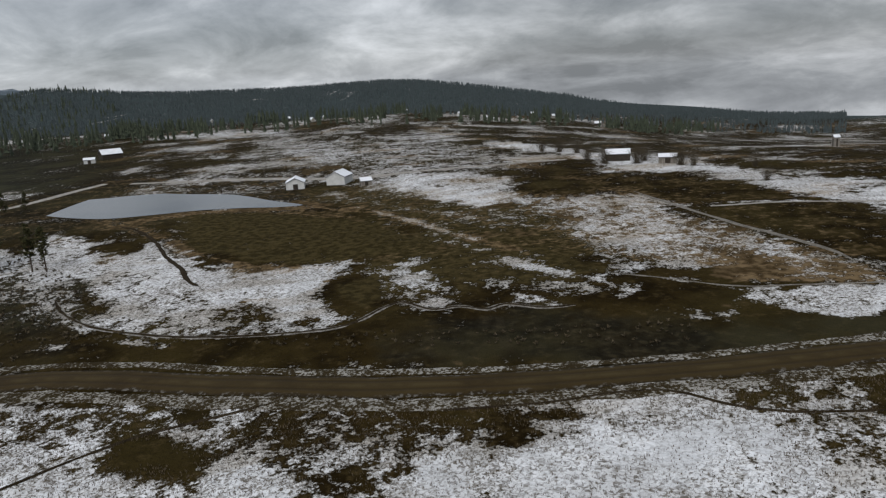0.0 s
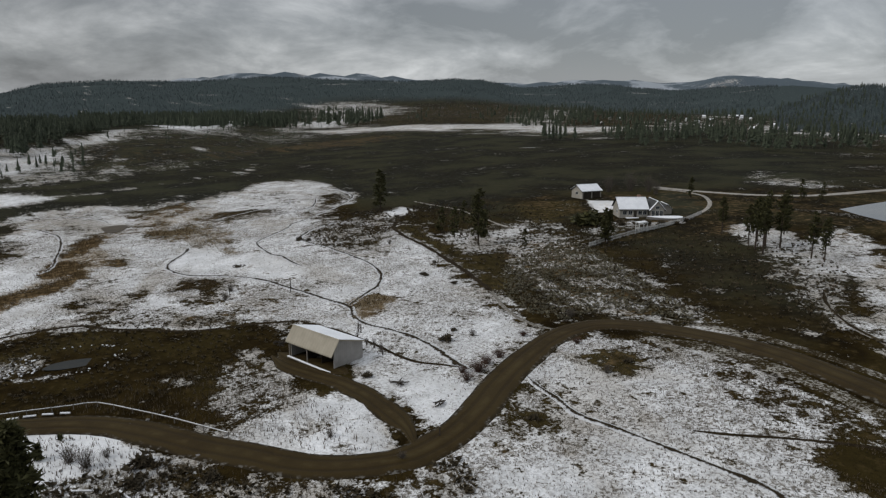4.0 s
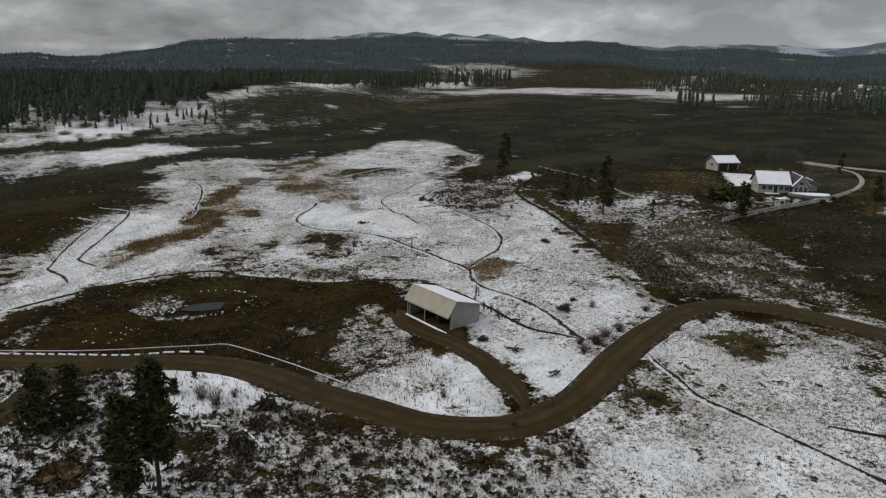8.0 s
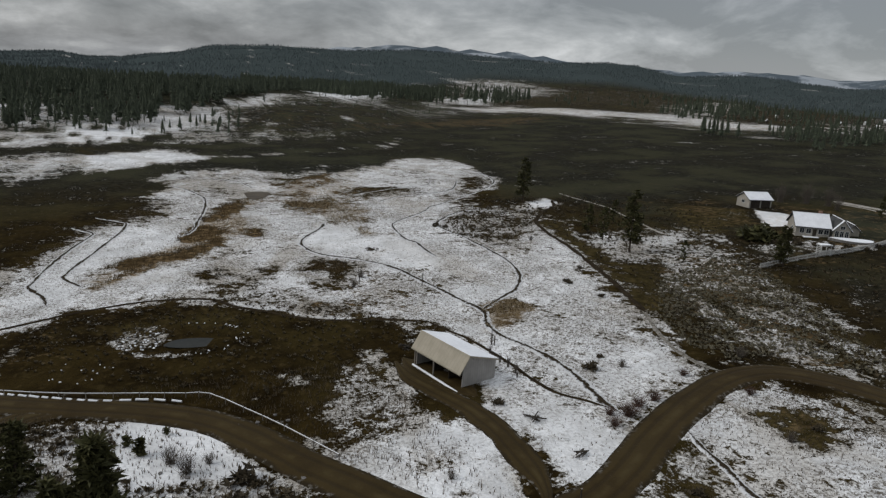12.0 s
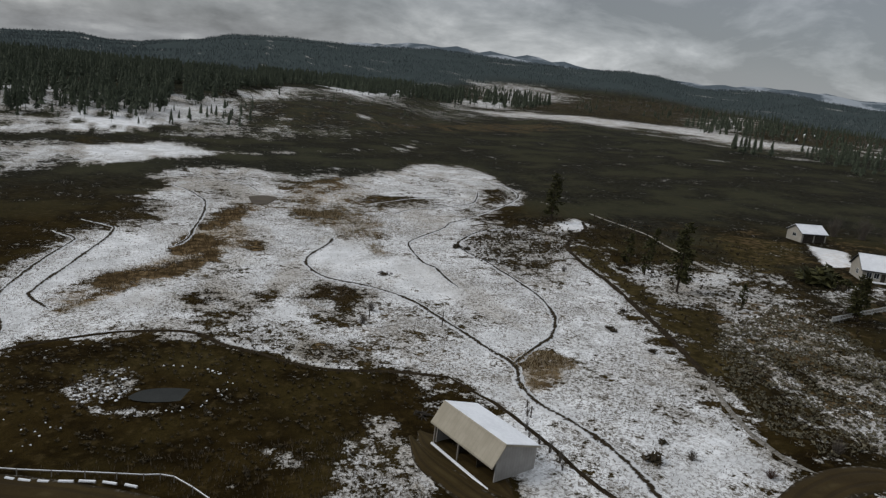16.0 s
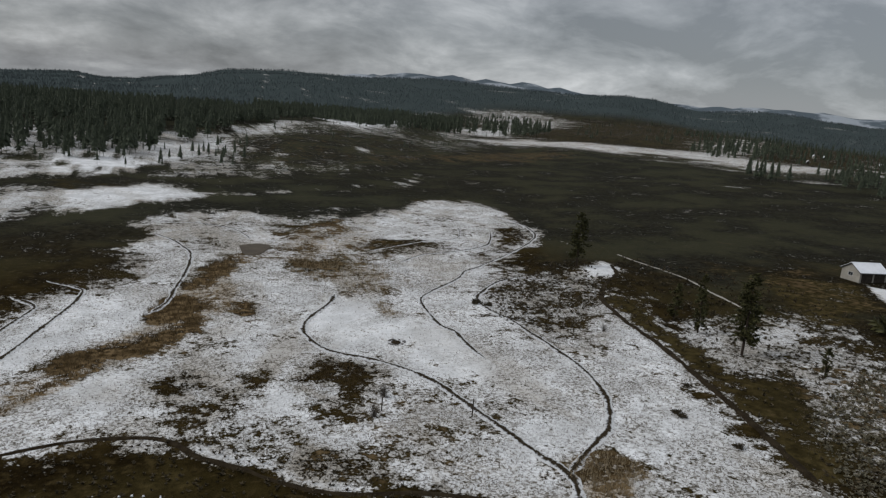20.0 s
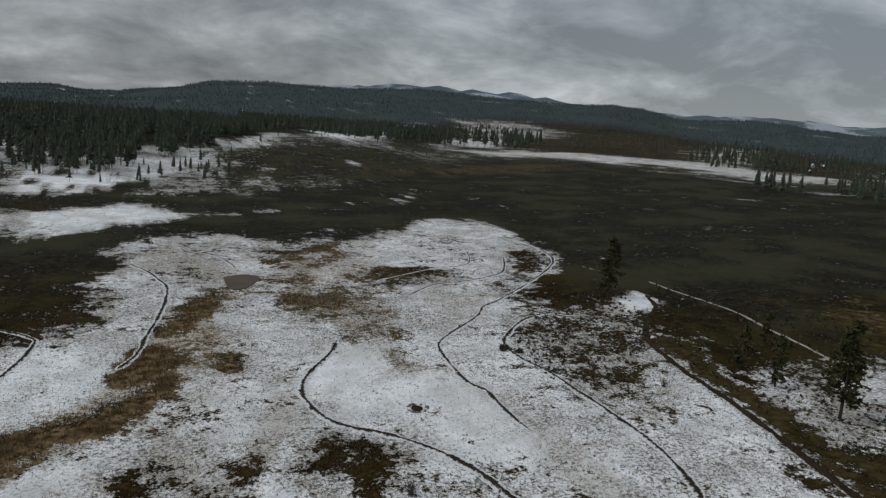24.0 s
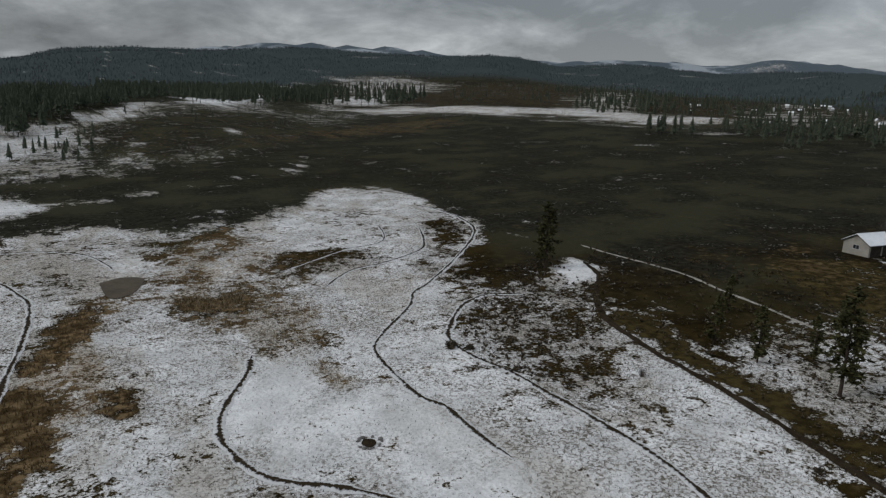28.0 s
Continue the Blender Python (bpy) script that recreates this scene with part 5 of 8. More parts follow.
# tussocks below the lone pine
cover("snow", 0.55, 3, (-303, 123), (-292.1, 126.2), (-267.1, 121.4), (-241.5, 99.9), (-227.2, 85.1), (-250.1, 95.3), (-266.6, 107))
cover("snow", 0.2, 2, (-280.2, 115.9), (-282.5, 122.8), (-265.7, 118.8), (-249.8, 104.6), (-257, 103.6))
cover("snow", 0.5, 3, (-201.7, 73.5), (-211.2, 79.7), (-225.7, 95.5), (-223.7, 107.8), (-204.5, 105.5), (-190.6, 98), (-176.2, 86.3), (-166.2, 75.7), (-169, 71.5), (-186.3, 71.5))
cover("snow", 0.12, 3, (-227, 89.6), (-247.9, 108.1), (-245.4, 120), (-226.4, 112.8), (-215, 102.9), (-219.8, 94.2))
cover("snow", 0.7, 3, (-169, 71.5), (-166.2, 75.7), (-179, 90.5), (-167.8, 88.5), (-159.9, 81), (-160.2, 74.5))
cover("snow", 0.48, 1.4, (-123.8, 52.7), (-126.8, 55.1), (-127.4, 59.9), (-123.4, 61.3), (-120.1, 61.9), (-116.8, 56.8), (-113.8, 52), (-112.9, 49.9), (-117.6, 50.3))
cover("straw", 0.85, 1.4, (-123.8, 52.7), (-126.8, 55.1), (-127.4, 59.9), (-123.4, 61.3), (-120.1, 61.9), (-116.8, 56.8), (-113.8, 52), (-112.9, 49.9), (-117.6, 50.3))
cover("snow", 0.6, 4, (-104.5, 52.2), (-104.7, 57.4), (-104.8, 63.6), (-110.4, 74.3), (-103.3, 69.8), (-99.2, 64.9), (-93.7, 56), (-93.2, 52.6), (-99.9, 52.8))
cover("snow", 0.25, 1.5, (-97.3, 56.4), (-97.9, 58.4), (-95.3, 58.3), (-94.9, 56))
cover("snow", 0.3, 1.6, (-95.1, 53.4), (-93.9, 55.3), (-92.2, 56.4), (-90.8, 54), (-92.6, 52.5))
cover("snow", 0.92, 2, (-91.3, 54.3), (-96.5, 62.8), (-99, 69.2), (-96.9, 71), (-90.5, 69.7), (-87.8, 64.1), (-85.1, 57.9), (-84, 53.5), (-85.5, 52.4))
# worn olive strip beside the path along the pasture
swath("snow", 0.72, 9, 1.6, (-189.7, 100.7), (-176.9, 98.5), (-159.3, 94.6), (-147.4, 91.6), (-128.7, 85.9), (-116, 81.3))
swath("snow", -0.05, 4.5, 1.6, (-189.7, 100.7), (-176.9, 98.5), (-159.3, 94.6), (-147.4, 91.6), (-128.7, 85.9), (-116, 81.3))
swath("moss", 0.8, 6, 1.6, (-189.7, 100.7), (-176.9, 98.5), (-159.3, 94.6), (-147.4, 91.6), (-128.7, 85.9), (-116, 81.3))
swath("straw", 0.0, 6, 1.6, (-189.7, 100.7), (-176.9, 98.5), (-159.3, 94.6), (-147.4, 91.6), (-128.7, 85.9), (-116, 81.3))
swath("heath", 0.0, 7, 1.6, (-189.7, 100.7), (-176.9, 98.5), (-159.3, 94.6), (-147.4, 91.6), (-128.7, 85.9), (-116, 81.3))
cover("moss", 0.7, 4, (-149.6, 95.2), (-133.3, 94.8), (-123.2, 89), (-113.4, 79.4), (-121.4, 82.4), (-137.6, 86.1))
cover("snow", 0.05, 2.5, (-143.5, 93.6), (-131.2, 93.3), (-116.5, 82.6), (-121.2, 82.9))
swath("snow", 0.85, 1.0, 0.5, (-110.1, 77.2), (-104.6, 74.5), (-95.9, 71.6), (-88.4, 71))
swath("snow", 0.85, 0.9, 0.4, (-180, 93.1), (-168.6, 90.5), (-157, 89))
# slope of sage and snow below the farmhouse
cover("heath", 0.15, 6, (-192.4, 116.9), (-160.8, 138.6), (-128, 126.4), (-84.3, 110.1), (-69.9, 91.9), (-87, 75.1), (-106.5, 76.9))
cover("snow", 0.52, 5, (-177.1, 107.5), (-171.8, 137.9), (-129.5, 122.9), (-94.7, 102.8), (-73, 95.8), (-64.2, 84.7), (-78.6, 88.9), (-87.3, 84.3), (-88.4, 75.3), (-94.3, 73.4), (-109.4, 79), (-126.8, 91.6))
cover("snow", 0.66, 4, (-126.8, 91.6), (-134.9, 105.2), (-141.1, 121.6), (-125.5, 117.6), (-114.8, 110.5), (-107.3, 97.9), (-112.9, 94.7), (-114, 87.5))
cover("snow", 0.52, 4, (-107.2, 93.8), (-105.4, 101.5), (-89.7, 97.5), (-81.6, 94.6), (-81.3, 88.5), (-90.7, 87.5))
cover("snow", 0.05, 3, (-112.3, 83.6), (-106.9, 85.8), (-94.7, 82.9), (-85.9, 80.7), (-87.8, 74.7), (-96.4, 76.2))
cover("snow", 0.12, 5, (-133.5, 121.7), (-132.4, 139.4), (-119.1, 140.6), (-98.3, 123.7), (-80.1, 104.8), (-73, 95.8), (-87.5, 102.6), (-104.3, 108.7), (-120.4, 115.8))
swath("snow", 0.6, 2.2, 1.5, (-100.2, 99.2), (-84.3, 95.3), (-70.8, 89.9))
swath("snow", 0.5, 2, 1.2, (-88.6, 90), (-85.2, 99.2), (-75.8, 95.1), (-65, 90.5))
cover("snow", 0.8, 2, (-168.4, 103), (-170.3, 110.4), (-158.2, 106.7), (-157.1, 98.4))
cover("snow", 0.9, 1.5, (-163.7, 113.1), (-163, 124.4), (-157.9, 123.5), (-154.1, 114.9), (-153.1, 107.1))
cover("snow", 0.8, 1.5, (-149, 102.9), (-146.3, 117.4), (-141.2, 114.2), (-144.7, 101.4))
cover("snow", 0.02, 2, (-141.9, 95.2), (-138.4, 98.5), (-127.9, 90.2), (-122.9, 83.4), (-132.2, 88.4))
cover("moss", 0.4, 3, (-140.6, 90.8), (-138.4, 98.5), (-125.1, 87.4), (-121.9, 81.5))
cover("snow", 1.0, 1.2, (-221.8, 111.8), (-226.2, 121.1), (-216.2, 121.6), (-208.8, 113), (-210.2, 106.9))
cover("moss", 0.9, 6, (-192.6, 139.5), (-196.2, 157.5), (-190.1, 170.6), (-168.6, 153.4), (-162.3, 136), (-174.1, 131.8))
cover("snow", 0.8, 1, (-87.8, 106.1), (-88.2, 109.3), (-85.2, 106.3), (-84.6, 103.2))
# dry sage over the slope
cover("straw", 0.4, 5, (-150, 112), (-152, 122), (-126.7, 116), (-106.7, 103), (-90.5, 96), (-78.1, 89.9), (-84, 85), (-103.1, 87.5), (-112.3, 86.5), (-127, 92))
# streaks of snow and bare soil down the slope
swath("snow", 0.75, 2.2, 1, (-105, 76.4), (-96.8, 75.4), (-88, 74.3))
swath("snow", 0.7, 2.2, 1, (-107.6, 83.9), (-108.1, 92), (-106.7, 101.4))
swath("snow", 0.7, 1.8, 1, (-102.4, 87.2), (-89.9, 85.6), (-82, 86.9))
swath("snow", 0.7, 1.8, 1, (-109.3, 99.7), (-91.6, 97), (-76.1, 91.8))
swath("snow", 0.65, 1.6, 1, (-122.7, 90), (-124.4, 97), (-117.4, 99.8))
swath("snow", 0.7, 1.6, 1, (-136.6, 116.1), (-121.8, 112.5), (-112.7, 109.9))
swath("snow", 0.7, 1.5, 1, (-128.4, 100.1), (-130.7, 108), (-119.4, 105.9))
swath("snow", 0.65, 2, 1, (-85.3, 92.8), (-76.9, 92.8), (-66.3, 87.3))
swath("snow", 0.6, 1.6, 1, (-95.6, 84.9), (-86, 85.3), (-80.4, 87.5))
swath("snow", 0.6, 1.5, 1, (-117, 111.1), (-102.4, 108.2), (-91, 102.7))
swath("snow", 0.65, 1.4, 1, (-113.3, 84.4), (-104.1, 83.6), (-91.4, 78.9))
swath("snow", 0.0, 2, 0.8, (-111.9, 84.6), (-98.7, 82.8), (-86.7, 80.3))
swath("snow", 0.0, 1.6, 0.8, (-114.8, 93.5), (-102.5, 91))
swath("snow", 0.0, 1.6, 0.8, (-115.9, 83.7), (-105.8, 78.8), (-94.7, 76))
swath("snow", 0.02, 1.8, 0.8, (-98.3, 94.8), (-88.2, 93.4), (-76.7, 90.3))
swath("snow", 0.05, 1.4, 0.8, (-113.1, 99), (-105.4, 101.5), (-94.1, 99.6))
swath("snow", 0.05, 1.4, 0.8, (-120, 94.9), (-114.5, 96), (-111.6, 100.4))
# dark meadow round the small pool
cover("snow", 0.05, 1.3, (-136.8, -17.4), (-141.6, -11), (-143.1, 0.4), (-137.7, 12.5), (-133.1, 17.8), (-127.5, 22.7), (-124.1, 28.6), (-121.7, 34.5), (-118.6, 35.4), (-106.5, 33.3), (-91.7, 31.5), (-89.8, 26), (-83.7, 18.2), (-96.1, 12.1), (-106.5, 5.8), (-111.3, -9.3), (-116.9, -24.3))
cover("moss", 0.45, 5, (-134.6, -17), (-140.1, -10.9), (-141.3, 0.4), (-137, 12.4), (-131.4, 17.6), (-130.3, 8.1), (-130.9, -2.8), (-125.6, -11.6))
cover("snow", 0.45, 2, (-120.5, -24.8), (-124.2, -21.6), (-127.3, -15.6), (-125.9, -12.2), (-122, -16), (-116.9, -21.4))
cover("straw", 0.35, 2, (-120.5, -24.8), (-124.2, -21.6), (-127.3, -15.6), (-125.9, -12.2), (-122, -16), (-116.9, -21.4))
swath("snow", 0.62, 2.2, 0.9, (-122.6, -4.6), (-127.2, -4.3), (-130.9, -2.8), (-131.9, -0))
cover("snow", 0.6, 0.9, (-126.2, -4.2), (-129.7, -2.4), (-130, 0.4), (-125.5, 0.2), (-123.1, -2))
swath("snow", 0.5, 0.8, 0.5, (-121.8, -4.9), (-119, 0.4), (-118.1, 4.3))
swath("snow", 0.6, 0.9, 0.5, (-117.5, 9), (-117.9, 11.1))
cover("snow", 0.6, 1.3, (-106, 13.3), (-107.1, 15.3), (-105.1, 18.2), (-102.5, 19.2), (-103.7, 16.1))
cover("snow", 0.72, 1.6, (-104.2, 22.9), (-108.3, 26.3), (-110.2, 29.3), (-108.6, 30.1), (-103.1, 29.4), (-98.4, 28.6), (-98.3, 27), (-100.4, 25))
cover("snow", 0.46, 2.5, (-96.1, 17.9), (-99, 22.1), (-98.1, 27.6), (-92.5, 29.6), (-88.2, 28.1), (-91.9, 16.6))
swath("snow", 0.75, 1.5, 0.8, (-106.1, 29.9), (-99, 29.1), (-93.6, 30))
cover("snow", 0.55, 2.5, (-93.3, 18.4), (-95.6, 22.9), (-89.8, 26), (-84.9, 27.4), (-81.3, 23.2), (-84.7, 19.9))
cover("snow", 0.97, 1.6, (-81.5, 19), (-86.2, 24.8), (-84.5, 30.4), (-78.4, 33.2), (-69.6, 33), (-65.9, 30.1), (-68.3, 25.3), (-73.1, 21.9))
cover("snow", 0.55, 2, (-80.2, 24.9), (-80.6, 28), (-77.3, 29.6), (-75.4, 27.3), (-76.4, 24.9))
cover("snow", 0.35, 1, (-71.7, 26.4), (-71.5, 27.7), (-69.2, 27.3), (-69.4, 26))
# upper lip of the meadow
swath("snow", 0.95, 1.4, 0.6, (-141, 12.7), (-136.4, 18.2), (-130.1, 23.2), (-126.8, 29.2), (-125.4, 35.6))
# snow field inside the bend of the road
cover("snow", 0.89, 2, (-70.5, 50.6), (-77.2, 61.3), (-80.3, 68.3), (-79.3, 73.2), (-74.5, 77.9), (-66.8, 81.4), (-57.4, 81.3), (-48, 78), (-35.9, 73.7), (-30.1, 62.6), (-57.8, 26.8), (-60.5, 38.8), (-56.8, 79.6), (-43.1, 78), (-34.4, 74.5), (-26.9, 70.9), (-24.7, 67.1), (-17.2, 59.1), (-14.8, 56.9), (-28.7, 58.7), (-45.8, 60.9))
for kind in ("straw", "heath"):
    cover(kind, 0.0, 3, (-70.5, 50.6), (-77.2, 61.3), (-80.3, 68.3), (-79.3, 73.2), (-74.5, 77.9), (-66.8, 81.4), (-57.4, 81.3), (-48, 78), (-35.9, 73.7), (-30.1, 62.6), (-57.8, 26.8), (-60.5, 38.8), (-56.8, 79.6), (-43.1, 78), (-34.4, 74.5), (-26.9, 70.9), (-24.7, 67.1), (-17.2, 59.1), (-14.8, 56.9), (-28.7, 58.7), (-45.8, 60.9))
cover("snow", 0.5, 2, (-79.3, 73.2), (-74.5, 77.9), (-66.8, 81.4), (-57.4, 81.3), (-49.8, 78.5), (-41.2, 75.9), (-35.9, 73.7), (-31.7, 65.8), (-37.5, 69.4), (-41.9, 70.5), (-46.7, 71.6), (-53.9, 73.1), (-60.9, 75.2), (-69.3, 74.7), (-74.4, 73))
cover("snow", 0.3, 1.4, (-75.1, 66.2), (-75.6, 70.4), (-71.9, 73), (-66.6, 70.6), (-65.3, 66.4), (-68.9, 65.7))
cover("moss", 1.0, 1.2, (-75.1, 66.2), (-75.6, 70.4), (-71.9, 73), (-66.6, 70.6), (-65.3, 66.4), (-68.9, 65.7))
cover("straw", 0.3, 1.5, (-75.1, 66.2), (-75.6, 70.4), (-71.9, 73), (-66.6, 70.6), (-65.3, 66.4), (-68.9, 65.7))
cover("snow", 0.2, 0.9, (-64.7, 47), (-65.7, 49.6), (-63.7, 50.4), (-61.4, 49.5), (-61.6, 47.9), (-62.9, 46.8))
cover("moss", 1.0, 0.9, (-64.7, 47), (-65.7, 49.6), (-63.7, 50.4), (-61.4, 49.5), (-61.6, 47.9), (-62.9, 46.8))
cover("snow", 0.35, 1.2, (-56.5, 47.5), (-55.8, 49.2), (-53.6, 48.3), (-54.4, 46.4))
cover("snow", 0.72, 1.2, (-68.4, 49.1), (-67.7, 51.6), (-65.2, 50.5), (-66, 47.9))
cover("snow", 0.66, 2, (-57.6, 25.5), (-59.9, 30.3), (-57.6, 33.4), (-53.2, 33.8), (-52.3, 33.2), (-55.8, 24.6))
cover("snow", 0.05, 1.5, (-39.1, 69.1), (-36.2, 71), (-31.5, 71.6), (-29.8, 68.5), (-25.6, 66.2), (-25.7, 64.7), (-27.7, 63.9), (-27.5, 61.5), (-30.3, 63.2), (-34.5, 66.8))
cover("snow", 0.62, 1.5, (-31.7, 70.4), (-28.1, 70.5), (-24.7, 67.1), (-23.2, 63.8), (-25.3, 65.1), (-29, 67.8))
cover("snow", 0.4, 2, (-25.9, 67.3), (-25.3, 71.9), (-19.9, 72.7), (-11.6, 71.1), (-3.7, 69.2), (-0.8, 65.8), (-2.6, 63), (-0.4, 62.2), (-3.4, 61.7), (-7.9, 60.4), (-11, 59.3), (-15.1, 58.8), (-18.6, 60.6), (-22.7, 64.2))
cover("snow", 0.35, 2, (-18.8, 67.2), (-17, 70.5), (-12.2, 70.5), (-8.4, 68.2), (-11, 65.2), (-14.9, 64.5))
cover("snow", 0.1, 1.5, (-15.3, 60.2), (-11.1, 60.7), (-8.8, 58.6), (-10.7, 56.5), (-14.9, 57.5))
swath("snow", 0.75, 0.9, 0.6, (-16, 60.9), (-12.2, 61.1), (-7.9, 61), (-3.4, 62))
cover("snow", 0.62, 2, (-3.4, 69.7), (3.3, 67.9), (11.3, 66.7), (8.7, 64.8), (3, 64.1), (-0.3, 63.6), (-3.4, 66.3))
swath("snow", 0.12, 1.0, 0.5, (-13.7, 73.2), (-3.4, 71.2), (3.5, 69.5), (11.4, 67.3))
cover("snow", 0.9, 1.5, (-11.7, 56.5), (-8.9, 59.1), (-3.4, 62), (0.8, 63.5), (5.9, 64.7), (12.4, 66.5), (14.8, 69.7), (20.4, 72.9), (23.7, 69.8), (28, 67.3), (30.7, 64.5), (25.1, 52))
cover("snow", 0.6, 1.5, (15.2, 66.7), (18.1, 66.8), (18.8, 65.3), (15.9, 64.9))
cover("snow", 0.65, 1.5, (28, 58.6), (31.7, 61), (35.6, 61.4), (37.4, 60.1), (35.1, 56.1), (31, 56.5), (28.6, 57.6))
cover("snow", 0.7, 2, (21.6, 70.7), (27.5, 70.5), (33.2, 70.1), (43, 69.9), (38.8, 62.6), (33, 63.5), (28.8, 66.5))
# banks of the small pool; the snowless ring stands in for the berm's shade
swath("snow", 0.0, 1.6, 0.6, (-127, -5.6), (-132.4, -2.6), (-133, 3.2), (-131, 9), (-125, 12.2), (-120, 10.6), (-117.8, 6))
swath("snow", 0.62, 1.2, 0.6, (-126, -6.4), (-131.4, -4), (-132, -0.6))
swath("snow", 0.62, 1.0, 0.6, (-123, -5.6), (-119.6, -3), (-118.4, 1))
cover("snow", 0.5, 1.0, (-126.3, -5), (-130.5, -4.4), (-131.5, -1), (-128, 0.2), (-124.4, 0.2), (-122.6, -2.6))
cover("snow", 0.66, 1.0, (-108, 13.4), (-106.7, 16.6), (-102.3, 19), (-101.7, 17.4), (-104.8, 14.3))
# speckled snow beside the barn's yard
cover("snow", 0.66, 1.6, (-112.7, 28.2), (-111, 30.3), (-102.5, 29.7), (-93.5, 29.5), (-88, 30.3), (-84, 26), (-93.4, 19.3), (-104.7, 21.6), (-109.8, 26))
# gravel court beside the house
cover("heath", 1.0, 2, (-143, 158), (-140, 168), (-145, 179), (-151, 188), (-160, 197), (-170, 203), (-180, 203), (-172, 190), (-158, 172))
cover("snow", -0.3, 2, (-143, 158), (-140, 168), (-145, 179), (-151, 188), (-160, 197), (-170, 203), (-180, 203), (-172, 190), (-158, 172))


def spaced(lo, a, b, hi, step, grow=1.09):
    mid = list(np.arange(a, b, step))
    up, v, s = [], b, step
    while v < hi:
        up.append(v)
        s = min(s * grow, 60)
        v += s
    dn, v, s = [], a, step
    while v > lo:
        s = min(s * grow, 60)
        v -= s
        dn.append(v)
    return np.array(dn[::-1] + mid + up)


def mesh_of(name, verts, faces):
    """A mesh from arrays of places and of equal-sided faces."""
    me = bpy.data.meshes.new(name)
    verts, faces = np.asarray(verts, np.float32), np.asarray(faces, np.int32)
    n, k = faces.shape
    me.vertices.add(len(verts))
    me.vertices.foreach_set("co", verts.ravel())
    me.loops.add(n * k)
    me.loops.foreach_set("vertex_index", faces.ravel())
    me.polygons.add(n)
    me.polygons.foreach_set("loop_start", np.arange(0, n * k, k, dtype=np.int32))
    me.update(calc_edges=True)
    me.validate()
    return me


def smooth(me):
    me.polygons.foreach_set("use_smooth", np.ones(len(me.polygons), bool))
    return me


LAID = {}


def laid(kind, x, y):
    """What lies on the ground at the given places: the depth of one kind of cover."""
    i = np.clip(np.searchsorted(LAID["xs"], x), 0, len(LAID["xs"]) - 1)
    j = np.clip(np.searchsorted(LAID["ys"], y), 0, len(LAID["ys"]) - 1)
    return LAID[kind][j, i]


def woodline(az):
    """How far out the wooded hills begin, by bearing."""
    return np.interp(az, (-60, -10, 10, 28, 36, 43, 47, 50, 53, 57, 62, 66, 70, 74, 110, 140), (900, 800, 700, 720, 1250, 1430, 1580, 1720, 1840, 1880, 1950, 1950, 1700, 1500, 1500, 900))


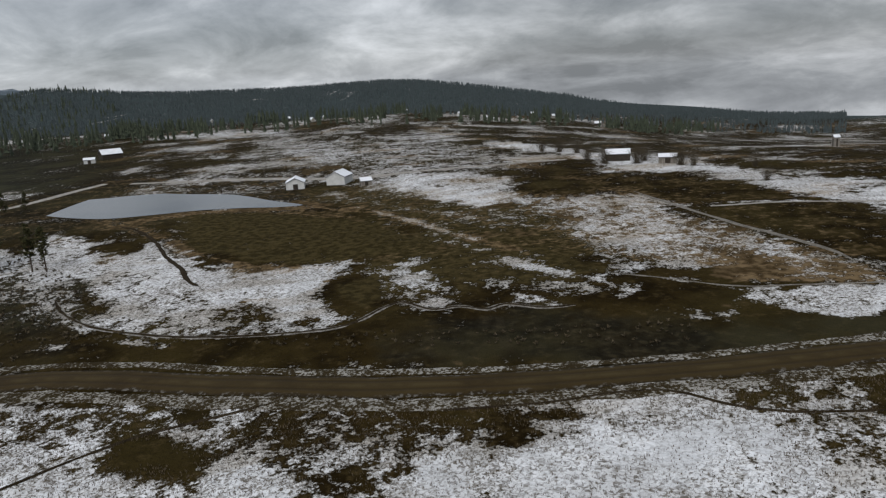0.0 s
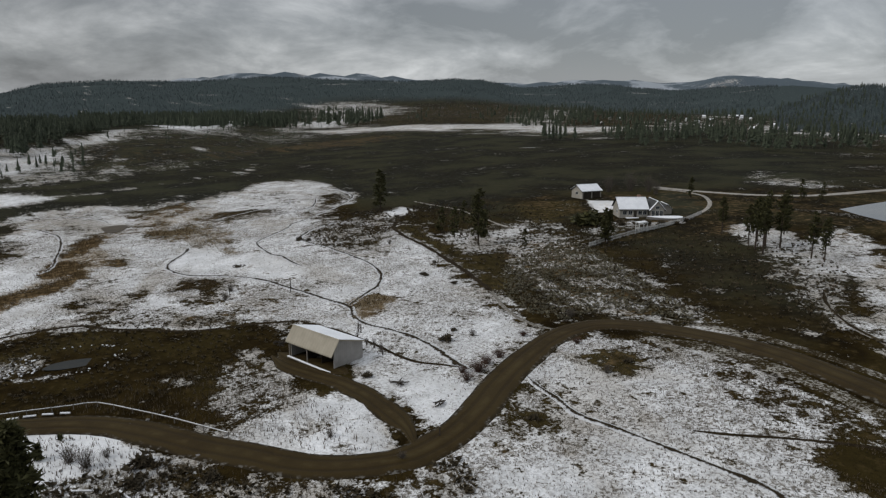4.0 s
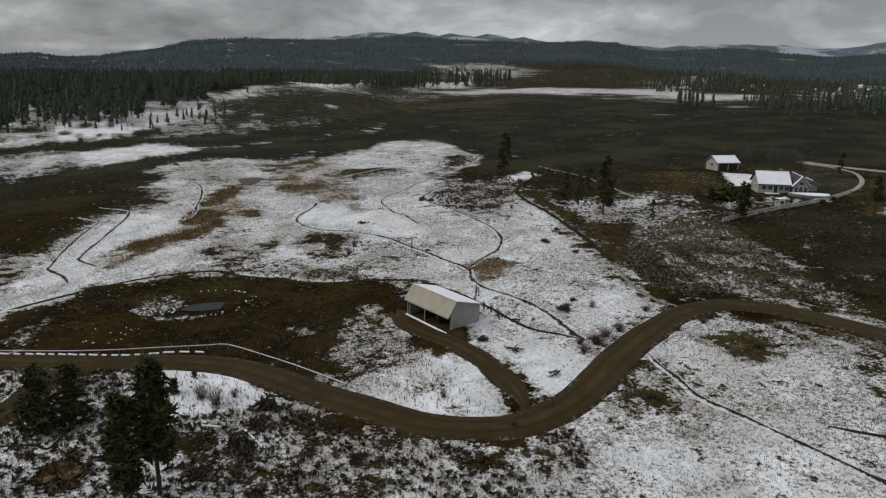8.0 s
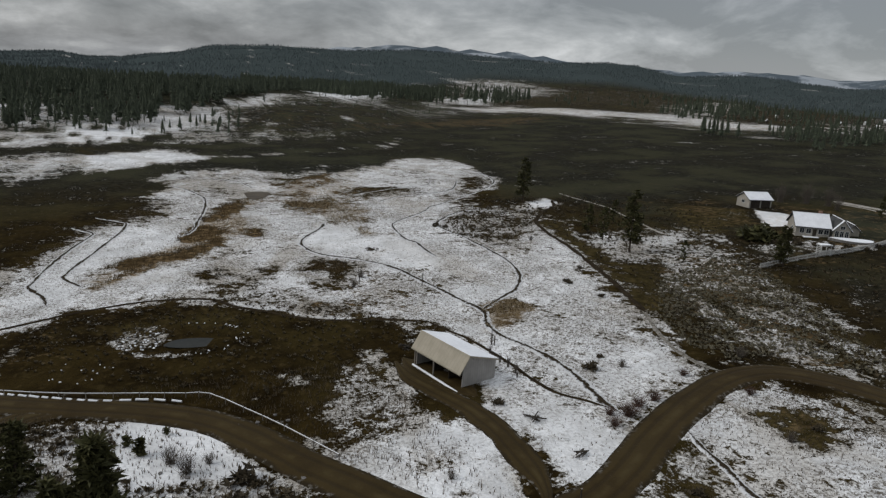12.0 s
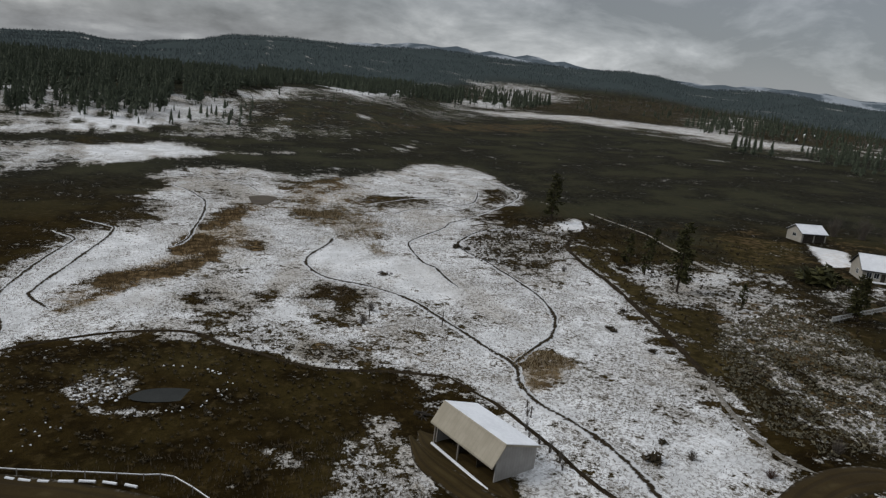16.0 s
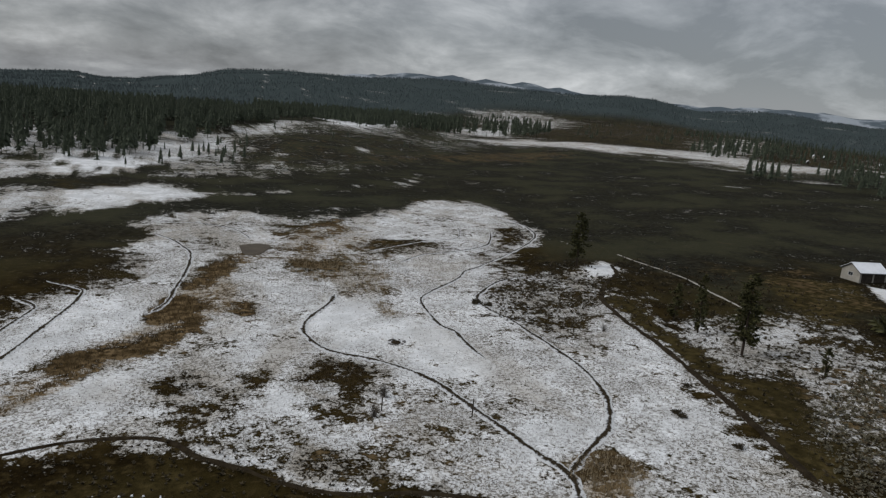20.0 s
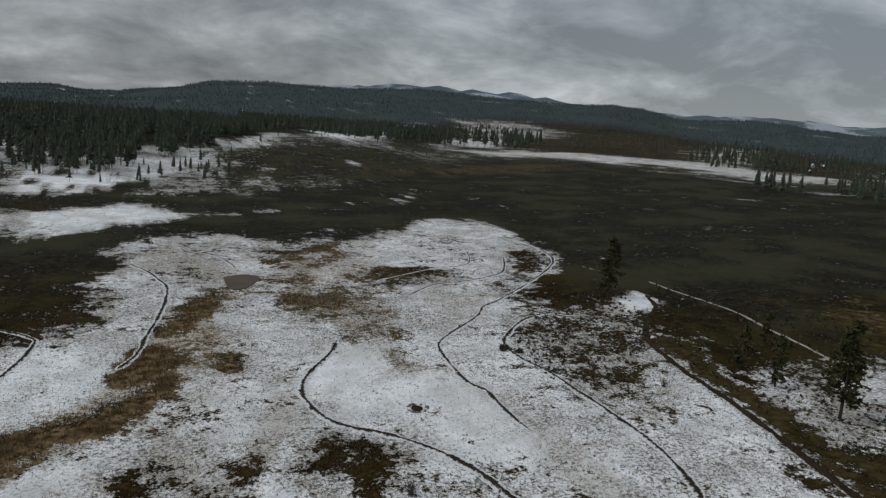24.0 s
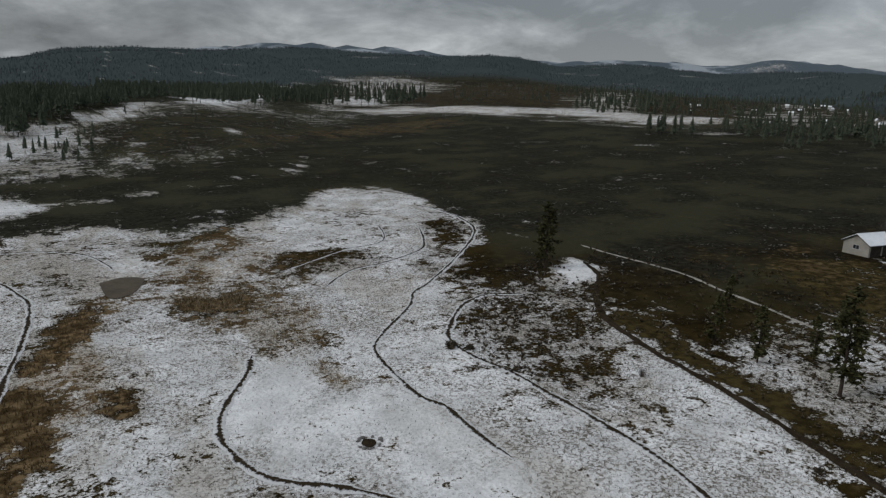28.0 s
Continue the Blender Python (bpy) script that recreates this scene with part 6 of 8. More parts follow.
def build_ground():
    xs, ys = spaced(-4000, -270, 62, 3200, 0.8), spaced(-3200, -40, 190, 4000, 0.8)
    X, Y = np.meshgrid(xs, ys)
    Z = land(X, Y)
    nx, ny = len(xs), len(ys)
    i = (np.arange(ny - 1)[:, None] * nx + np.arange(nx - 1)).ravel()
    me = smooth(mesh_of("ground", np.stack([X, Y, Z], -1).reshape(-1, 3), np.stack([i, i + 1, i + nx + 1, i + nx], -1)))
    ragged = waves(X, Y, 4.5, 10) * 0.35 + waves(X, Y, 9, 11) * 0.6 + waves(X, Y, 24, 12) * 0.8
    layers = {k: np.zeros(X.shape) for k in ("snow", "straw", "heath", "wood", "crag", "moss")}
    R = np.hypot(X, Y)
    layers["heath"] += np_smooth(R, 200, 330)
    fields = waves(X * 0.35 + Y * 0.2, Y, 60, 21) * 0.5 + waves(X, Y, 30, 22) * 0.4
    AZ = np.degrees(np.arctan2(-X, Y))
    layers["snow"] += np_smooth(R, 260, 420) * (1 - np_smooth(R, 900, 1400)) * np_smooth(fields, 0.3, 1.1) * 0.45
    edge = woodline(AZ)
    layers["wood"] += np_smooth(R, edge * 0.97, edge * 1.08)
    layers["snow"] *= 1 - layers["wood"]
    layers["snow"] += layers["wood"] * np_smooth(waves(X, Y, 42, 61) + waves(X, Y, 16, 62) * 0.6 + waves(X, Y, 260, 63) * 0.9, 0.9, 1.9) * 0.6
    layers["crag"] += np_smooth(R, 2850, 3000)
    # the rest of the moor keeps flecks of snow, more to the north
    flecks = waves(X, Y, 34, 51) * 0.55 + waves(X, Y, 15, 52) * 0.35 + waves(X, Y, 80, 53) * 0.3
    north = np_smooth(AZ, 34, 20) * np_smooth(AZ, -80, -50) * np_smooth(R, 105, 150) * (1 - layers["wood"])
    layers["snow"] = np.maximum(layers["snow"], np_smooth(flecks, -0.2, 1.1) * (0.1 + 0.6 * north))
    strips = waves(X * 0.4 + Y * 0.12, Y, 26, 57) * 0.6 + waves(X * 0.35 - Y * 0.1, Y, 60, 58) * 0.5
    open_north = north * np_smooth(R, np.interp(AZ, (-20, 5, 20), (125, 140, 230)), np.interp(AZ, (-20, 5, 20), (175, 200, 260))) * np_smooth(AZ, 30, 18)
    layers["snow"] = np.maximum(layers["snow"], (0.12 + np_smooth(strips, -0.5, 0.9) * 0.56) * open_north)
    start = np.interp(AZ, (20, 30, 44, 54, 66, 72), (560, 560, 680, 720, 900, 960))
    town = np_smooth(AZ, 18, 28) * np_smooth(AZ, 72, 66) * np_smooth(R, start, start * 1.08) * (1 - np_smooth(R, edge * 0.94, edge * 1.0))
    drifts = waves(X * 0.7, Y * 0.7, 55, 59) + 0.6 * waves(X, Y, 40, 60)
    layers["snow"] = np.maximum(layers["snow"], (0.1 + np_smooth(drifts, -0.2, 1.0) * 0.54 + 0.16 * np_smooth(AZ, 52, 44)) * town)
    layers["heath"] *= 1 - 0.5 * town
    layers["wood"] *= 1 - 0.8 * town
    layers["straw"] += north * np_smooth(waves(X, Y, 45, 54), 0.0, 0.9) * 0.65
    layers["heath"] *= 1 - 0.85 * north
    for kind, depth, soft, poly, width in COVER:
        soft *= 1.5 if kind == "snow" else 1.0
        lo, hi = poly.min(0) - soft * 3 - width, poly.max(0) + soft * 3 + width
        box = (X > lo[0]) & (X < hi[0]) & (Y > lo[1]) & (Y < hi[1])
        if not box.any():
            continue
        s = width / 2 - beside(X[box], Y[box], poly) if width else inside(X[box], Y[box], poly)
        s = s + ragged[box] * soft * 0.7
        w = np_smooth(s, -soft, soft)
        a = layers[kind]
        a[box] = a[box] * (1 - w) + depth * w
    for k, a in layers.items():
        at = me.attributes.new(k, "FLOAT", "POINT")
        at.data.foreach_set("value", a.astype(np.float32).ravel())
    LAID.update(xs=xs, ys=ys, **layers)
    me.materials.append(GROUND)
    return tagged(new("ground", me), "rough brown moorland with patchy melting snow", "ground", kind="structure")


def spline(pts, step):
    """A smooth curve through the given plan points, as evenly spaced places."""
    p = np.array([pts[0], *pts, pts[-1]], float)
    out = []
    for k in range(1, len(p) - 2):
        a, b, c, d = p[k - 1 : k + 3]
        n = max(2, int(np.hypot(*(c - b)) / step))
        for t in np.arange(n) / n:
            out.append(0.5 * (2 * b + (c - a) * t + (2 * a - 5 * b + 4 * c - d) * t * t + (3 * b - a - 3 * c + d) * t**3))
    return np.array(out + [p[-2]])


def ribbon(name, pts, width, mat, label, category, lift=0.05, step=1.0, wobble=0.1, crown=0.0, cols=5, seed=0, taper=0.0, sink=0.0):
    c = spline(pts, step)
    t = np.gradient(c, axis=0)
    t /= np.linalg.norm(t, axis=1)[:, None] + 1e-9
    side = np.stack([-t[:, 1], t[:, 0]], 1)
    u = np.linspace(-1, 1, cols)
    rng = np.random.RandomState(seed + 1)
    n = len(c)
    jag = np.convolve(rng.uniform(-1, 1, n + 4), np.ones(5) / 5, "valid")[:n] * wobble
    jag2 = np.convolve(rng.uniform(-1, 1, n + 4), np.ones(5) / 5, "valid")[:n] * wobble
    half = width / 2 * np.where(u[None] > 0, 1 + jag[:, None], 1 + jag2[:, None])
    if taper:
        run = np.arange(n) * step
        half = half * (0.12 + 0.88 * np_smooth(np.minimum(run, run[::-1]), 0, taper))[:, None]
    dip = np.convolve(rng.uniform(-1, 1, n + 6), np.ones(7) / 7, "valid")[:n, None] * sink
    q = c[:, None] + side[:, None] * (u[None] * half)[..., None]
    z = land(q[..., 0], q[..., 1]) + lift - dip + crown * (1 - u[None] ** 2) - np.where(np.abs(u)[None] > 0.99, lift * 0.9, 0)
    v = np.concatenate([q, z[..., None]], -1).reshape(-1, 3)
    i = (np.arange(n - 1)[:, None] * cols + np.arange(cols - 1)).ravel()
    me = smooth(mesh_of(name, v, np.stack([i, i + 1, i + cols + 1, i + cols], -1)[:, ::-1]))
    at = me.attributes.new("across", "FLOAT", "POINT")
    at.data.foreach_set("value", np.tile(u, n).astype(np.float32))
    me.materials.append(mat)
    return tagged(new(name, me), label, category, kind="structure")


build_ground()
ribbon("gravel_road", [(-150, -75), (-125, -46), (-113, -25), (-107.6, -16.3), (-101.4, -3), (-96.5, 4.4), (-90.2, 9.4), (-82.5, 13.6), (-76, 17.8), (-70, 21.5), (-66, 26), (-64, 31.5), (-65.5, 38), (-69.5, 45), (-75, 52.5), (-80, 61), (-84, 70), (-84, 78), (-77.5, 84), (-68, 87.5), (-57, 88), (-47, 86.5), (-38, 84), (-22, 80.2), (-8, 77.9), (8, 76.4), (24, 76.7), (40, 77.3), (90, 80.5), (160, 95)], 5.3, ROAD, "wet brown gravel road with wheel ruts", "road", 0.1, 1.2, 0.1, 0.12, 9)
ribbon("side_road", [(-105, -10), (-103, -16), (-97, -19), (-91, -22), (-80, -32), (-66, -48), (-48, -70), (-20, -95)], 4.6, ROAD, "brown gravel side road", "road", 0.07, 1.0, 0.12, 0.05, 7, 2)
ribbon("barn_drive", [(-65.5, 33.5), (-70, 35), (-76, 35.6), (-86, 35.3), (-94, 33.2), (-100, 31.4), (-106, 31.2)], 3.6, ROAD, "brown gravel drive up to the barn", "road", 0.08, 1.0, 0.3, 0.04, 7, 3, 8.0)
ribbon("barn_yard", [(-107, 32.6), (-103, 33.4), (-98, 35.2), (-91, 37.2)], 4.6, ROAD, "bare brown earth in front of the barn", "yard", 0.06, 1.0, 0.25, 0.0, 7, 4, 4.0)
ribbon("house_drive", [(-136.6, 152), (-138, 160), (-140, 169), (-143.5, 178.5), (-149, 188), (-156, 196.5), (-165, 204), (-176, 207.5), (-187, 206)], 1.3, PATH_PALE, "pale kerbed path round the house's lawn", "path", 0.1, 1.5, 0.12, 0.0, 5, 5)
ribbon("house_lane", [(-190, 209), (-172, 212), (-158, 214.5), (-149, 218.5), (-141, 227), (-137, 240), (-134, 256), (-130, 270)], 3.6, PATH_PALE, "pale straight lane past the pond", "road", 0.1, 2.0, 0.1, 0.05, 5, 6)


def footpath(k, width, mat, *pts):
    pale = mat in (PATH_PALE, PATH_SNOWY, PATH_DULL)
    return ribbon("footpath", pts, width, mat, "pale snow-filled path over the moor" if pale else "narrow dark trodden path through snow", "path", 0.06 if pale else 0.16, 0.5, 0.75, 0.0, 4, 40 + k, 3.0, 0.05)


footpath(1, 1.5, PATH_WORN, (-208, 43), (-201, 40), (-194, 35.6), (-187, 32.7), (-181, 32.2), (-174, 33.4), (-170, 36), (-166.5, 40), (-161, 44), (-153, 47.4), (-147, 48.4), (-138, 49.6), (-131, 50.7), (-123.3, 52.2), (-116, 50), (-110, 50), (-104.5, 51.2), (-97, 52.3), (-90, 52), (-84, 51.2), (-80.5, 51.4))
footpath(2, 1.3, PATH_WORN, (-123.3, 52.2), (-127.5, 57.2), (-132.3, 63), (-137.5, 66.6), (-142.5, 69), (-152, 71.4), (-161, 71.9), (-172, 72), (-182, 72), (-189.5, 70.8), (-196.5, 71.4), (-201.3, 74), (-209.5, 81), (-213, 86.5), (-213.5, 91), (-210, 95.5))
footpath(3, 1.2, PATH_WORN, (-161.5, 58.2), (-168.4, 58.2), (-176.7, 58.6), (-182, 57.4), (-194.8, 58.6), (-201.5, 60.6), (-207.7, 66), (-216, 74.4), (-222.8, 79), (-227.2, 85), (-241.5, 100), (-265, 120), (-292, 126.2), (-303.5, 124))
footpath(4, 1.0, PATH_WORN, (-236, 66), (-245, 75.2), (-247.4, 85), (-252.9, 96.6), (-260.8, 102.3), (-274.3, 108.3))
footpath(5, 0.9, PATH_WORN, (-252, 62), (-261.4, 78.6), (-263.2, 83), (-264.2, 90.8), (-270.3, 95.9), (-284.8, 101.2))
footpath(6, 1.1, PATH_SOIL, (-222.1, 120.8), (-212, 116), (-202.5, 107), (-190.8, 98.6), (-176, 94.2), (-163, 91.8), (-150, 88.8), (-134, 84.5), (-119, 80.2), (-112.5, 78))
footpath(24, 0.9, PATH_SNOWY, (-112.5, 78), (-105.8, 74.8), (-97.2, 71.8), (-90, 70.9), (-86.5, 72))
footpath(7, 0.75, PATH_PALE, (-234, 130.4), (-218.3, 130), (-203, 130.2), (-190, 126.6), (-180, 124.8), (-168, 122.2), (-159.5, 123))
footpath(8, 1.3, PATH_WORN, (-200.9, 6), (-208, 9), (-218.5, 10.6), (-232, 12.8), (-252, 14.7), (-261, 13.6), (-274, 9.8), (-283.5, 5.6))
footpath(9, 1.3, PATH_WORN, (-159.5, -13), (-167, -16.8), (-171, -16.6), (-187.5, -13), (-204, -9.3), (-218, -7.2), (-223.6, -9.8), (-228.5, -15.2))
footpath(10, 1.4, PATH_WORN, (-149.5, -17.9), (-154.5, -19), (-162, -22.2), (-166, -22), (-185, -19.5), (-203.5, -15.4), (-210, -14.8), (-216.9, -20))
footpath(23, 0.9, PATH_WORN, (-303.2, 5.4), (-300.6, 18.1), (-290.6, 27.6), (-278.9, 30.7), (-272.6, 31.5))
footpath(11, 0.9, PATH_SOIL, (-137, -26), (-144, -13), (-147, -3.7), (-147, 3.5), (-144.8, 9), (-139.7, 12.3), (-135.4, 16.8), (-130, 21.4), (-126.6, 26.5), (-124.2, 35.3), (-121.1, 41.5))
footpath(22, 0.6, PATH_SOIL, (-121.1, 41.5), (-115.3, 43.2), (-110.9, 44.6), (-101.4, 45.8), (-93.7, 46.2), (-88.2, 47.2), (-85, 49.4), (-82, 51))
footpath(12, 1.1, PATH_WORN, (-74, 56), (-70, 55), (-66, 54.4), (-60.7, 53.2), (-55.5, 53.9), (-49, 54.6), (-43, 55.4), (-38, 55.7), (-34.4, 55), (-30.8, 53), (-24, 48))
footpath(17, 0.35, PATH_SOIL, (-84, -20), (-82.9, -16.7), (-81.3, -15.2), (-83.6, -14), (-88, -12))
footpath(13, 0.5, PATH_SOIL, (-49.5, 60), (-46, 62.8), (-42, 66.4), (-37, 70.2), (-32.5, 72.4), (-27.9, 74.2), (-23.1, 75.9))
footpath(14, 0.95, PATH_SOIL, (-86, 182), (-78.3, 175), (-69, 161.5), (-61.6, 147.5), (-55, 137.5), (-50.5, 128.5), (-47, 124))
footpath(30, 1.05, PATH_SNOWY, (-72, 122), (-66.8, 114.6), (-59.6, 107.8), (-49.5, 102.3), (-38.5, 98.5), (-25.5, 97.5), (-17.4, 98.9), (-12.5, 105), (-9.7, 107), (-5.2, 103), (-1.2, 103.8), (3, 102), (6, 103.5), (11, 101), (16, 101))
footpath(15, 0.6, PATH_SOIL, (-72, 122), (-66.8, 114.6), (-59.6, 107.8), (-49.5, 102.3), (-38.5, 98.5), (-25.5, 97.5), (-17.4, 98.9), (-12.5, 105), (-9.7, 107), (-5.2, 103), (-1.2, 103.8), (3, 102), (6, 103.5), (11, 101), (16, 101))
footpath(16, 0.6, PATH_DULL, (24, 114), (31, 110), (40, 104), (48, 102.5), (62, 101), (90, 101))
ribbon("farm_track", [(-118, 266), (-90, 262), (-62, 256), (-46, 250), (-30, 246), (-10, 250), (40, 262)], 4.0, PATH_PALE, "pale farm track behind the pond", "road", 0.1, 2.0, 0.2, 0.0, 5, 8)
ribbon("field_lane", [(56, 160), (76, 158), (96, 152), (130, 140)], 1.2, PATH_PALE, "thin pale lane across a dark field", "road", 0.1, 2.0, 0.2, 0.0, 5, 10)
ribbon("field_lane", [(45, 184), (49, 165), (54.2, 142.5), (58.0, 132.1), (62.0, 118.5), (62.0, 110.6)], 1.2, PATH_DULL, "thin grey track curving over the northern fields", "road", 0.1, 1.5, 0.5, 0.0, 5, 11, 10.0, 0.08)
footpath(18, 0.4, PATH_SOIL, (-3.4, 71.3), (7.1, 71.1), (16.4, 72.2), (21.7, 71.4), (26.5, 67.7), (32.1, 65.4), (39.9, 64.5))
ribbon("road_verge", [(-80, 89), (-69, 92), (-56.5, 92.4), (-46, 90.8), (-37, 88.3), (-21, 84), (-7.5, 81.7), (8, 80.2), (24, 80.5), (40, 81.1), (90, 84.3)], 1.7, VERGE, "coarse grass verge speckled with old snow", "verge", 0.07, 0.8, 0.6, 0.0, 5, 61, 8.0)
ribbon("road_verge", [(-76, 79.5), (-66.5, 83.1), (-57.3, 83.4), (-48, 82), (-39, 79.5), (-23, 75.9), (-8.5, 73.5), (8, 72.2), (24, 72.5), (40, 73.1), (90, 76.3)], 2.8, VERGE, "coarse grass verge speckled with old snow", "verge", 0.07, 0.8, 0.6, 0.0, 5, 62, 8.0)


def part(name, me, mat, parent, label=""):
    """Links one mesh under its thing."""
    if isinstance(me, bmesh.types.BMesh):
        data = bpy.data.meshes.new(name)
        me.to_mesh(data)
        me.free()
        me = data
    if mat:
        me.materials.append(mat)
    ob = new(name, me)
    ob.parent = parent
    if label:
        ob["label"] = label
    return ob


def thing(name, m, label, category, group=""):
    ob = new(name)
    ob.matrix_world = m
    ob.empty_display_size = 0.2
    return tagged(ob, label, category, group)


def block(bm, x0, x1, y0, y1, z0, z1):
    """Adds an upright box to a bmesh."""
    v = [bm.verts.new(p) for p in ((x0, y0, z0), (x1, y0, z0), (x1, y1, z0), (x0, y1, z0), (x0, y0, z1), (x1, y0, z1), (x1, y1, z1), (x0, y1, z1))]
    for f in ((3, 2, 1, 0), (4, 5, 6, 7), (0, 1, 5, 4), (1, 2, 6, 5), (2, 3, 7, 6), (3, 0, 4, 7)):
        bm.faces.new([v[i] for i in f])
    return bm


def boxed(*sizes):
    bm = bmesh.new()
    for s in sizes:
        block(bm, *s)
    return bm


def prism(profile, x0, x1):
    """A closed outline in the y-z plane drawn out along x."""
    bm = bmesh.new()
    a = [bm.verts.new((x0, y, z)) for y, z in profile]
    b = [bm.verts.new((x1, y, z)) for y, z in profile]
    bm.faces.new(a[::-1])
    bm.faces.new(b)
    n = len(profile)
    for i in range(n):
        j = (i + 1) % n
        bm.faces.new((a[i], a[j], b[j], b[i]))
    bmesh.ops.recalc_face_normals(bm, faces=bm.faces)
    return bm


def slab(y0, z0, y1, z1, thick, x0, x1):
    """A sloping roof plane from one edge to the other."""
    return prism([(y0, z0), (y1, z1), (y1, z1 + thick), (y0, z0 + thick)], x0, x1)


# ---- water ----
def pool(name, label, pts, z, step=2.0, mat=WATER):
    c = spline([*pts, pts[0]], step)[:-1]
    bm = bmesh.new()
    bm.faces.new([bm.verts.new((x, y, z)) for x, y in c])
    bmesh.ops.recalc_face_normals(bm, faces=bm.faces)
    if bm.faces[:][0].normal.z < 0:
        bmesh.ops.reverse_faces(bm, faces=bm.faces)
    me = bpy.data.meshes.new(name)
    bm.to_mesh(me)
    bm.free()
    me.materials.append(mat)
    return tagged(new(name, me), label, "water", kind="structure")


pool("pond_water", "still grey pond reflecting the clouds", [(-118, 206), (-119.5, 230), (-118.5, 250), (-108, 247), (-89, 236.5), (-70, 228), (-54, 211), (-44, 201.5), (-43, 198.5), (-50, 198), (-60, 200), (-72, 200), (-84, 196.5), (-95, 194.5), (-107, 199)], POND_AT[2] + 0.1)
pool("round_pool", "small dark round pool in the grass", [(-122.6, 0.6), (-124.2, 2.2), (-124.6, 5), (-123.8, 8), (-122, 8.4), (-120.9, 6.6), (-120.8, 3.6), (-121.6, 1.2)], on(-122.7, 4.4)[2] + 0.1, 0.4, MURKY)
pool("mud_pool", "small grey-brown muddy pool in the snow", [(-262.5, 27.5), (-265, 32), (-263, 36), (-257, 34.6), (-252, 32), (-251.5, 28)], on(-258, 31)[2] + 0.22, 1.0, WET_MUD)


# ---- barn ----
TAN_ROOF = ribbed("tan_metal_roofing", (0.285, 0.255, 0.195), (0.335, 0.3, 0.235), 0.6, 0, 0.1, 0.6)
PALE_WALL = ribbed("grey_beige_metal_siding", (0.3, 0.285, 0.265), (0.36, 0.345, 0.325), 0.4, 1, 0.1, 0.6)
DARK_WOOD = simple("dark_weathered_wood", (0.02, 0.016, 0.012), (0.06, 0.048, 0.035), 2.0)
GREY_WOOD = simple("weathered_grey_wood", (0.12, 0.105, 0.09), (0.28, 0.255, 0.22), 3.0, stretch=(1, 1, 0.3))
GREY_PAINT = simple("flaking_grey_white_paint", (0.3, 0.3, 0.29), (0.48, 0.48, 0.46), 2.0)
WHITE_PAINT = simple("worn_white_paint", (0.5, 0.5, 0.48), (0.7, 0.7, 0.68), 2.0)
BEIGE_SIDING = ribbed("beige_lap_siding", (0.3, 0.28, 0.24), (0.37, 0.345, 0.3), 0.22, 2, 0.0, 0.8)
GLASS = simple("dark_window_glass", (0.015, 0.018, 0.02), (0.04, 0.045, 0.05), 1.0, 0.08, bump=0.0)
BRICK = simple("chimney_brick", (0.16, 0.09, 0.06), (0.26, 0.16, 0.12), 4.0)
GREEN_ROOF = simple("dark_shingles", (0.03, 0.03, 0.03), (0.07, 0.07, 0.068), 2.0)


def plan(x, y, deg, up=0.0):
    return pose(x, y, float(land(x, y)) + up, 0, 0, deg)


def build_barn():
    b = thing("open_barn", plan(-103.98, 33.57, 16.5, -0.05), "tan metal open-fronted barn with a snowy rear roof", "barn")
    L, D, E, T, yr, F, ov = 10.2, 5.6, 3.55, 4.85, 0.8, 2.6, -0.75
    front_top = F + (T - F) * (0 - ov) / (yr - ov)
    side = [(0, 0), (D, 0), (D, E), (yr, T - 0.08), (0, front_top - 0.08)]
    part("side_wall", prism(side, L - 0.12, L), PALE_WALL, b, "pale ribbed metal gable wall")
    part("side_wall", prism(side, 0, 0.12), PALE_WALL, b)
    part("back_wall", boxed((0.12, L - 0.12, D - 0.12, D, 0, E)), PALE_WALL, b)
    part("front_roof", slab(ov, F, yr, T, 0.07, -0.3, L + 0.3), TAN_ROOF, b, "tan ribbed metal roof slope")
    part("rear_roof", slab(yr, T, D + 0.25, E - 0.02, 0.07, -0.3, L + 0.3), TAN_ROOF, b)
    part("roof_snow", slab(yr + 0.05, T + 0.065, D + 0.2, E + 0.06, 0.06, -0.25, L + 0.25), SNOW, b, "thin even snow on the rear slope")
    part("ridge_cap", prism([(yr - 0.16, T), (yr + 0.14, T), (yr, T + 0.12)], -0.32, L + 0.32), TAN_ROOF, b)
    part("front_fascia", boxed((-0.3, L + 0.3, ov - 0.03, ov, F - 0.1, F + 0.07)), TAN_ROOF, b)
    for x in (-0.33, L + 0.3):
        part("barge_board", prism([(ov, F - 0.12), (yr, T - 0.12), (D + 0.25, E - 0.14), (D + 0.25, E + 0.02), (yr, T + 0.04), (ov, F + 0.04)], x, x + 0.03), TAN_ROOF, b)
    for x in (0.1, 4.4):
        part("post", boxed((x, x + 0.15, ov + 0.3, ov + 0.45, -0.1, F + 0.12)), GREY_WOOD, b, "grey timber post")
    part("header_beam", boxed((0, L, ov + 0.3, ov + 0.45, F + 0.05, F + 0.18)), DARK_WOOD, b)
    for x in (3.4, 6.8):
        part("partition", prism([(0.4, 0), (D - 0.12, 0), (D - 0.12, E - 0.25), (yr, T - 0.6), (0.4, 3.2)], x, x + 0.06), DARK_WOOD, b)
    for k in range(6):
        x = 0.5 + k * 1.85
        part("rafter", slab(yr, T - 0.2, D - 0.1, E - 0.2, 0.14, x, x + 0.06), DARK_WOOD, b)
    return b


build_barn()


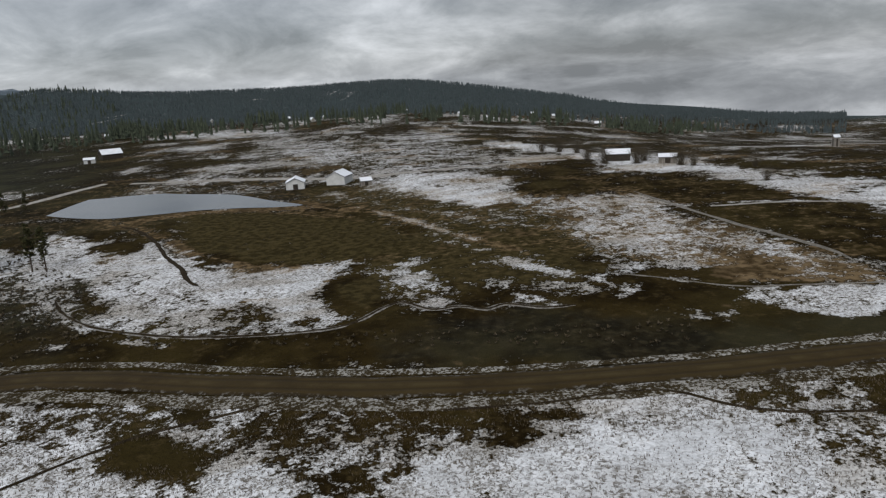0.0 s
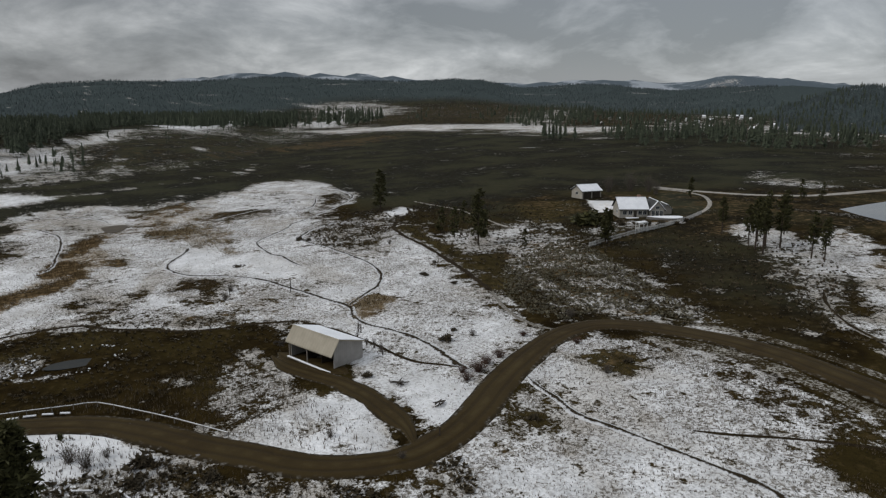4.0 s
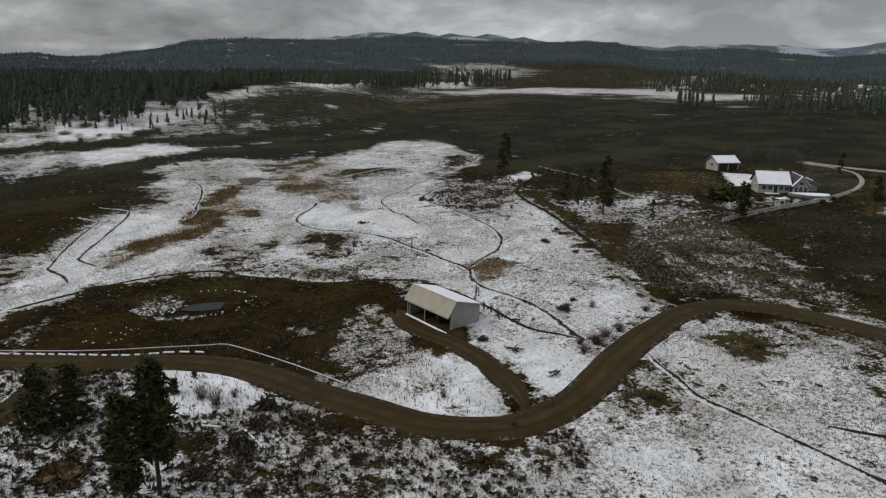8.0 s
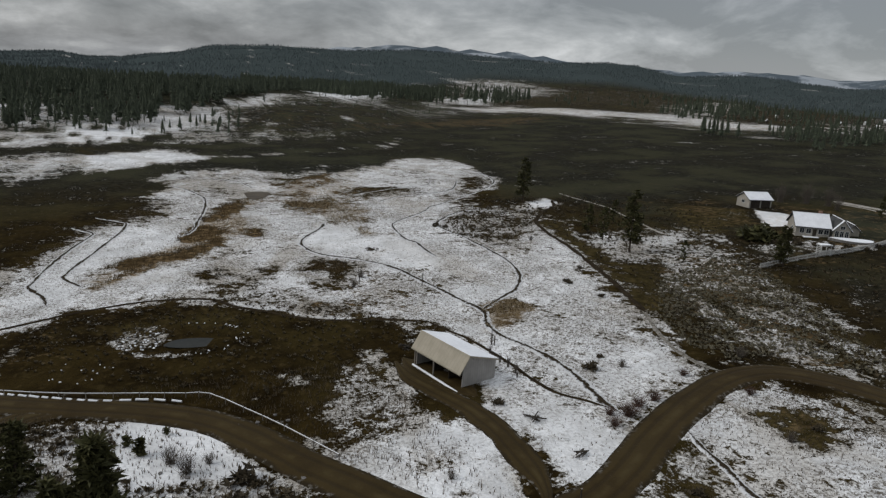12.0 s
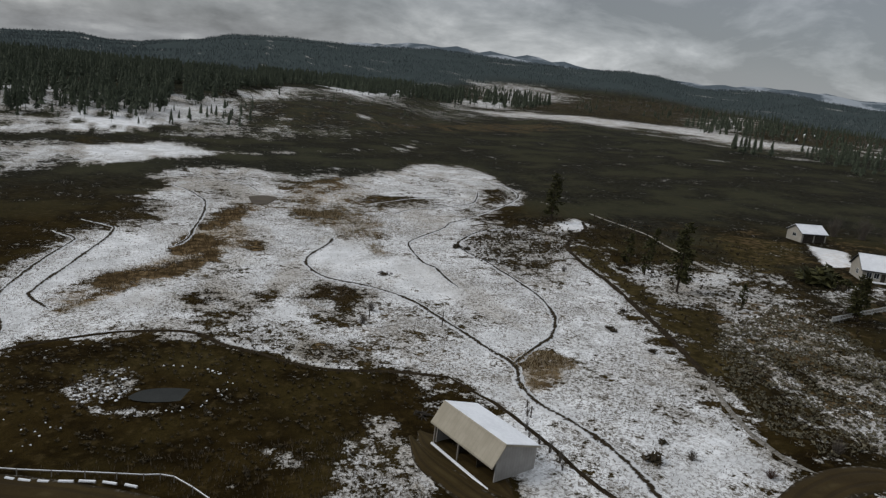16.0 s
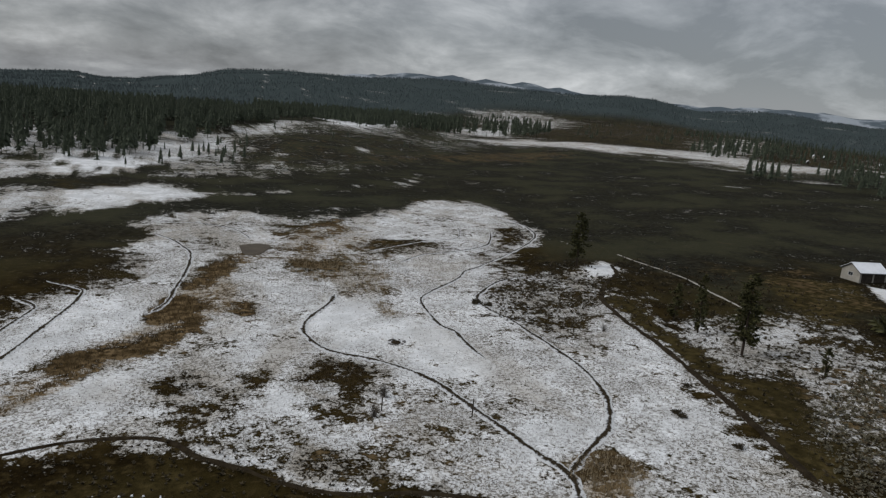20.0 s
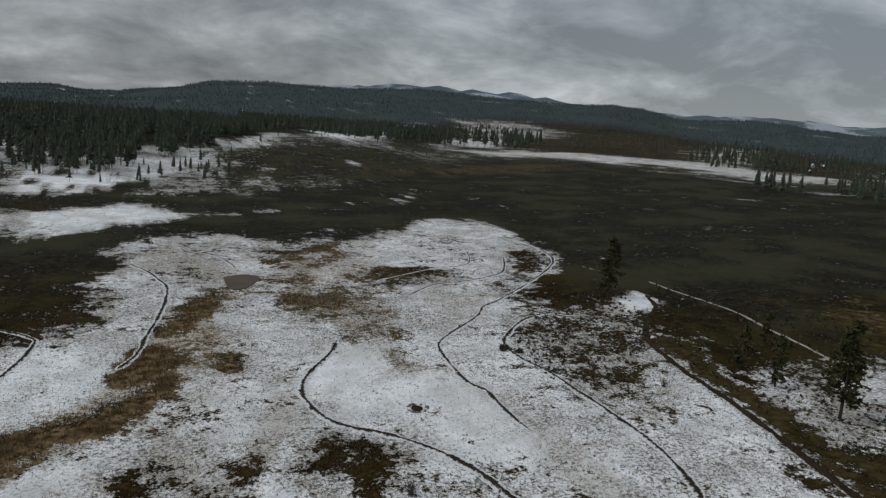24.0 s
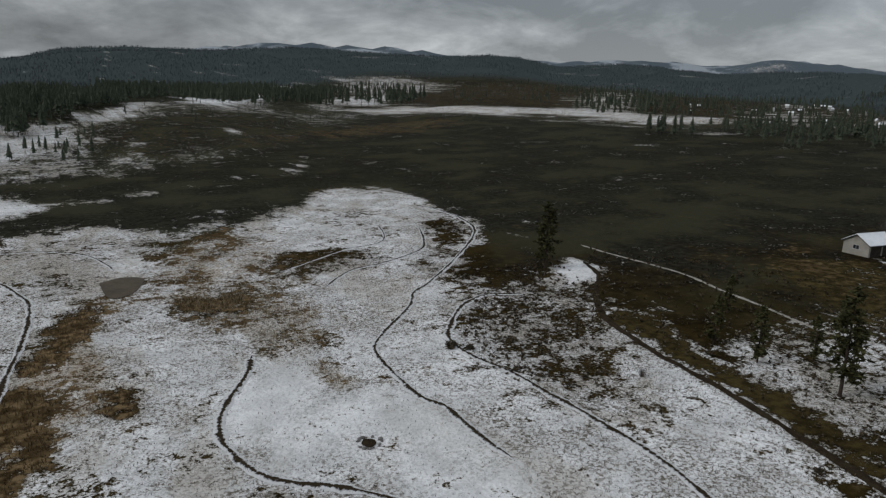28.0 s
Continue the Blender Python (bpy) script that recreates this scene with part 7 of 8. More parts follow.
def log(m, length, rad, label, mat=SNOW):
    """A long log lying on the ground, with snow along its top."""
    t = thing("log", m, label, "log")
    bm = bmesh.new()
    bmesh.ops.create_cone(bm, cap_ends=True, segments=8, radius1=rad, radius2=rad * 0.85, depth=length)
    bmesh.ops.rotate(bm, matrix=Matrix.Rotation(math.pi / 2, 3, "Y"), verts=bm.verts)
    bmesh.ops.translate(bm, vec=(0, 0, rad * 0.8), verts=bm.verts)
    part("trunk", bm, GREY_WOOD, t)
    part("snow_cap", prism([(-rad, rad * 1.1), (rad, rad * 1.1), (rad * 0.6, rad * 1.95), (-rad * 0.6, rad * 1.95)], -length / 2 + 0.05, length / 2 - 0.05), mat, t, "snow lying along the top")
    return t


log(plan(-97.9, 34.2, 15.0), 11.0, 0.16, "long snow-covered log before the barn")
log(plan(-74, 5.2, 15), 5.2, 0.12, "fallen bare trunk in the scrub")
log(plan(-79, 1.5, 60), 3.0, 0.1, "fallen bare trunk in the scrub")


# ---- houses ----
def window(parent, x0, x1, z0, z1, y, axis="y", out=-1):
    """A framed window on a wall that faces along y or x."""
    w, d = 0.07, 0.05

    def bar(a, b, c, e, o0, o1):
        return (a, b, min(o0, o1), max(o0, o1), c, e) if axis == "y" else (min(o0, o1), max(o0, o1), a, b, c, e)

    f = part("window", boxed(bar(x0, x1, z0, z0 + w, y, y + out * d), bar(x0, x1, z1 - w, z1, y, y + out * d), bar(x0, x0 + w, z0 + w, z1 - w, y, y + out * d), bar(x1 - w, x1, z0 + w, z1 - w, y, y + out * d), bar((x0 + x1) / 2 - 0.02, (x0 + x1) / 2 + 0.02, z0 + w, z1 - w, y, y + out * d * 0.9)), WHITE_PAINT, parent, "white-framed window")
    part("pane", boxed(bar(x0 + w, x1 - w, z0 + w, z1 - w, y + out * 0.004, y + out * 0.02)), GLASS, f, "dark glass")
    return f


def gable(t, L, D, E, T, wall, roof, snow=0.12, over=0.45, y0=0.0, x0=0.0, along="x", sides=(0, 1), verge=False):
    """Walls, roof and snow of a gabled block, its ridge along x or y; corner at (x0, y0)."""
    def turn(bm):
        if along == "y":
            bmesh.ops.rotate(bm, matrix=Matrix.Rotation(math.pi / 2, 3, "Z"), verts=bm.verts)
            bmesh.ops.translate(bm, vec=(x0 + D, y0, 0), verts=bm.verts)
        else:
            bmesh.ops.translate(bm, vec=(x0, y0, 0), verts=bm.verts)
        return bm

    end = [(0, -0.4), (D, -0.4), (D, E), (D / 2, T), (0, E)]
    part("gable_wall", turn(prism(end, 0, 0.2)), wall, t)
    part("gable_wall", turn(prism(end, L - 0.2, L)), wall, t)
    part("long_wall", turn(boxed((0.2, L - 0.2, 0, 0.2, -0.4, E))), wall, t)
    part("long_wall", turn(boxed((0.2, L - 0.2, D - 0.2, D, -0.4, E))), wall, t)
    s = (T - E) / (D / 2)
    for sg in (0, 1):
        a, b = (-over, D / 2) if sg == 0 else (D + over, D / 2)
        r = part("roof_slope", turn(slab(a, E - over * s + 0.02, b, T + 0.02, 0.12, -over, L + over)), roof, t)
        if verge:
            part("verge_snow", turn(slab(a, E - over * s + 0.16, b, T + 0.15, 0.16, -over, -over + 0.7)), SNOW, r, "strip of snow along the gable edge")
        if snow and sg in sides:
            aa = a + (0.08 if sg == 0 else -0.08)
            part("roof_snow", turn(slab(aa, E - over * s + 0.17, b, T + 0.145, snow, -over + 0.08, L + over - 0.08)), SNOW, r, "white snow on the roof")
    part("ridge", turn(prism([(D / 2 - 0.15, T + 0.1 + snow), (D / 2 + 0.15, T + 0.1 + snow), (D / 2, T + 0.2 + snow)], -over, L + over)), SNOW if snow else roof, t)


def build_house():
    h = thing("farmhouse", plan(-152.4, 152.6, 60), "beige one-storey farmhouse with snow-covered gable roofs", "house")
    gable(h, 8.2, 7.4, 2.7, 5.4, BEIGE_SIDING, GREEN_ROOF)
    gable(h, 8.0, 4.0, 2.6, 4.9, BEIGE_SIDING, GREEN_ROOF, y0=-0.6, x0=8.9, along="y", snow=0.08, sides=(), verge=True)
    gable(h, 5.0, 3.0, 2.2, 3.5, BEIGE_SIDING, GREEN_ROOF, y0=2.6, x0=13.2, along="y", sides=(0,), verge=False)
    for x in (0.9, 2.5, 5.4, 6.8):
        window(h, x, x + 1.2, 0.9, 2.2, 0)
    part("front_door", boxed((4.1, 5.0, -0.06, 0, 0.05, 2.1)), DARK_WOOD, h, "dark front door")
    for x in (9.2, 10.4, 11.6):
        window(h, x, x + 0.95, 0.7, 2.3, -0.6)
    window(h, 10.3, 11.5, 2.7, 3.6, -0.6)
    window(h, 2.2, 3.6, 1.0, 2.2, 0, "x", -1)
    part("chimney", boxed((6.4, 7.2, 4.4, 5.2, 4.2, 6.2)), BRICK, h, "brick chimney")
    part("deck", boxed((1.6, 6.8, -1.9, -0.02, -0.3, 0.15)), GREY_WOOD, h)
    part("deck_snow", boxed((1.7, 6.7, -1.8, -0.1, 0.154, 0.26)), SNOW, h, "snow on the deck")
    return h


def build_garage():
    g = thing("garage", plan(-188.5, 171.2, 82), "beige garage with a snow-covered gable roof", "garage")
    gable(g, 7.9, 6.4, 2.65, 4.4, BEIGE_SIDING, GREEN_ROOF)
    for x in (0.5, 4.2):
        d = part("garage_door", boxed((x, x + 3.2, -0.05, 0, 0, 2.3)), DARK_WOOD, g, "dark garage door")
        for k in range(4):
            part("door_panel", boxed((x + 0.08, x + 3.12, -0.08, -0.054, 0.06 + k * 0.56, 0.56 + k * 0.56)), DARK_WOOD, d)
    window(g, 2.4, 4.0, 1.2, 2.2, 0, "x", -1)
    return g


def shed(name, x, y, deg, L, D, E, T, label, wall, category="shed", snow=0.1, door=True):
    s = thing(name, plan(x, y, deg), label, category)
    gable(s, L, D, E, T, wall, GREEN_ROOF, snow, 0.3)
    if door:
        # no opening is cut: a dark panel on the wall paints the shade within
        part("doorway", boxed((L * 0.35, L * 0.65, -0.04, 0.0, 0, E * 0.85)), DARK_WOOD, s, "dark panel standing in for a doorway's inner shade")
        part("side_door", boxed((-0.04, 0.0, D * 0.35, D * 0.62, 0, E * 0.8)), DARK_WOOD, s)
    return s


def terrace():
    """A curved retaining wall with a level, snowy top beside the house."""
    t = thing("terrace", plan(-142, 161, 0), "curved raised terrace with snow on top", "terrace")
    c = spline([(-3.8, -4.5), (0, -3.2), (2.8, -0.6), (3.2, 2.6), (1.2, 4.6), (-1.4, 1.5), (-3.8, -4.5)], 0.8)[:-1]

    def disc(pts, z0, z1):
        bm = bmesh.new()
        lo, hi = [bm.verts.new((x, y, z0)) for x, y in pts], [bm.verts.new((x, y, z1)) for x, y in pts]
        bm.faces.new(lo[::-1])
        bm.faces.new(hi)
        for i in range(len(pts)):
            j = (i + 1) % len(pts)
            bm.faces.new((lo[i], lo[j], hi[j], hi[i]))
        bmesh.ops.recalc_face_normals(bm, faces=bm.faces)
        return bm

    part("retaining_wall", disc(c, -0.5, 0.45), STONE, t, "low stone wall")
    mid = c.mean(0)
    part("terrace_snow", disc(mid + (c - mid) * 0.97, 0.454, 0.58), SNOW, t, "snow on the terrace")


def arbour(x, y, deg):
    """A white garden arbour: four posts, two beams and slats across, over a gate."""
    a = thing("garden_arbour", plan(x, y, deg), "white wooden garden arbour with a slatted top", "arbour")
    for px in (-1.3, 1.3):
        for py in (-0.7, 0.7):
            part("post", boxed((px - 0.07, px + 0.07, py - 0.07, py + 0.07, -0.2, 2.3)), WHITE_PAINT, a)
        part("side_lattice", boxed(*[(px - 0.02, px + 0.02, -0.63, 0.63, z, z + 0.07) for z in (0.4, 0.8, 1.2, 1.6, 2.0)]), WHITE_PAINT, a)
    for py in (-0.7, 0.7):
        part("beam", boxed((-1.6, 1.6, py - 0.06, py + 0.06, 2.304, 2.44)), WHITE_PAINT, a)
    for k in range(7):
        part("slat", boxed((-1.5 + k * 0.48, -1.38 + k * 0.48, -1.0, 1.0, 2.444, 2.52)), WHITE_PAINT, a)
    part("gate", boxed((-1.2, 1.2, -0.03, 0.03, 0.9, 1.0), (-1.2, 1.2, -0.03, 0.03, 0.2, 0.3), *[(-1.15 + k * 0.22, -1.05 + k * 0.22, 0.034, 0.06, 0.1, 1.15) for k in range(11)]), WHITE_PAINT, a, "white picket gate")
    part("top_snow", boxed((-1.4, 1.4, -0.8, 0.8, 2.524, 2.6)), SNOW, a, "snow on the slats")
    return a


arbour(-133.6, 141.5, 82)
build_house()
build_garage()
terrace()
WHITE_WALL = ribbed("white_metal_siding", (0.5, 0.5, 0.48), (0.6, 0.6, 0.58), 0.4, 0, 0.0, 0.7)
shed("field_barn", -48.2, 232.5, 98, 6.8, 5.8, 2.1, 3.5, "small white barn with a snowy roof and dark doors", WHITE_WALL, "barn")
shed("field_barn", -35.6, 235, 78, 7.8, 6.2, 2.6, 4.2, "larger white barn with a snowy roof by the pond", WHITE_WALL, "barn", door=False)
shed("farm_shed", -29.5, 229, 20, 3.5, 3.0, 1.6, 2.4, "low snow-topped shed beside the white barn", GREY_WOOD)
shed("ranch_house", -176, 370, 40, 10, 7, 2.6, 4.8, "brown ranch house with a snowy roof", DARK_WOOD, "house")
shed("farm_shed", -178, 354, 20, 5, 3.5, 1.8, 2.6, "small white shed near the ranch house", WHITE_WALL)

shed("ranch_house", 52, 250, -10, 8, 6, 2.3, 3.6, "low dark farmhouse among trees", DARK_WOOD, "house")
shed("farm_shed", 66, 236, -15, 5.5, 4, 2.0, 2.8, "low grey shed among trees", GREY_WOOD)
shed("silo_shed", 150, 290, 0, 2.2, 2.2, 3.6, 4.4, "narrow tall grey farm building", GREY_WOOD, snow=0.05)


def far_houses():
    rng = random.Random(8)
    spots = [(rng.uniform(34, 46), rng.uniform(700, 1150)) for _ in range(20)] + [(rng.uniform(-12, 30), rng.uniform(560, 760)) for _ in range(15)]
    for az, r in spots:
        x, y = -r * math.sin(radians(az)), r * math.cos(radians(az))
        L = rng.uniform(3.2, 5.6)
        s = shed("distant_house", x, y, rng.uniform(0, 180), L, L * 0.65, 2.2, 3.6, "distant house with a snow-white roof", rng.choice((BEIGE_SIDING, DARK_WOOD, WHITE_WALL)), "house", 0.15, False)
        s["group"] = "houses across the valley"


far_houses()


# ---- fences ----
def fence(name, label, pts, gap, height, rails, mat, post=0.1, snowy=False, pickets=0):
    c = spline(pts, gap)
    f = thing(name, Matrix.Translation(on(*c[0])), label, "fence")
    o = Vector(on(*c[0]))
    pm = bpy.data.meshes.new("post")
    bm = boxed((-post / 2, post / 2, -post / 2, post / 2, -0.3, height))
    bm.to_mesh(pm)
    bm.free()
    pm.materials.append(mat)
    slim = bpy.data.meshes.new("picket")
    bm = boxed((-0.09, 0.09, post * 0.4, post * 0.4 + 0.03, 0.1, height - 0.08))
    bm.to_mesh(slim)
    bm.free()
    slim.materials.append(mat)
    at = [Vector(on(*p)) - o for p in c]
    for p in at:
        ob = new("post", pm)
        ob.parent, ob.location = f, p
    for a, b in zip(at, at[1:]):
        d = b - a
        for z in rails:
            bm = boxed((0, d.length, -post * 0.35, post * 0.35, -post * 0.45, post * 0.45))
            r = part("rail", bm, mat, f)
            r.matrix_basis = Matrix.Translation(a + Vector((0, 0, z))) @ d.to_track_quat("X", "Z").to_matrix().to_4x4()
            if snowy:
                part("rail_snow", boxed((0.05, d.length - 0.05, -post * 0.4, post * 0.4, post * 0.45 + 0.004, post * 0.45 + 0.05)), SNOW, r)
        for k in range(pickets):
            ob = new("picket", slim)
            ob.parent, ob.location = f, a + d * ((k + 0.5) / pickets)
            ob.rotation_euler = (0, 0, math.atan2(d.y, d.x))
    return f


fence("garden_fence", "pale wooden garden fence round the farmhouse", [(-128.6, 118.5), (-130.5, 128), (-132.3, 138), (-133.2, 146), (-134.4, 154), (-136.4, 163), (-139.6, 172.5)], 2.6, 1.25, (0.35, 1.0), GREY_PAINT, 0.14, False, 7)
fence("pole_fence", "low snow-topped pole fence beside the gravel road", [(-122, -38), (-114, -22.5), (-109.8, -15), (-107, -8.6), (-105.1, -2.4), (-103.4, 3), (-102.4, 5.8), (-97, 9.3), (-90.5, 13.1), (-81.8, 17.4)], 4.2, 0.75, (0.62,), GREY_WOOD, 0.1, True)


def edging():
    """Snow-capped logs laid end to end along the road's edge."""
    c = spline([(-116.5, -27), (-112.3, -19.5), (-108.2, -12.6), (-105.3, -7), (-103.9, -1.2), (-102, 2.7)], 1.5)
    for k, (a, b) in enumerate(zip(c, c[1:])):
        m = (a + b) / 2
        deg = math.degrees(math.atan2(b[1] - a[1], b[0] - a[0]))
        log(plan(m[0], m[1], deg), float(np.hypot(*(b - a))) * (0.5 + 0.42 * ((k * 37) % 11) / 10), 0.15, "snow-capped edging log beside the road")["group"] = "edging logs"


edging()


def marker(x, y, h, label, name="wooden_post"):
    t = thing(name, plan(x, y, 20), label, "post")
    part("shaft", boxed((-0.06, 0.06, -0.06, 0.06, -0.2, h)), DARK_WOOD, t)
    part("cap", boxed((-0.08, 0.08, -0.08, 0.08, h + 0.002, h + 0.06)), GREY_WOOD, t)


marker(-107, 47, 1.5, "dark post standing in snow")
marker(-141, 47.5, 2.6, "thin tall dark pole standing in the pasture")
marker(-146.5, 36.5, 2.0, "thin dark pole standing in the pasture")
marker(-130, 116.6, 1.5, "pale gatepost at the end of the fence")
marker(-66, 37, 1.3, "dark post beside the drive's mouth")


def brush_pile(x, y, r, n, label):
    """Crossed sticks and poles thrown on a heap."""
    t = thing("stick_pile", plan(x, y, 0), label, "wood pile")
    rng = random.Random(n)
    for _ in range(n):
        ln, a = rng.uniform(0.8, 1.5) * r, rng.uniform(0, 360)
        bm = boxed((-ln, ln, -0.05, 0.05, -0.05, 0.05))
        s = part("stick", bm, DARK_WOOD, t)
        s.matrix_basis = pose(rng.uniform(-0.4, 0.4) * r, rng.uniform(-0.4, 0.4) * r, rng.uniform(0.1, 0.5), rng.uniform(-8, 8), rng.uniform(-16, 16), a)


brush_pile(-82.6, 41.2, 1.0, 9, "small heap of dark sticks in snow")
brush_pile(-110.4, 34.2, 0.9, 12, "heap of snowy timber at the barn's corner")
brush_pile(-73.5, 41.7, 0.7, 6, "few dark sticks lying in snow")


# ---- stones ----
def rock_mesh(seed, size):
    bm = bmesh.new()
    bmesh.ops.create_icosphere(bm, subdivisions=1, radius=size)
    rng = random.Random(seed)
    for v in bm.verts:
        v.co *= rng.uniform(0.7, 1.2)
        v.co.z *= 0.65
    me = bpy.data.meshes.new("stone")
    bm.to_mesh(me)
    bm.free()
    return me


ROCKS = [rock_mesh(k, 0.35) for k in range(5)]
SNOW_ROCKS = [rock_mesh(k + 9, 0.35) for k in range(3)]
for me in ROCKS:
    me.materials.append(STONE)
for me in SNOW_ROCKS:
    me.materials.append(SNOW)


def stones(spots, snowy, label, group):
    rng = random.Random(len(spots))
    for x, y, s in spots:
        ob = new("stone", rng.choice(SNOW_ROCKS if snowy else ROCKS))
        ob.matrix_world = plan(x, y, rng.uniform(0, 360), 0.05) @ Matrix.Diagonal((s, s * rng.uniform(0.7, 1.3), s, 1))
        tagged(ob, label, "stone", group)


def ring(cx, cy, rx, ry, n, size, seed, gap=0.25):
    rng = random.Random(seed)
    out = []
    for k in range(n):
        if rng.random() < gap:
            continue
        a = 6.283 * k / n + rng.uniform(-0.1, 0.1)
        out.append((cx + rx * math.cos(a) * rng.uniform(0.9, 1.1), cy + ry * math.sin(a) * rng.uniform(0.9, 1.1), size * rng.uniform(0.5, 1.3)))
    return out


stones(ring(-125.3, 3.4, 7.4, 8.8, 90, 0.45, 3, 0.5), True, "snow-capped stone round the small pool", "stones round the pool")
stones([(random.uniform(-131, -121.5), random.uniform(-5.5, 0.2), random.uniform(0.3, 0.75)) for _ in range(34)], True, "snow-capped stone heaped beside the small pool", "stones round the pool")
stones([(random.uniform(-131, -121.5), random.uniform(-5.5, 0.4), random.uniform(0.4, 0.9)) for _ in range(26)], False, "dark bare stone heaped beside the small pool", "stones round the pool")
stones(ring(-173.5, 46.5, 1.4, 1.4, 16, 0.9, 4, 0.1), False, "dark stone of a fire ring in the snow", "fire ring")
stones([(random.uniform(-120, -112), random.uniform(-14, -4), random.uniform(0.25, 0.5)) for _ in range(14)], True, "snow-capped stone in dark grass", "stones in the grass")
stones([(random.uniform(-95, -62), random.uniform(-12, 18), random.uniform(0.4, 1.1)) for _ in range(40)], False, "grey stone in the scrub below the road", "stones in the scrub")
pool("fire_pit", "burnt dark earth inside a fire ring", [(-174.5, 46.3), (-173.8, 47.3), (-172.7, 47), (-172.3, 46), (-173.5, 45.5)], on(-173.5, 46.5)[2] + 0.1, 0.4, PATH_SOIL)


# ---- trees ----
def tri_mesh(name, tris):
    v = np.asarray(tris, np.float32).reshape(-1, 3)
    return mesh_of(name, v, np.arange(len(v)).reshape(-1, 3))


def clump(rng, c, size, n, out):
    """A tuft of needle sprays: thin triangles from one point."""
    for _ in range(n):
        d = rng.normal(size=3)
        d[2] = d[2] * 0.6 + 0.25
        d /= np.linalg.norm(d)
        s = np.cross(d, rng.normal(size=3))
        s /= np.linalg.norm(s) + 1e-9
        t = c + d * size * rng.uniform(0.6, 1.2)
        out.append((c - s * size * 0.26, c + s * size * 0.26, t))


def pine_parts(seed, h, bare, spread, dense=1.0, plump=1.0):
    rng = np.random.RandomState(seed)
    lean = rng.uniform(-0.02, 0.02, 2)
    bm = bmesh.new()
    rings = []
    for k in range(7):
        f = k / 6
        r = 0.017 * h * (1 - f) ** 0.8 + 0.02
        rings.append([bm.verts.new((lean[0] * h * f + r * math.cos(a), lean[1] * h * f + r * math.sin(a), h * f - 0.3)) for a in np.arange(7) * 6.283 / 7])
    for a, b in zip(rings, rings[1:]):
        for i in range(7):
            bm.faces.new((a[i], a[(i + 1) % 7], b[(i + 1) % 7], b[i]))
    tufts, limbs = [], []
    levels = int(h * 1.35)
    for k in range(levels):
        f = bare + (1 - bare) * (k + 0.5) / levels
        length = spread * h * (1 - f) ** 0.5 * (0.4 + 0.6 * min(1, (f - bare) / 0.3 + 0.3)) * rng.uniform(0.75, 1.1) + 0.2
        for j in range(max(3, int(6 * dense))):
            if rng.rand() < 0.26:
                continue
            a = rng.uniform(0, 6.283)
            ln = length * rng.uniform(0.55, 1.2)
            base = np.array((lean[0] * h * f, lean[1] * h * f, h * f + rng.uniform(-0.3, 0.3)))
            d = np.array((math.cos(a), math.sin(a), rng.uniform(-0.25, 0.25) + 0.3 * (f - 0.4)))
            tip = base + d * ln
            s = np.array((-d[1], d[0], 0)) * 0.045
            limbs.append((base - s, base + s, tip))
            n = max(2, int(ln / 0.42))
            for q in range(n):
                c = base + d * ln * (0.3 + 0.7 * (q + 0.6) / n) + rng.normal(size=3) * 0.16
                clump(rng, c, rng.uniform(0.5, 0.85) * plump, 8, tufts)
    for _ in range(4):
        clump(rng, np.array((lean[0] * h, lean[1] * h, h - 0.3)), 0.5, 6, tufts)
    me = bpy.data.meshes.new("trunk")
    bm.to_mesh(me)
    bm.free()
    return me, tri_mesh("branchwork", limbs), tri_mesh("crown", tufts)


def pine(seed, h, bare, spread, label, dense=1.0, plump=1.0):
    t = thing("pine_tree", Matrix(), label, "tree")
    a, b, c = pine_parts(seed, h, bare, spread, dense, plump)
    part("trunk", a, BARK, t)
    part("branchwork", b, BARK, t)["kind"] = "stuff"
    part("crown", c, NEEDLES, t, "dark green needles")
    return t


def place(proto, spots, group):
    """Sets the first spot's tree and copies it to the others: x, y, scale."""
    rng = random.Random(len(spots) * 7)
    for k, (x, y, s) in enumerate(spots):
        m = plan(x, y, rng.uniform(0, 360))
        ob = proto if k == 0 else copy_thing(proto, m)
        ob.matrix_basis = m @ Matrix.Diagonal((s, s, s, 1))
        ob["group"] = group


place(pine(1, 14, 0.36, 0.23, "tall dark pine with a bare lower trunk on a snowy bank"), [(-97.5, 141, 0.86), (-101.5, 144, 0.84), (-106, 151, 0.7), (-84.6, 143.2, 0.66)], "pines on the bank")
place(pine(2, 15, 0.32, 0.22, "tall dark pine with a bare lower trunk on a snowy bank"), [(-98.4, 148.6, 0.8), (-102, 148.4, 0.84), (-88, 144, 0.66), (-107, 163, 0.72), (-105.5, 147, 0.62), (-119, 155, 0.6)], "pines on the bank")
place(pine(3, 14, 0.18, 0.25, "lone dark pine on the edge of the pasture", 1.2), [(-151.5, 101.8, 1.0), (-222.5, 110.5, 1.0), (-128.8, 124, 0.62)], "lone pines")
place(pine(4, 8, 0.12, 0.22, "small dark pine beside a track"), [(-164.5, 103, 1.0), (-173, 104, 0.9), (-139, 107, 0.6), (-160.5, 110, 0.8), (-181, 117, 0.8), (-136, 216, 0.8), (-131, 219, 0.7), (-128.5, 124.5, 1.0), (-163, 196, 0.85)], "small pines")
place(pine(5, 13.4, 0.3, 0.2, "tall full pine with a bare lower trunk below the road", 2.1, 1.25), [(-67.5, -4.5, 1.0)], "roadside pines")
place(pine(8, 11.1, 0.2, 0.2, "dark green pine standing close beside a taller one", 2.1, 1.25), [(-66.6, -7.5, 1.0)], "roadside pines")
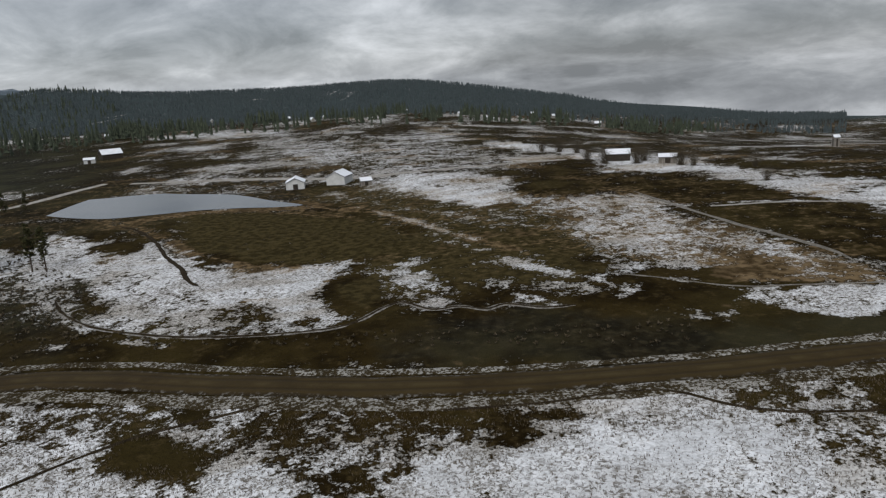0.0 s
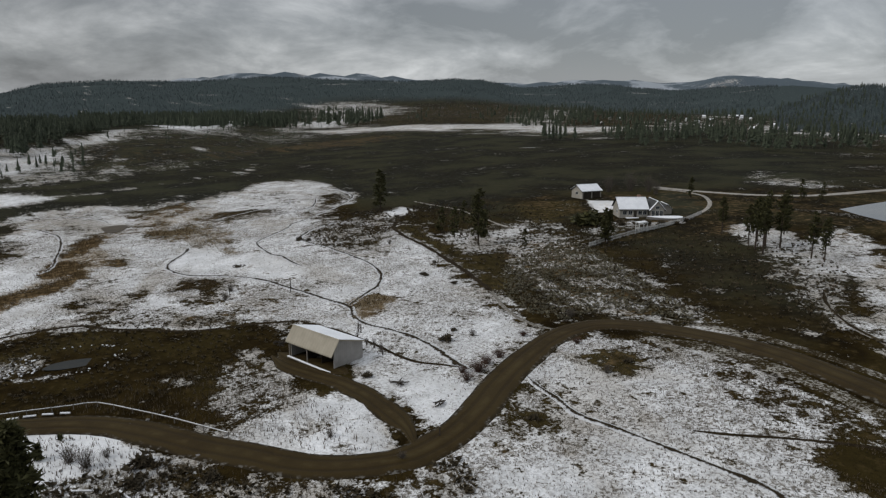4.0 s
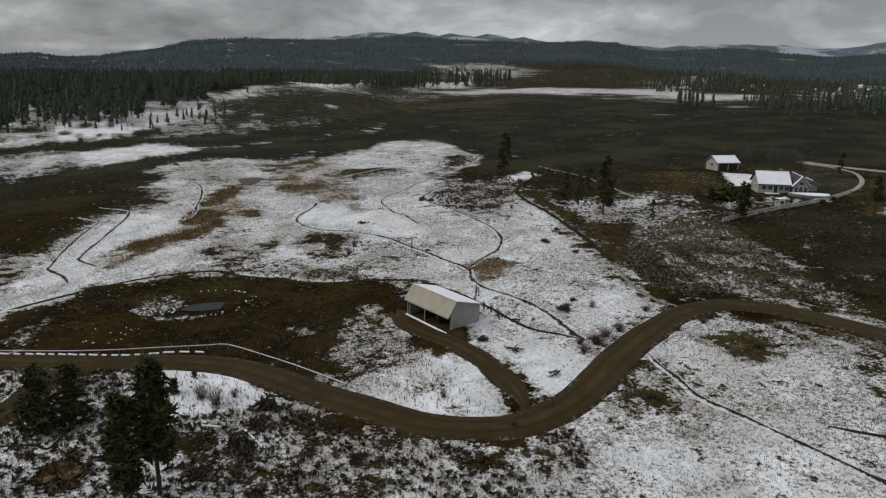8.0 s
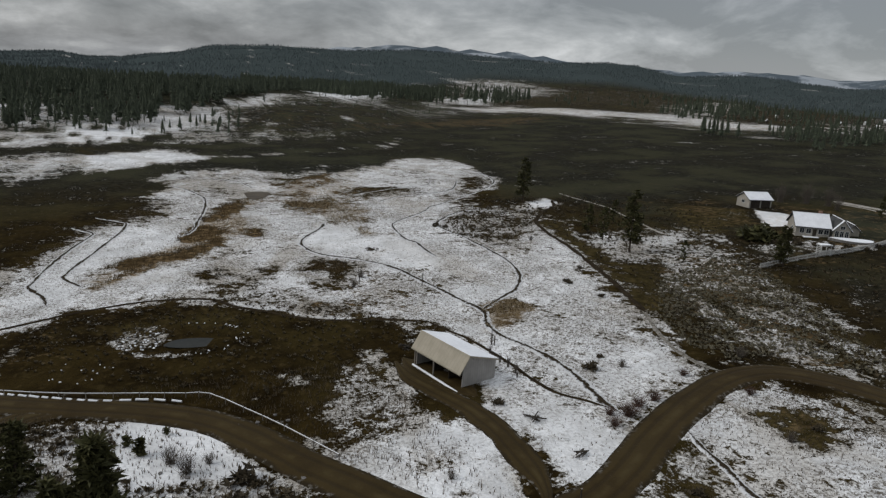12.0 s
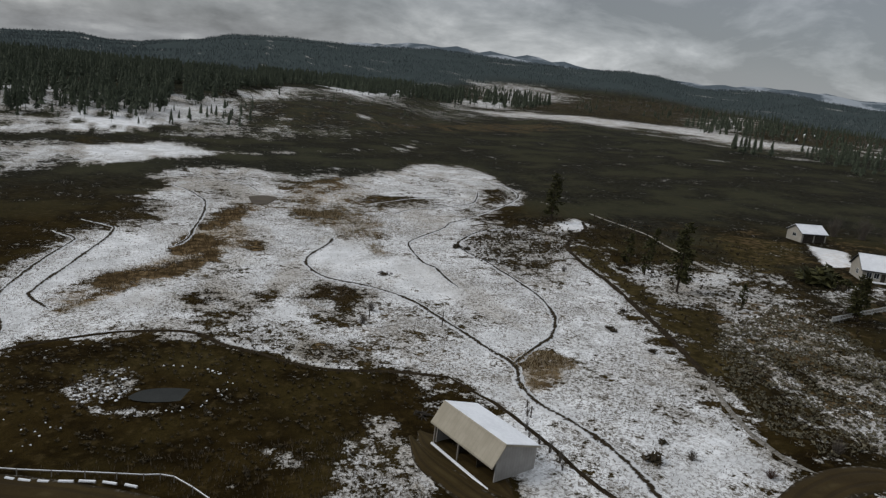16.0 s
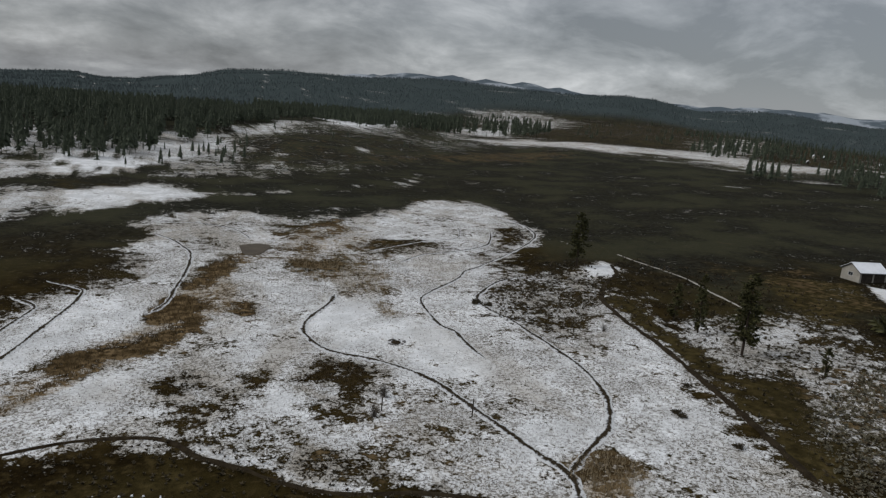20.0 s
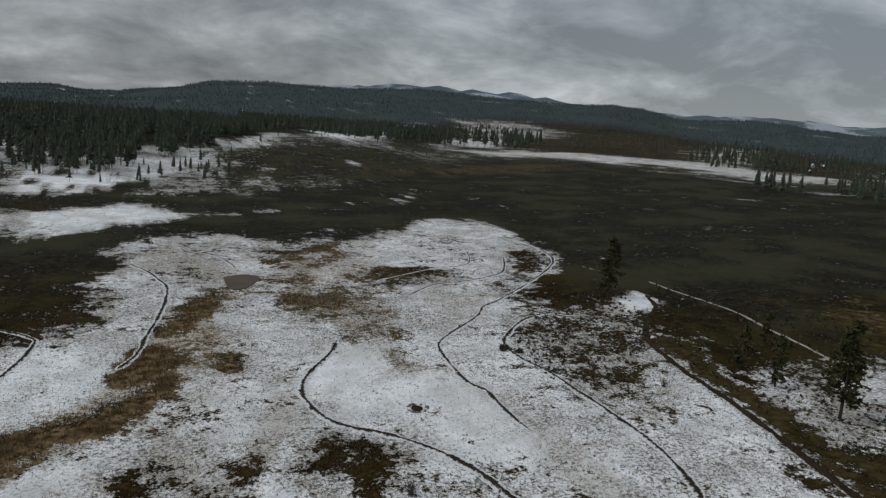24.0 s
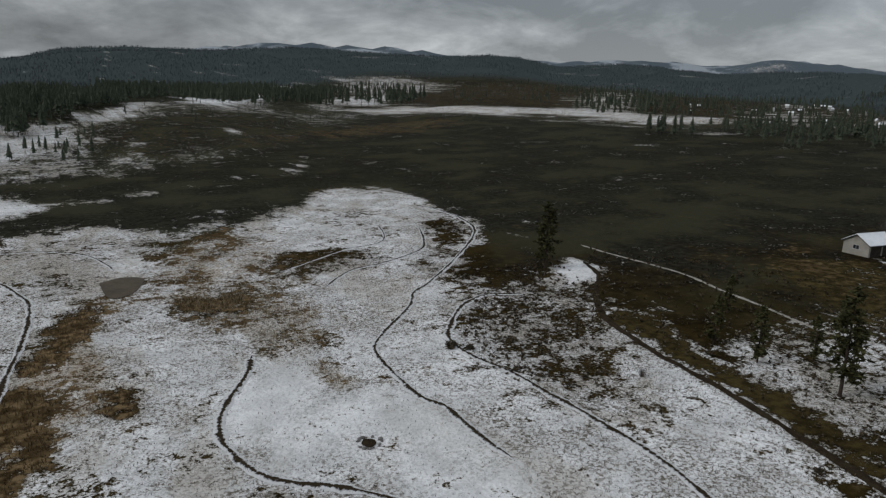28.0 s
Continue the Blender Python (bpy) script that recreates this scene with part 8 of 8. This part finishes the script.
place(pine(6, 7.7, 0.06, 0.3, "bushy dark green pine beside the side road", 2.1, 1.1), [(-85.7, -16.3, 1.0), (-86, -13, 0.94), (-76, -22, 0.8)], "roadside pines")
place(pine(7, 1.9, 0.03, 0.32, "dark conifer sapling in snow", 1.0), [(-90, -2.1, 1.0), (-94, 0.5, 0.5), (-92.5, -3.6, 0.7)], "saplings")


def twig_bush(seed, h, w, n):
    rng = np.random.RandomState(seed)
    t = []
    for _ in range(n):
        a, r = rng.uniform(0, 6.283), rng.uniform(0.1, 1) * w
        b = np.array((rng.normal() * 0.15 * w, rng.normal() * 0.15 * w, -0.05))
        tip = np.array((math.cos(a) * r, math.sin(a) * r, h * rng.uniform(0.6, 1.1) * (1 - 0.3 * r / w)))
        s = np.cross(tip - b, rng.normal(size=3))
        s *= 0.022 / (np.linalg.norm(s) + 1e-9)
        t.append((b - s, b + s, tip))
        for _ in range(3):
            m = b + (tip - b) * rng.uniform(0.35, 0.8)
            e = m + (tip - b) * 0.35 + rng.normal(size=3) * 0.16 * h
            t.append((m - s * 0.7, m + s * 0.7, e))
    return tri_mesh("twig_mass", t)


def bush(seed, h, w, n, mat, spots, label, group, name="bush"):
    p = thing(name, Matrix(), label, "shrub")
    part("twig_mass", twig_bush(seed, h, w, n), mat, p)
    place(p, spots, group)


bush(11, 2.2, 1.6, 110, TWIG, [(-87.2, 0.8, 1.0), (-84.7, 2.3, 1.1), (-86, 4.6, 0.6), (-74, 27, 0.55), (-151, 38, 0.9), (-145, 35, 0.8), (-170, 86, 0.6), (-68, 65, 0.6), (-64, 31, 0.5), (-90, 78, 0.8), (-93, 60, 0.6)], "leafless grey twiggy bush in snow", "twiggy bushes")
bush(15, 2.0, 0.42, 46, TWIG, [(-104, 44.9, 0.8), (-102.2, 44.4, 0.6), (-100.4, 44.8, 0.75), (-98.4, 45.1, 1.0), (-96.1, 45.1, 0.85), (-94.6, 44.6, 0.6), (-110, 48, 0.6), (-107.5, 46.8, 0.7)], "thin leafless sapling standing in snow", "bare saplings", "sapling")
bush(12, 1.6, 1.5, 150, REDTWIG, [(-79.8, 52, 1.2), (-81.6, 54.6, 0.9), (-78.2, 49, 0.8), (-80.8, 50, 0.7), (-82.4, 57.5, 0.9), (-87.5, 66, 0.7), (-79.5, 70, 0.7)], "leafless reddish bush at the roadside", "reddish bushes")


def scrub_mesh(seed, size, n):
    rng = np.random.RandomState(seed)
    t = []
    for _ in range(n):
        c = rng.normal(size=3) * (0.35 * size, 0.35 * size, 0.16 * size) + (0, 0, 0.28 * size)
        clump(rng, c, 0.42 * size, 6, t)
    return tri_mesh("foliage", t)


def scrub(seed, size, spots, label, mat=SAGE):
    p = thing("low_shrub", Matrix(), label, "shrub")
    part("foliage", scrub_mesh(seed, size, 36), mat, p)
    place(p, spots, "low shrubs")


scrub(21, 1.8, [(-81, 7.5, 1.2), (-73, 13, 0.8), (-76.8, 5.9, 1.0), (-73.2, 3.3, 1.1), (-63.2, 48.4, 0.55), (-93.8, 55.5, 0.8), (-88, 38.8, 0.6), (-132.6, 75, 0.5), (-97, 59, 0.4), (-69, 70, 0.5), (-194, 70, 0.8), (-192, 72, 0.6), (-134, 75, 0.5), (-142, 83, 0.4), (-123, 76, 0.5), (-65, 14, 0.7), (-71, 4, 0.9), (-69, -1, 1.0)], "low dark brown shrub in snow")
scrub(22, 3.4, [(-150, 138, 1.35), (-153.5, 141, 1.2), (-156, 146, 1.0), (-148, 143, 0.7)], "broad dark evergreen bush before the house", NEEDLES)
scrub(23, 1.5, [(-146, 140, 1.0), (-143, 144, 1.1), (-141, 147.5, 0.9), (-139, 150, 1.0), (-137, 146, 0.8), (-135.5, 150.5, 0.9), (-138, 154, 0.9), (-136, 139, 0.8), (-141, 152, 0.8), (-134.5, 156, 0.8), (-136, 161, 0.9), (-147, 147, 1.0)], "leafless brown garden shrub near the fence")
bush(13, 7.5, 3.2, 160, TWIG, [(-190, 196, 1.0), (-184, 199, 0.9), (-195, 190, 0.9), (-178, 196, 0.7)], "bare leafless tree behind the farmhouse", "bare trees", "bare_tree")


# ---- woods ----
def layered_tree(seed, layers, points, bare):
    """A spiky conifer of unit height: jagged skirts of branches round a trunk."""
    rng = np.random.RandomState(seed)
    t = []
    for a in np.arange(4) * 1.571:
        p, q = np.array((math.cos(a), math.sin(a), 0)) * 0.011, np.array((math.cos(a + 1.571), math.sin(a + 1.571), 0)) * 0.011
        t.append((p, q, np.array((0, 0, 0.8))))
    for k in range(layers):
        f = k / layers
        z0 = bare + (1 - bare) * f
        z1 = min(1.02, z0 + (1 - bare) / layers * 1.9)
        r = 0.17 * (1 - f) ** 0.8 * rng.uniform(0.75, 1.15) + 0.012
        turn = rng.uniform(0, 6.283)
        for j in range(points):
            a = turn + 6.283 * j / points + rng.uniform(-0.25, 0.25)
            rr = r * rng.uniform(0.55, 1.25)
            w = 0.75 * 6.283 / points
            tip = np.array((math.cos(a) * rr, math.sin(a) * rr, z0 - 0.02 * rng.rand()))
            top = np.array((0, 0, z1))
            s = np.array((math.cos(a - w), math.sin(a - w), 0)) * rr * 0.55 + (0, 0, z0 + 0.03)
            e = np.array((math.cos(a + w), math.sin(a + w), 0)) * rr * 0.55 + (0, 0, z0 + 0.03)
            t += [(s, tip, top), (tip, e, top)]
    return np.array(t)


def wood(name, protos, spots, mat, label):
    """Many far conifers as one mesh. spots: x, y, height."""
    rng = np.random.RandomState(len(spots))
    spots = np.array(spots)
    z = land(spots[:, 0], spots[:, 1])
    out = []
    which = rng.randint(len(protos), size=len(spots))
    for k, p in enumerate(protos):
        s = spots[which == k]
        a, fat = rng.uniform(0, 6.283, len(s)), rng.uniform(0.8, 1.25, len(s))
        c, n = np.cos(a) * s[:, 2] * fat, np.sin(a) * s[:, 2] * fat
        P = p.reshape(-1, 3)
        x = c[:, None] * P[:, 0] - n[:, None] * P[:, 1] + s[:, :1]
        y = n[:, None] * P[:, 0] + c[:, None] * P[:, 1] + s[:, 1:2]
        q = P[:, 2] * s[:, 2:] + z[which == k][:, None] - 0.3
        out.append(np.stack([x, y, q], -1).reshape(-1, 3))
    v = np.concatenate(out)
    me = mesh_of(name, v, np.arange(len(v)).reshape(-1, 3))
    me.materials.append(mat)
    return tagged(new(name, me), label, "trees", kind="stuff")


def within(poly, n, lo, hi, seed, clear=0.0):
    """Random spots inside a plan polygon, thinned by clearings."""
    rng = np.random.RandomState(seed)
    poly = np.array(poly, float)
    out = []
    while len(out) < n:
        p = rng.uniform(poly.min(0), poly.max(0), (n, 2))
        ok = inside(p[:, 0], p[:, 1], poly) > 0
        if clear:
            ok &= waves(p[:, 0], p[:, 1], clear, seed) > -0.15
        out += [(x, y, rng.uniform(lo, hi)) for x, y in p[ok]]
    return out[:n]


def sector(az0, az1, r0, r1, n, lo, hi, seed, clear=0.0, gap=-0.3, hilly=False):
    rng = np.random.RandomState(seed)
    out = []
    while len(out) < n:
        a, r = np.radians(rng.uniform(az0, az1, n)), np.sqrt(rng.uniform(r0 * r0, r1 * r1, n))
        x, y = -np.sin(a) * r, np.cos(a) * r
        ok = waves(x, y, clear, seed) > gap if clear else np.ones(n, bool)
        if hilly:
            ok &= r > woodline(np.degrees(a))
        out += list(zip(x[ok], y[ok], rng.uniform(lo, hi, ok.sum())))
    return out[:n]


FIR = [layered_tree(k, 8, 6, 0.22) for k in range(3)] + [layered_tree(k + 5, 7, 6, 0.34) for k in range(2)]
FIR_FAR = [layered_tree(k + 20, 4, 4, 0.12) for k in range(4)]
wood("pine_wood", FIR, within([(-484, -52), (-470, -100), (-466, -150), (-640, -330), (-1000, -300), (-1000, 130), (-800, 110), (-771, 79), (-675, 62), (-605, 35), (-551, 11), (-512, -6), (-488, -28)], 3500, 11, 17.5, 31, 45), FAR_NEEDLES, "dense dark pine wood above snowy ground")
wood("scattered_pines", FIR, within([(-436, -80), (-455, 30), (-520, 70), (-600, 60), (-545, 0), (-495, -80)], 46, 4, 10, 32) + within([(-1010, 365), (-900, 395), (-900, 440), (-960, 490), (-1080, 560), (-1110, 470)], 62, 17, 27, 46) + within([(-560, 110), (-700, 80), (-900, 150), (-980, 330), (-800, 340), (-632, 200)], 60, 3, 7, 50, 70) + within([(-1044, 207.4), (-1320, 316), (-1499, 462), (-1341, 422), (-1170, 331), (-1030, 244.5)], 90, 15, 22, 51) + sector(73, 82, 880, 1120, 120, 13, 20, 33, 60, -0.1), FAR_NEEDLES, "scattered dark pines on snowy ground")
wood("valley_pines", FIR, within([(-447, 362), (-440, 375), (-403, 365), (-410, 353)], 10, 11, 15, 34) + within([(-398, 388), (-328, 350), (-300, 385), (-255, 372), (-240, 430), (-247, 480), (-330, 560), (-420, 520), (-470, 450)], 250, 7, 13, 35, 40) + within([(-679, 500), (-620, 498), (-554, 475), (-600, 580), (-800, 700), (-760, 600)], 60, 11, 17, 36, 50) + within([(-240, 400), (-180, 440), (-200, 560), (-330, 560)], 60, 8, 14, 37, 60) + within([(-445, 470), (-380, 430), (-330, 450), (-340, 520), (-430, 540)], 40, 9, 14, 47), FAR_NEEDLES, "dark pines scattered along the valley")
wood("town_pines", FIR_FAR, sector(24, 52, 740, 1450, 760, 6, 12, 38, 60, 0.15) + sector(46, 53, 1300, 1700, 110, 8, 13, 99, 60, 0.3) + sector(53, 66, 1000, 1900, 70, 7, 12, 98, 60, 0.5) + sector(-20, 26, 520, 720, 420, 7, 13, 39, 90, 0.1), FAR_NEEDLES, "dark trees between distant houses")
wood("upland_pines", FIR_FAR, sector(69, 84, 1050, 1500, 1200, 12, 19, 48, 90, -0.2) + sector(64, 70, 1450, 1750, 160, 8, 13, 49, 70, 0.2), FAR_NEEDLES, "dark pine wood under the western hills")
wood("hill_wood_north", FIR_FAR, sector(-28, 34, 690, 1420, 18000, 4, 7, 40, 150, -0.9), HAZED_NEEDLES, "dark conifer wood covering the northern hill")
wood("hill_wood_west", FIR_FAR, sector(34, 108, 1450, 2800, 17000, 4, 7.5, 41, 240, -0.62, True), HAZED_NEEDLES, "dark conifer wood covering the western hills")


def clump_trees():
    """Bare broad trees round the farm on the northern rise."""
    bush(14, 6.0, 3.6, 220, SAGE, [(46, 252, 0.9), (50, 243, 1.0), (60, 240, 1.1), (64, 246, 1.0), (71, 229, 1.1), (74, 226, 0.9), (80, 187, 0.7), (42, 290, 1.2), (48, 284, 1.1), (36, 296, 1.0), (88, 214, 0.7)], "leafless brown tree on the northern rise", "bare trees", "bare_tree")


clump_trees()


# ---- stubble in the snow ----
def tufts(name, n, box, seed, lo, hi, label, keep, mat=None):
    rng = np.random.RandomState(seed)
    x, y = rng.uniform(box[0], box[1], n), rng.uniform(box[2], box[3], n)
    ok = keep(x, y)
    x, y = x[ok], y[ok]
    n = len(x)
    z = land(x, y)
    base = np.stack([x, y, z - 0.03], -1)
    out = []
    for _ in range(3):
        a, h, lean = rng.uniform(0, 6.283, n), rng.uniform(lo, hi, n), rng.uniform(0.0, 0.5, n)
        side = np.stack([np.cos(a), np.sin(a), np.zeros(n)], -1) * rng.uniform(0.02, 0.06, n)[:, None]
        b = rng.uniform(0, 6.283, n)
        tip = base + np.stack([np.cos(b) * h * lean, np.sin(b) * h * lean, h], -1)
        out.append(np.stack([base - side, base + side, tip], 1))
    v = np.concatenate(out).reshape(-1, 3)
    me = mesh_of(name, v, np.arange(len(v)).reshape(-1, 3))
    me.materials.append(mat or STUBBLE)
    return tagged(new(name, me), label, "grass", kind="stuff")


STUBBLE = needle_material("dry_stubble", (0.035, 0.027, 0.017), (0.17, 0.13, 0.085))
ROAD_LINE = spline([(-125, -46), (-113, -25), (-107.6, -16.3), (-101.4, -3), (-96.5, 4.4), (-90.2, 9.4), (-82.5, 13.6), (-76, 17.8), (-70, 21.5), (-66, 26), (-64, 31.5), (-65.5, 38), (-69.5, 45), (-75, 52.5), (-80, 61), (-84, 70), (-84, 78), (-77.5, 84), (-68, 87.5), (-57, 88), (-47, 86.5), (-38, 84), (-22, 80.2), (-8, 77.9), (8, 76.4), (24, 76.7), (40, 77.3), (90, 80.5)], 2.0)
DRIVE_LINE = spline([(-65.5, 33.5), (-70, 35), (-76, 35.6), (-86, 35.3), (-94, 33.2), (-102, 31.0), (-112, 30.2)], 2.0)


def off_road(x, y):
    ok = np.ones(len(x), bool)
    for line, gap in ((ROAD_LINE, 3.3), (DRIVE_LINE, 3.0)):
        for p in line:
            ok &= (x - p[0]) ** 2 + (y - p[1]) ** 2 > gap * gap
    return ok & ~((x > -106) & (x < -90) & (y > 31) & (y < 44))


def thin_snow(x, y):
    d = laid("snow", x, y)
    return off_road(x, y) & (d > 0.22) & (d < 0.72 + np.random.RandomState(len(x)).uniform(0, 0.32, len(x)))


tufts("field_stubble", 40000, (-82, 55, 30, 80), 5, 0.1, 0.36, "dry grass stubble poking through snow", thin_snow)
tufts("pasture_stubble", 60000, (-262, -84, -24, 104), 6, 0.1, 0.35, "dry grass stubble poking through snow", thin_snow)
tufts("scrub_stubble", 9000, (-108, -50, -30, 30), 7, 0.2, 0.7, "dry brown grass and weeds below the road", off_road)


def brush(name, n, poly, seed, lo, hi, label, keep, mat=None):
    """Low heather and sage, too many to count."""
    rng = np.random.RandomState(seed)
    poly = np.array(poly, float)
    p = rng.uniform(poly.min(0), poly.max(0), (n * 2, 2))
    p = p[(inside(p[:, 0], p[:, 1], poly) > 0) & keep(p[:, 0], p[:, 1])][:n]
    n = len(p)
    z = land(p[:, 0], p[:, 1])
    size = rng.uniform(lo, hi, n)
    c = np.stack([p[:, 0], p[:, 1], z + size * 0.25], -1)
    out = []
    for _ in range(7):
        d = rng.normal(size=(n, 3))
        d[:, 2] = np.abs(d[:, 2]) * 0.7 + 0.1
        d /= np.linalg.norm(d, axis=1)[:, None]
        s = np.cross(d, rng.normal(size=(n, 3)))
        s /= np.linalg.norm(s, axis=1)[:, None] + 1e-9
        w = size[:, None]
        out.append(np.stack([c - s * w * 0.3, c + s * w * 0.3, c + d * w * rng.uniform(0.5, 1.0, (n, 1))], 1))
    v = np.concatenate(out).reshape(-1, 3)
    me = mesh_of(name, v, np.arange(len(v)).reshape(-1, 3))
    me.materials.append(mat or HEATHER)
    return tagged(new(name, me), label, "shrubs", kind="stuff")


MOUND = np.array([(-98, -4.6), (-96.6, 1), (-92.5, 4.2), (-86, 8), (-82, 10), (-79.5, 7.8), (-82.6, 3), (-83, -2.8), (-90.7, -4.3)])


def clear_of_mound(x, y):
    return off_road(x, y) & (inside(x, y, MOUND) < 0)


HEATHER = needle_material("dark_heather", (0.022, 0.016, 0.008), (0.11, 0.085, 0.048))
brush("moor_brush", 2200, [(-200, 100), (-180, 98), (-139, 88), (-100, 76), (-88, 78), (-60, 94), (-50, 105), (-70, 130), (-100, 165), (-150, 140), (-190, 150), (-230, 130)], 81, 0.3, 0.75, "low dark brush on the moor", off_road)
brush("slope_sage", 3600, [(-126.8, 91.6), (-134.9, 105.2), (-141.1, 121.6), (-125.5, 117.6), (-94.7, 102.8), (-72.3, 91.8), (-79.5, 89.9), (-88.4, 85.3), (-89.1, 75.8), (-95.5, 74.4), (-109.6, 78.5)], 87, 0.25, 0.6, "low pale sage on the slope below the farmhouse", off_road, PALE_SAGE)
brush("meadow_brush", 900, [(-146, 12), (-138, 20), (-128, 34), (-116, 36), (-104, 26), (-100, 14), (-108, 0), (-120, -18), (-138, -20)], 82, 0.25, 0.6, "dark weeds in the barn meadow", lambda x, y: off_road(x, y) & (np.hypot((x + 123) / 3.2, (y - 3.8) / 5.2) > 1))
brush("roadside_brush", 2300, [(-106, -26), (-97, -3), (-90, 6), (-76, 12), (-68, 17), (-61, 25), (-50, 30), (-45, 0), (-70, -30)], 83, 0.3, 0.9, "low brown scrub below the road", clear_of_mound)
brush("bend_brush", 70, [(-62, 32), (-63, 36), (-60, 36.5), (-56, 35), (-53, 33)], 86, 0.25, 0.7, "dry brush below the mouth of the drive", off_road)
brush("pasture_brush", 620, [(-230, 118), (-203, 108), (-170, 80), (-176, 71), (-192, 70), (-212, 86), (-228, 100)], 84, 0.3, 0.8, "dark tussocks in thin snow", off_road)
brush("bank_brush", 900, [(-100, 135), (-75, 131), (-56, 106), (-20, 96), (30, 92), (30, 84), (-40, 94), (-70, 103)], 85, 0.3, 0.7, "low dark brush on the far bank", off_road)


def tall_grass(name, n, seed, lo, hi, mat, label, box, least, thin, most):
    """Standing dead grass where the ground bears straw and the snow's depth lies between two bounds."""

    def keep(x, y):
        d = laid("snow", x, y)
        return (laid("straw", x, y) + waves(x, y, 9, seed) * 0.2 + waves(x, y, 3, seed + 1) * 0.2 > least) & (d > thin) & (d < most)

    return tufts(name, n, box, seed, lo, hi, label, keep, mat)


DRY_GRASS = needle_material("tall_dry_grass", (0.16, 0.125, 0.075), (0.46, 0.37, 0.24))
DEAD_REED = needle_material("dead_brown_reed", (0.03, 0.02, 0.009), (0.17, 0.115, 0.052))
tall_grass("tall_dry_grass", 7000, 91, 0.3, 0.8, DRY_GRASS, "tall dry tan grass standing in snow", (-245, -192, 34, 66), 0.5, 0.15, 0.7)
tall_grass("reed_bed", 22000, 92, 0.3, 0.8, DEAD_REED, "dead brown reeds along a wet hollow", (-275, -150, -18, 34), 0.5, -0.5, 0.55)
tall_grass("mound_grass", 9000, 93, 0.3, 0.8, DEAD_REED, "dead brown grass on a low mound", (-300, -235, 38, 70), 0.5, -0.5, 0.4)
tall_grass("path_grass", 3000, 97, 0.2, 0.6, DRY_GRASS, "dry tan grass where two paths meet", (-127, -110, 48, 64), 0.6, -0.5, 0.7)
tall_grass("bare_hollow_grass", 7000, 94, 0.2, 0.5, DEAD_REED, "dark grass in thin snow", (-176, -150, 22, 48), -1.0, -0.5, 0.3)
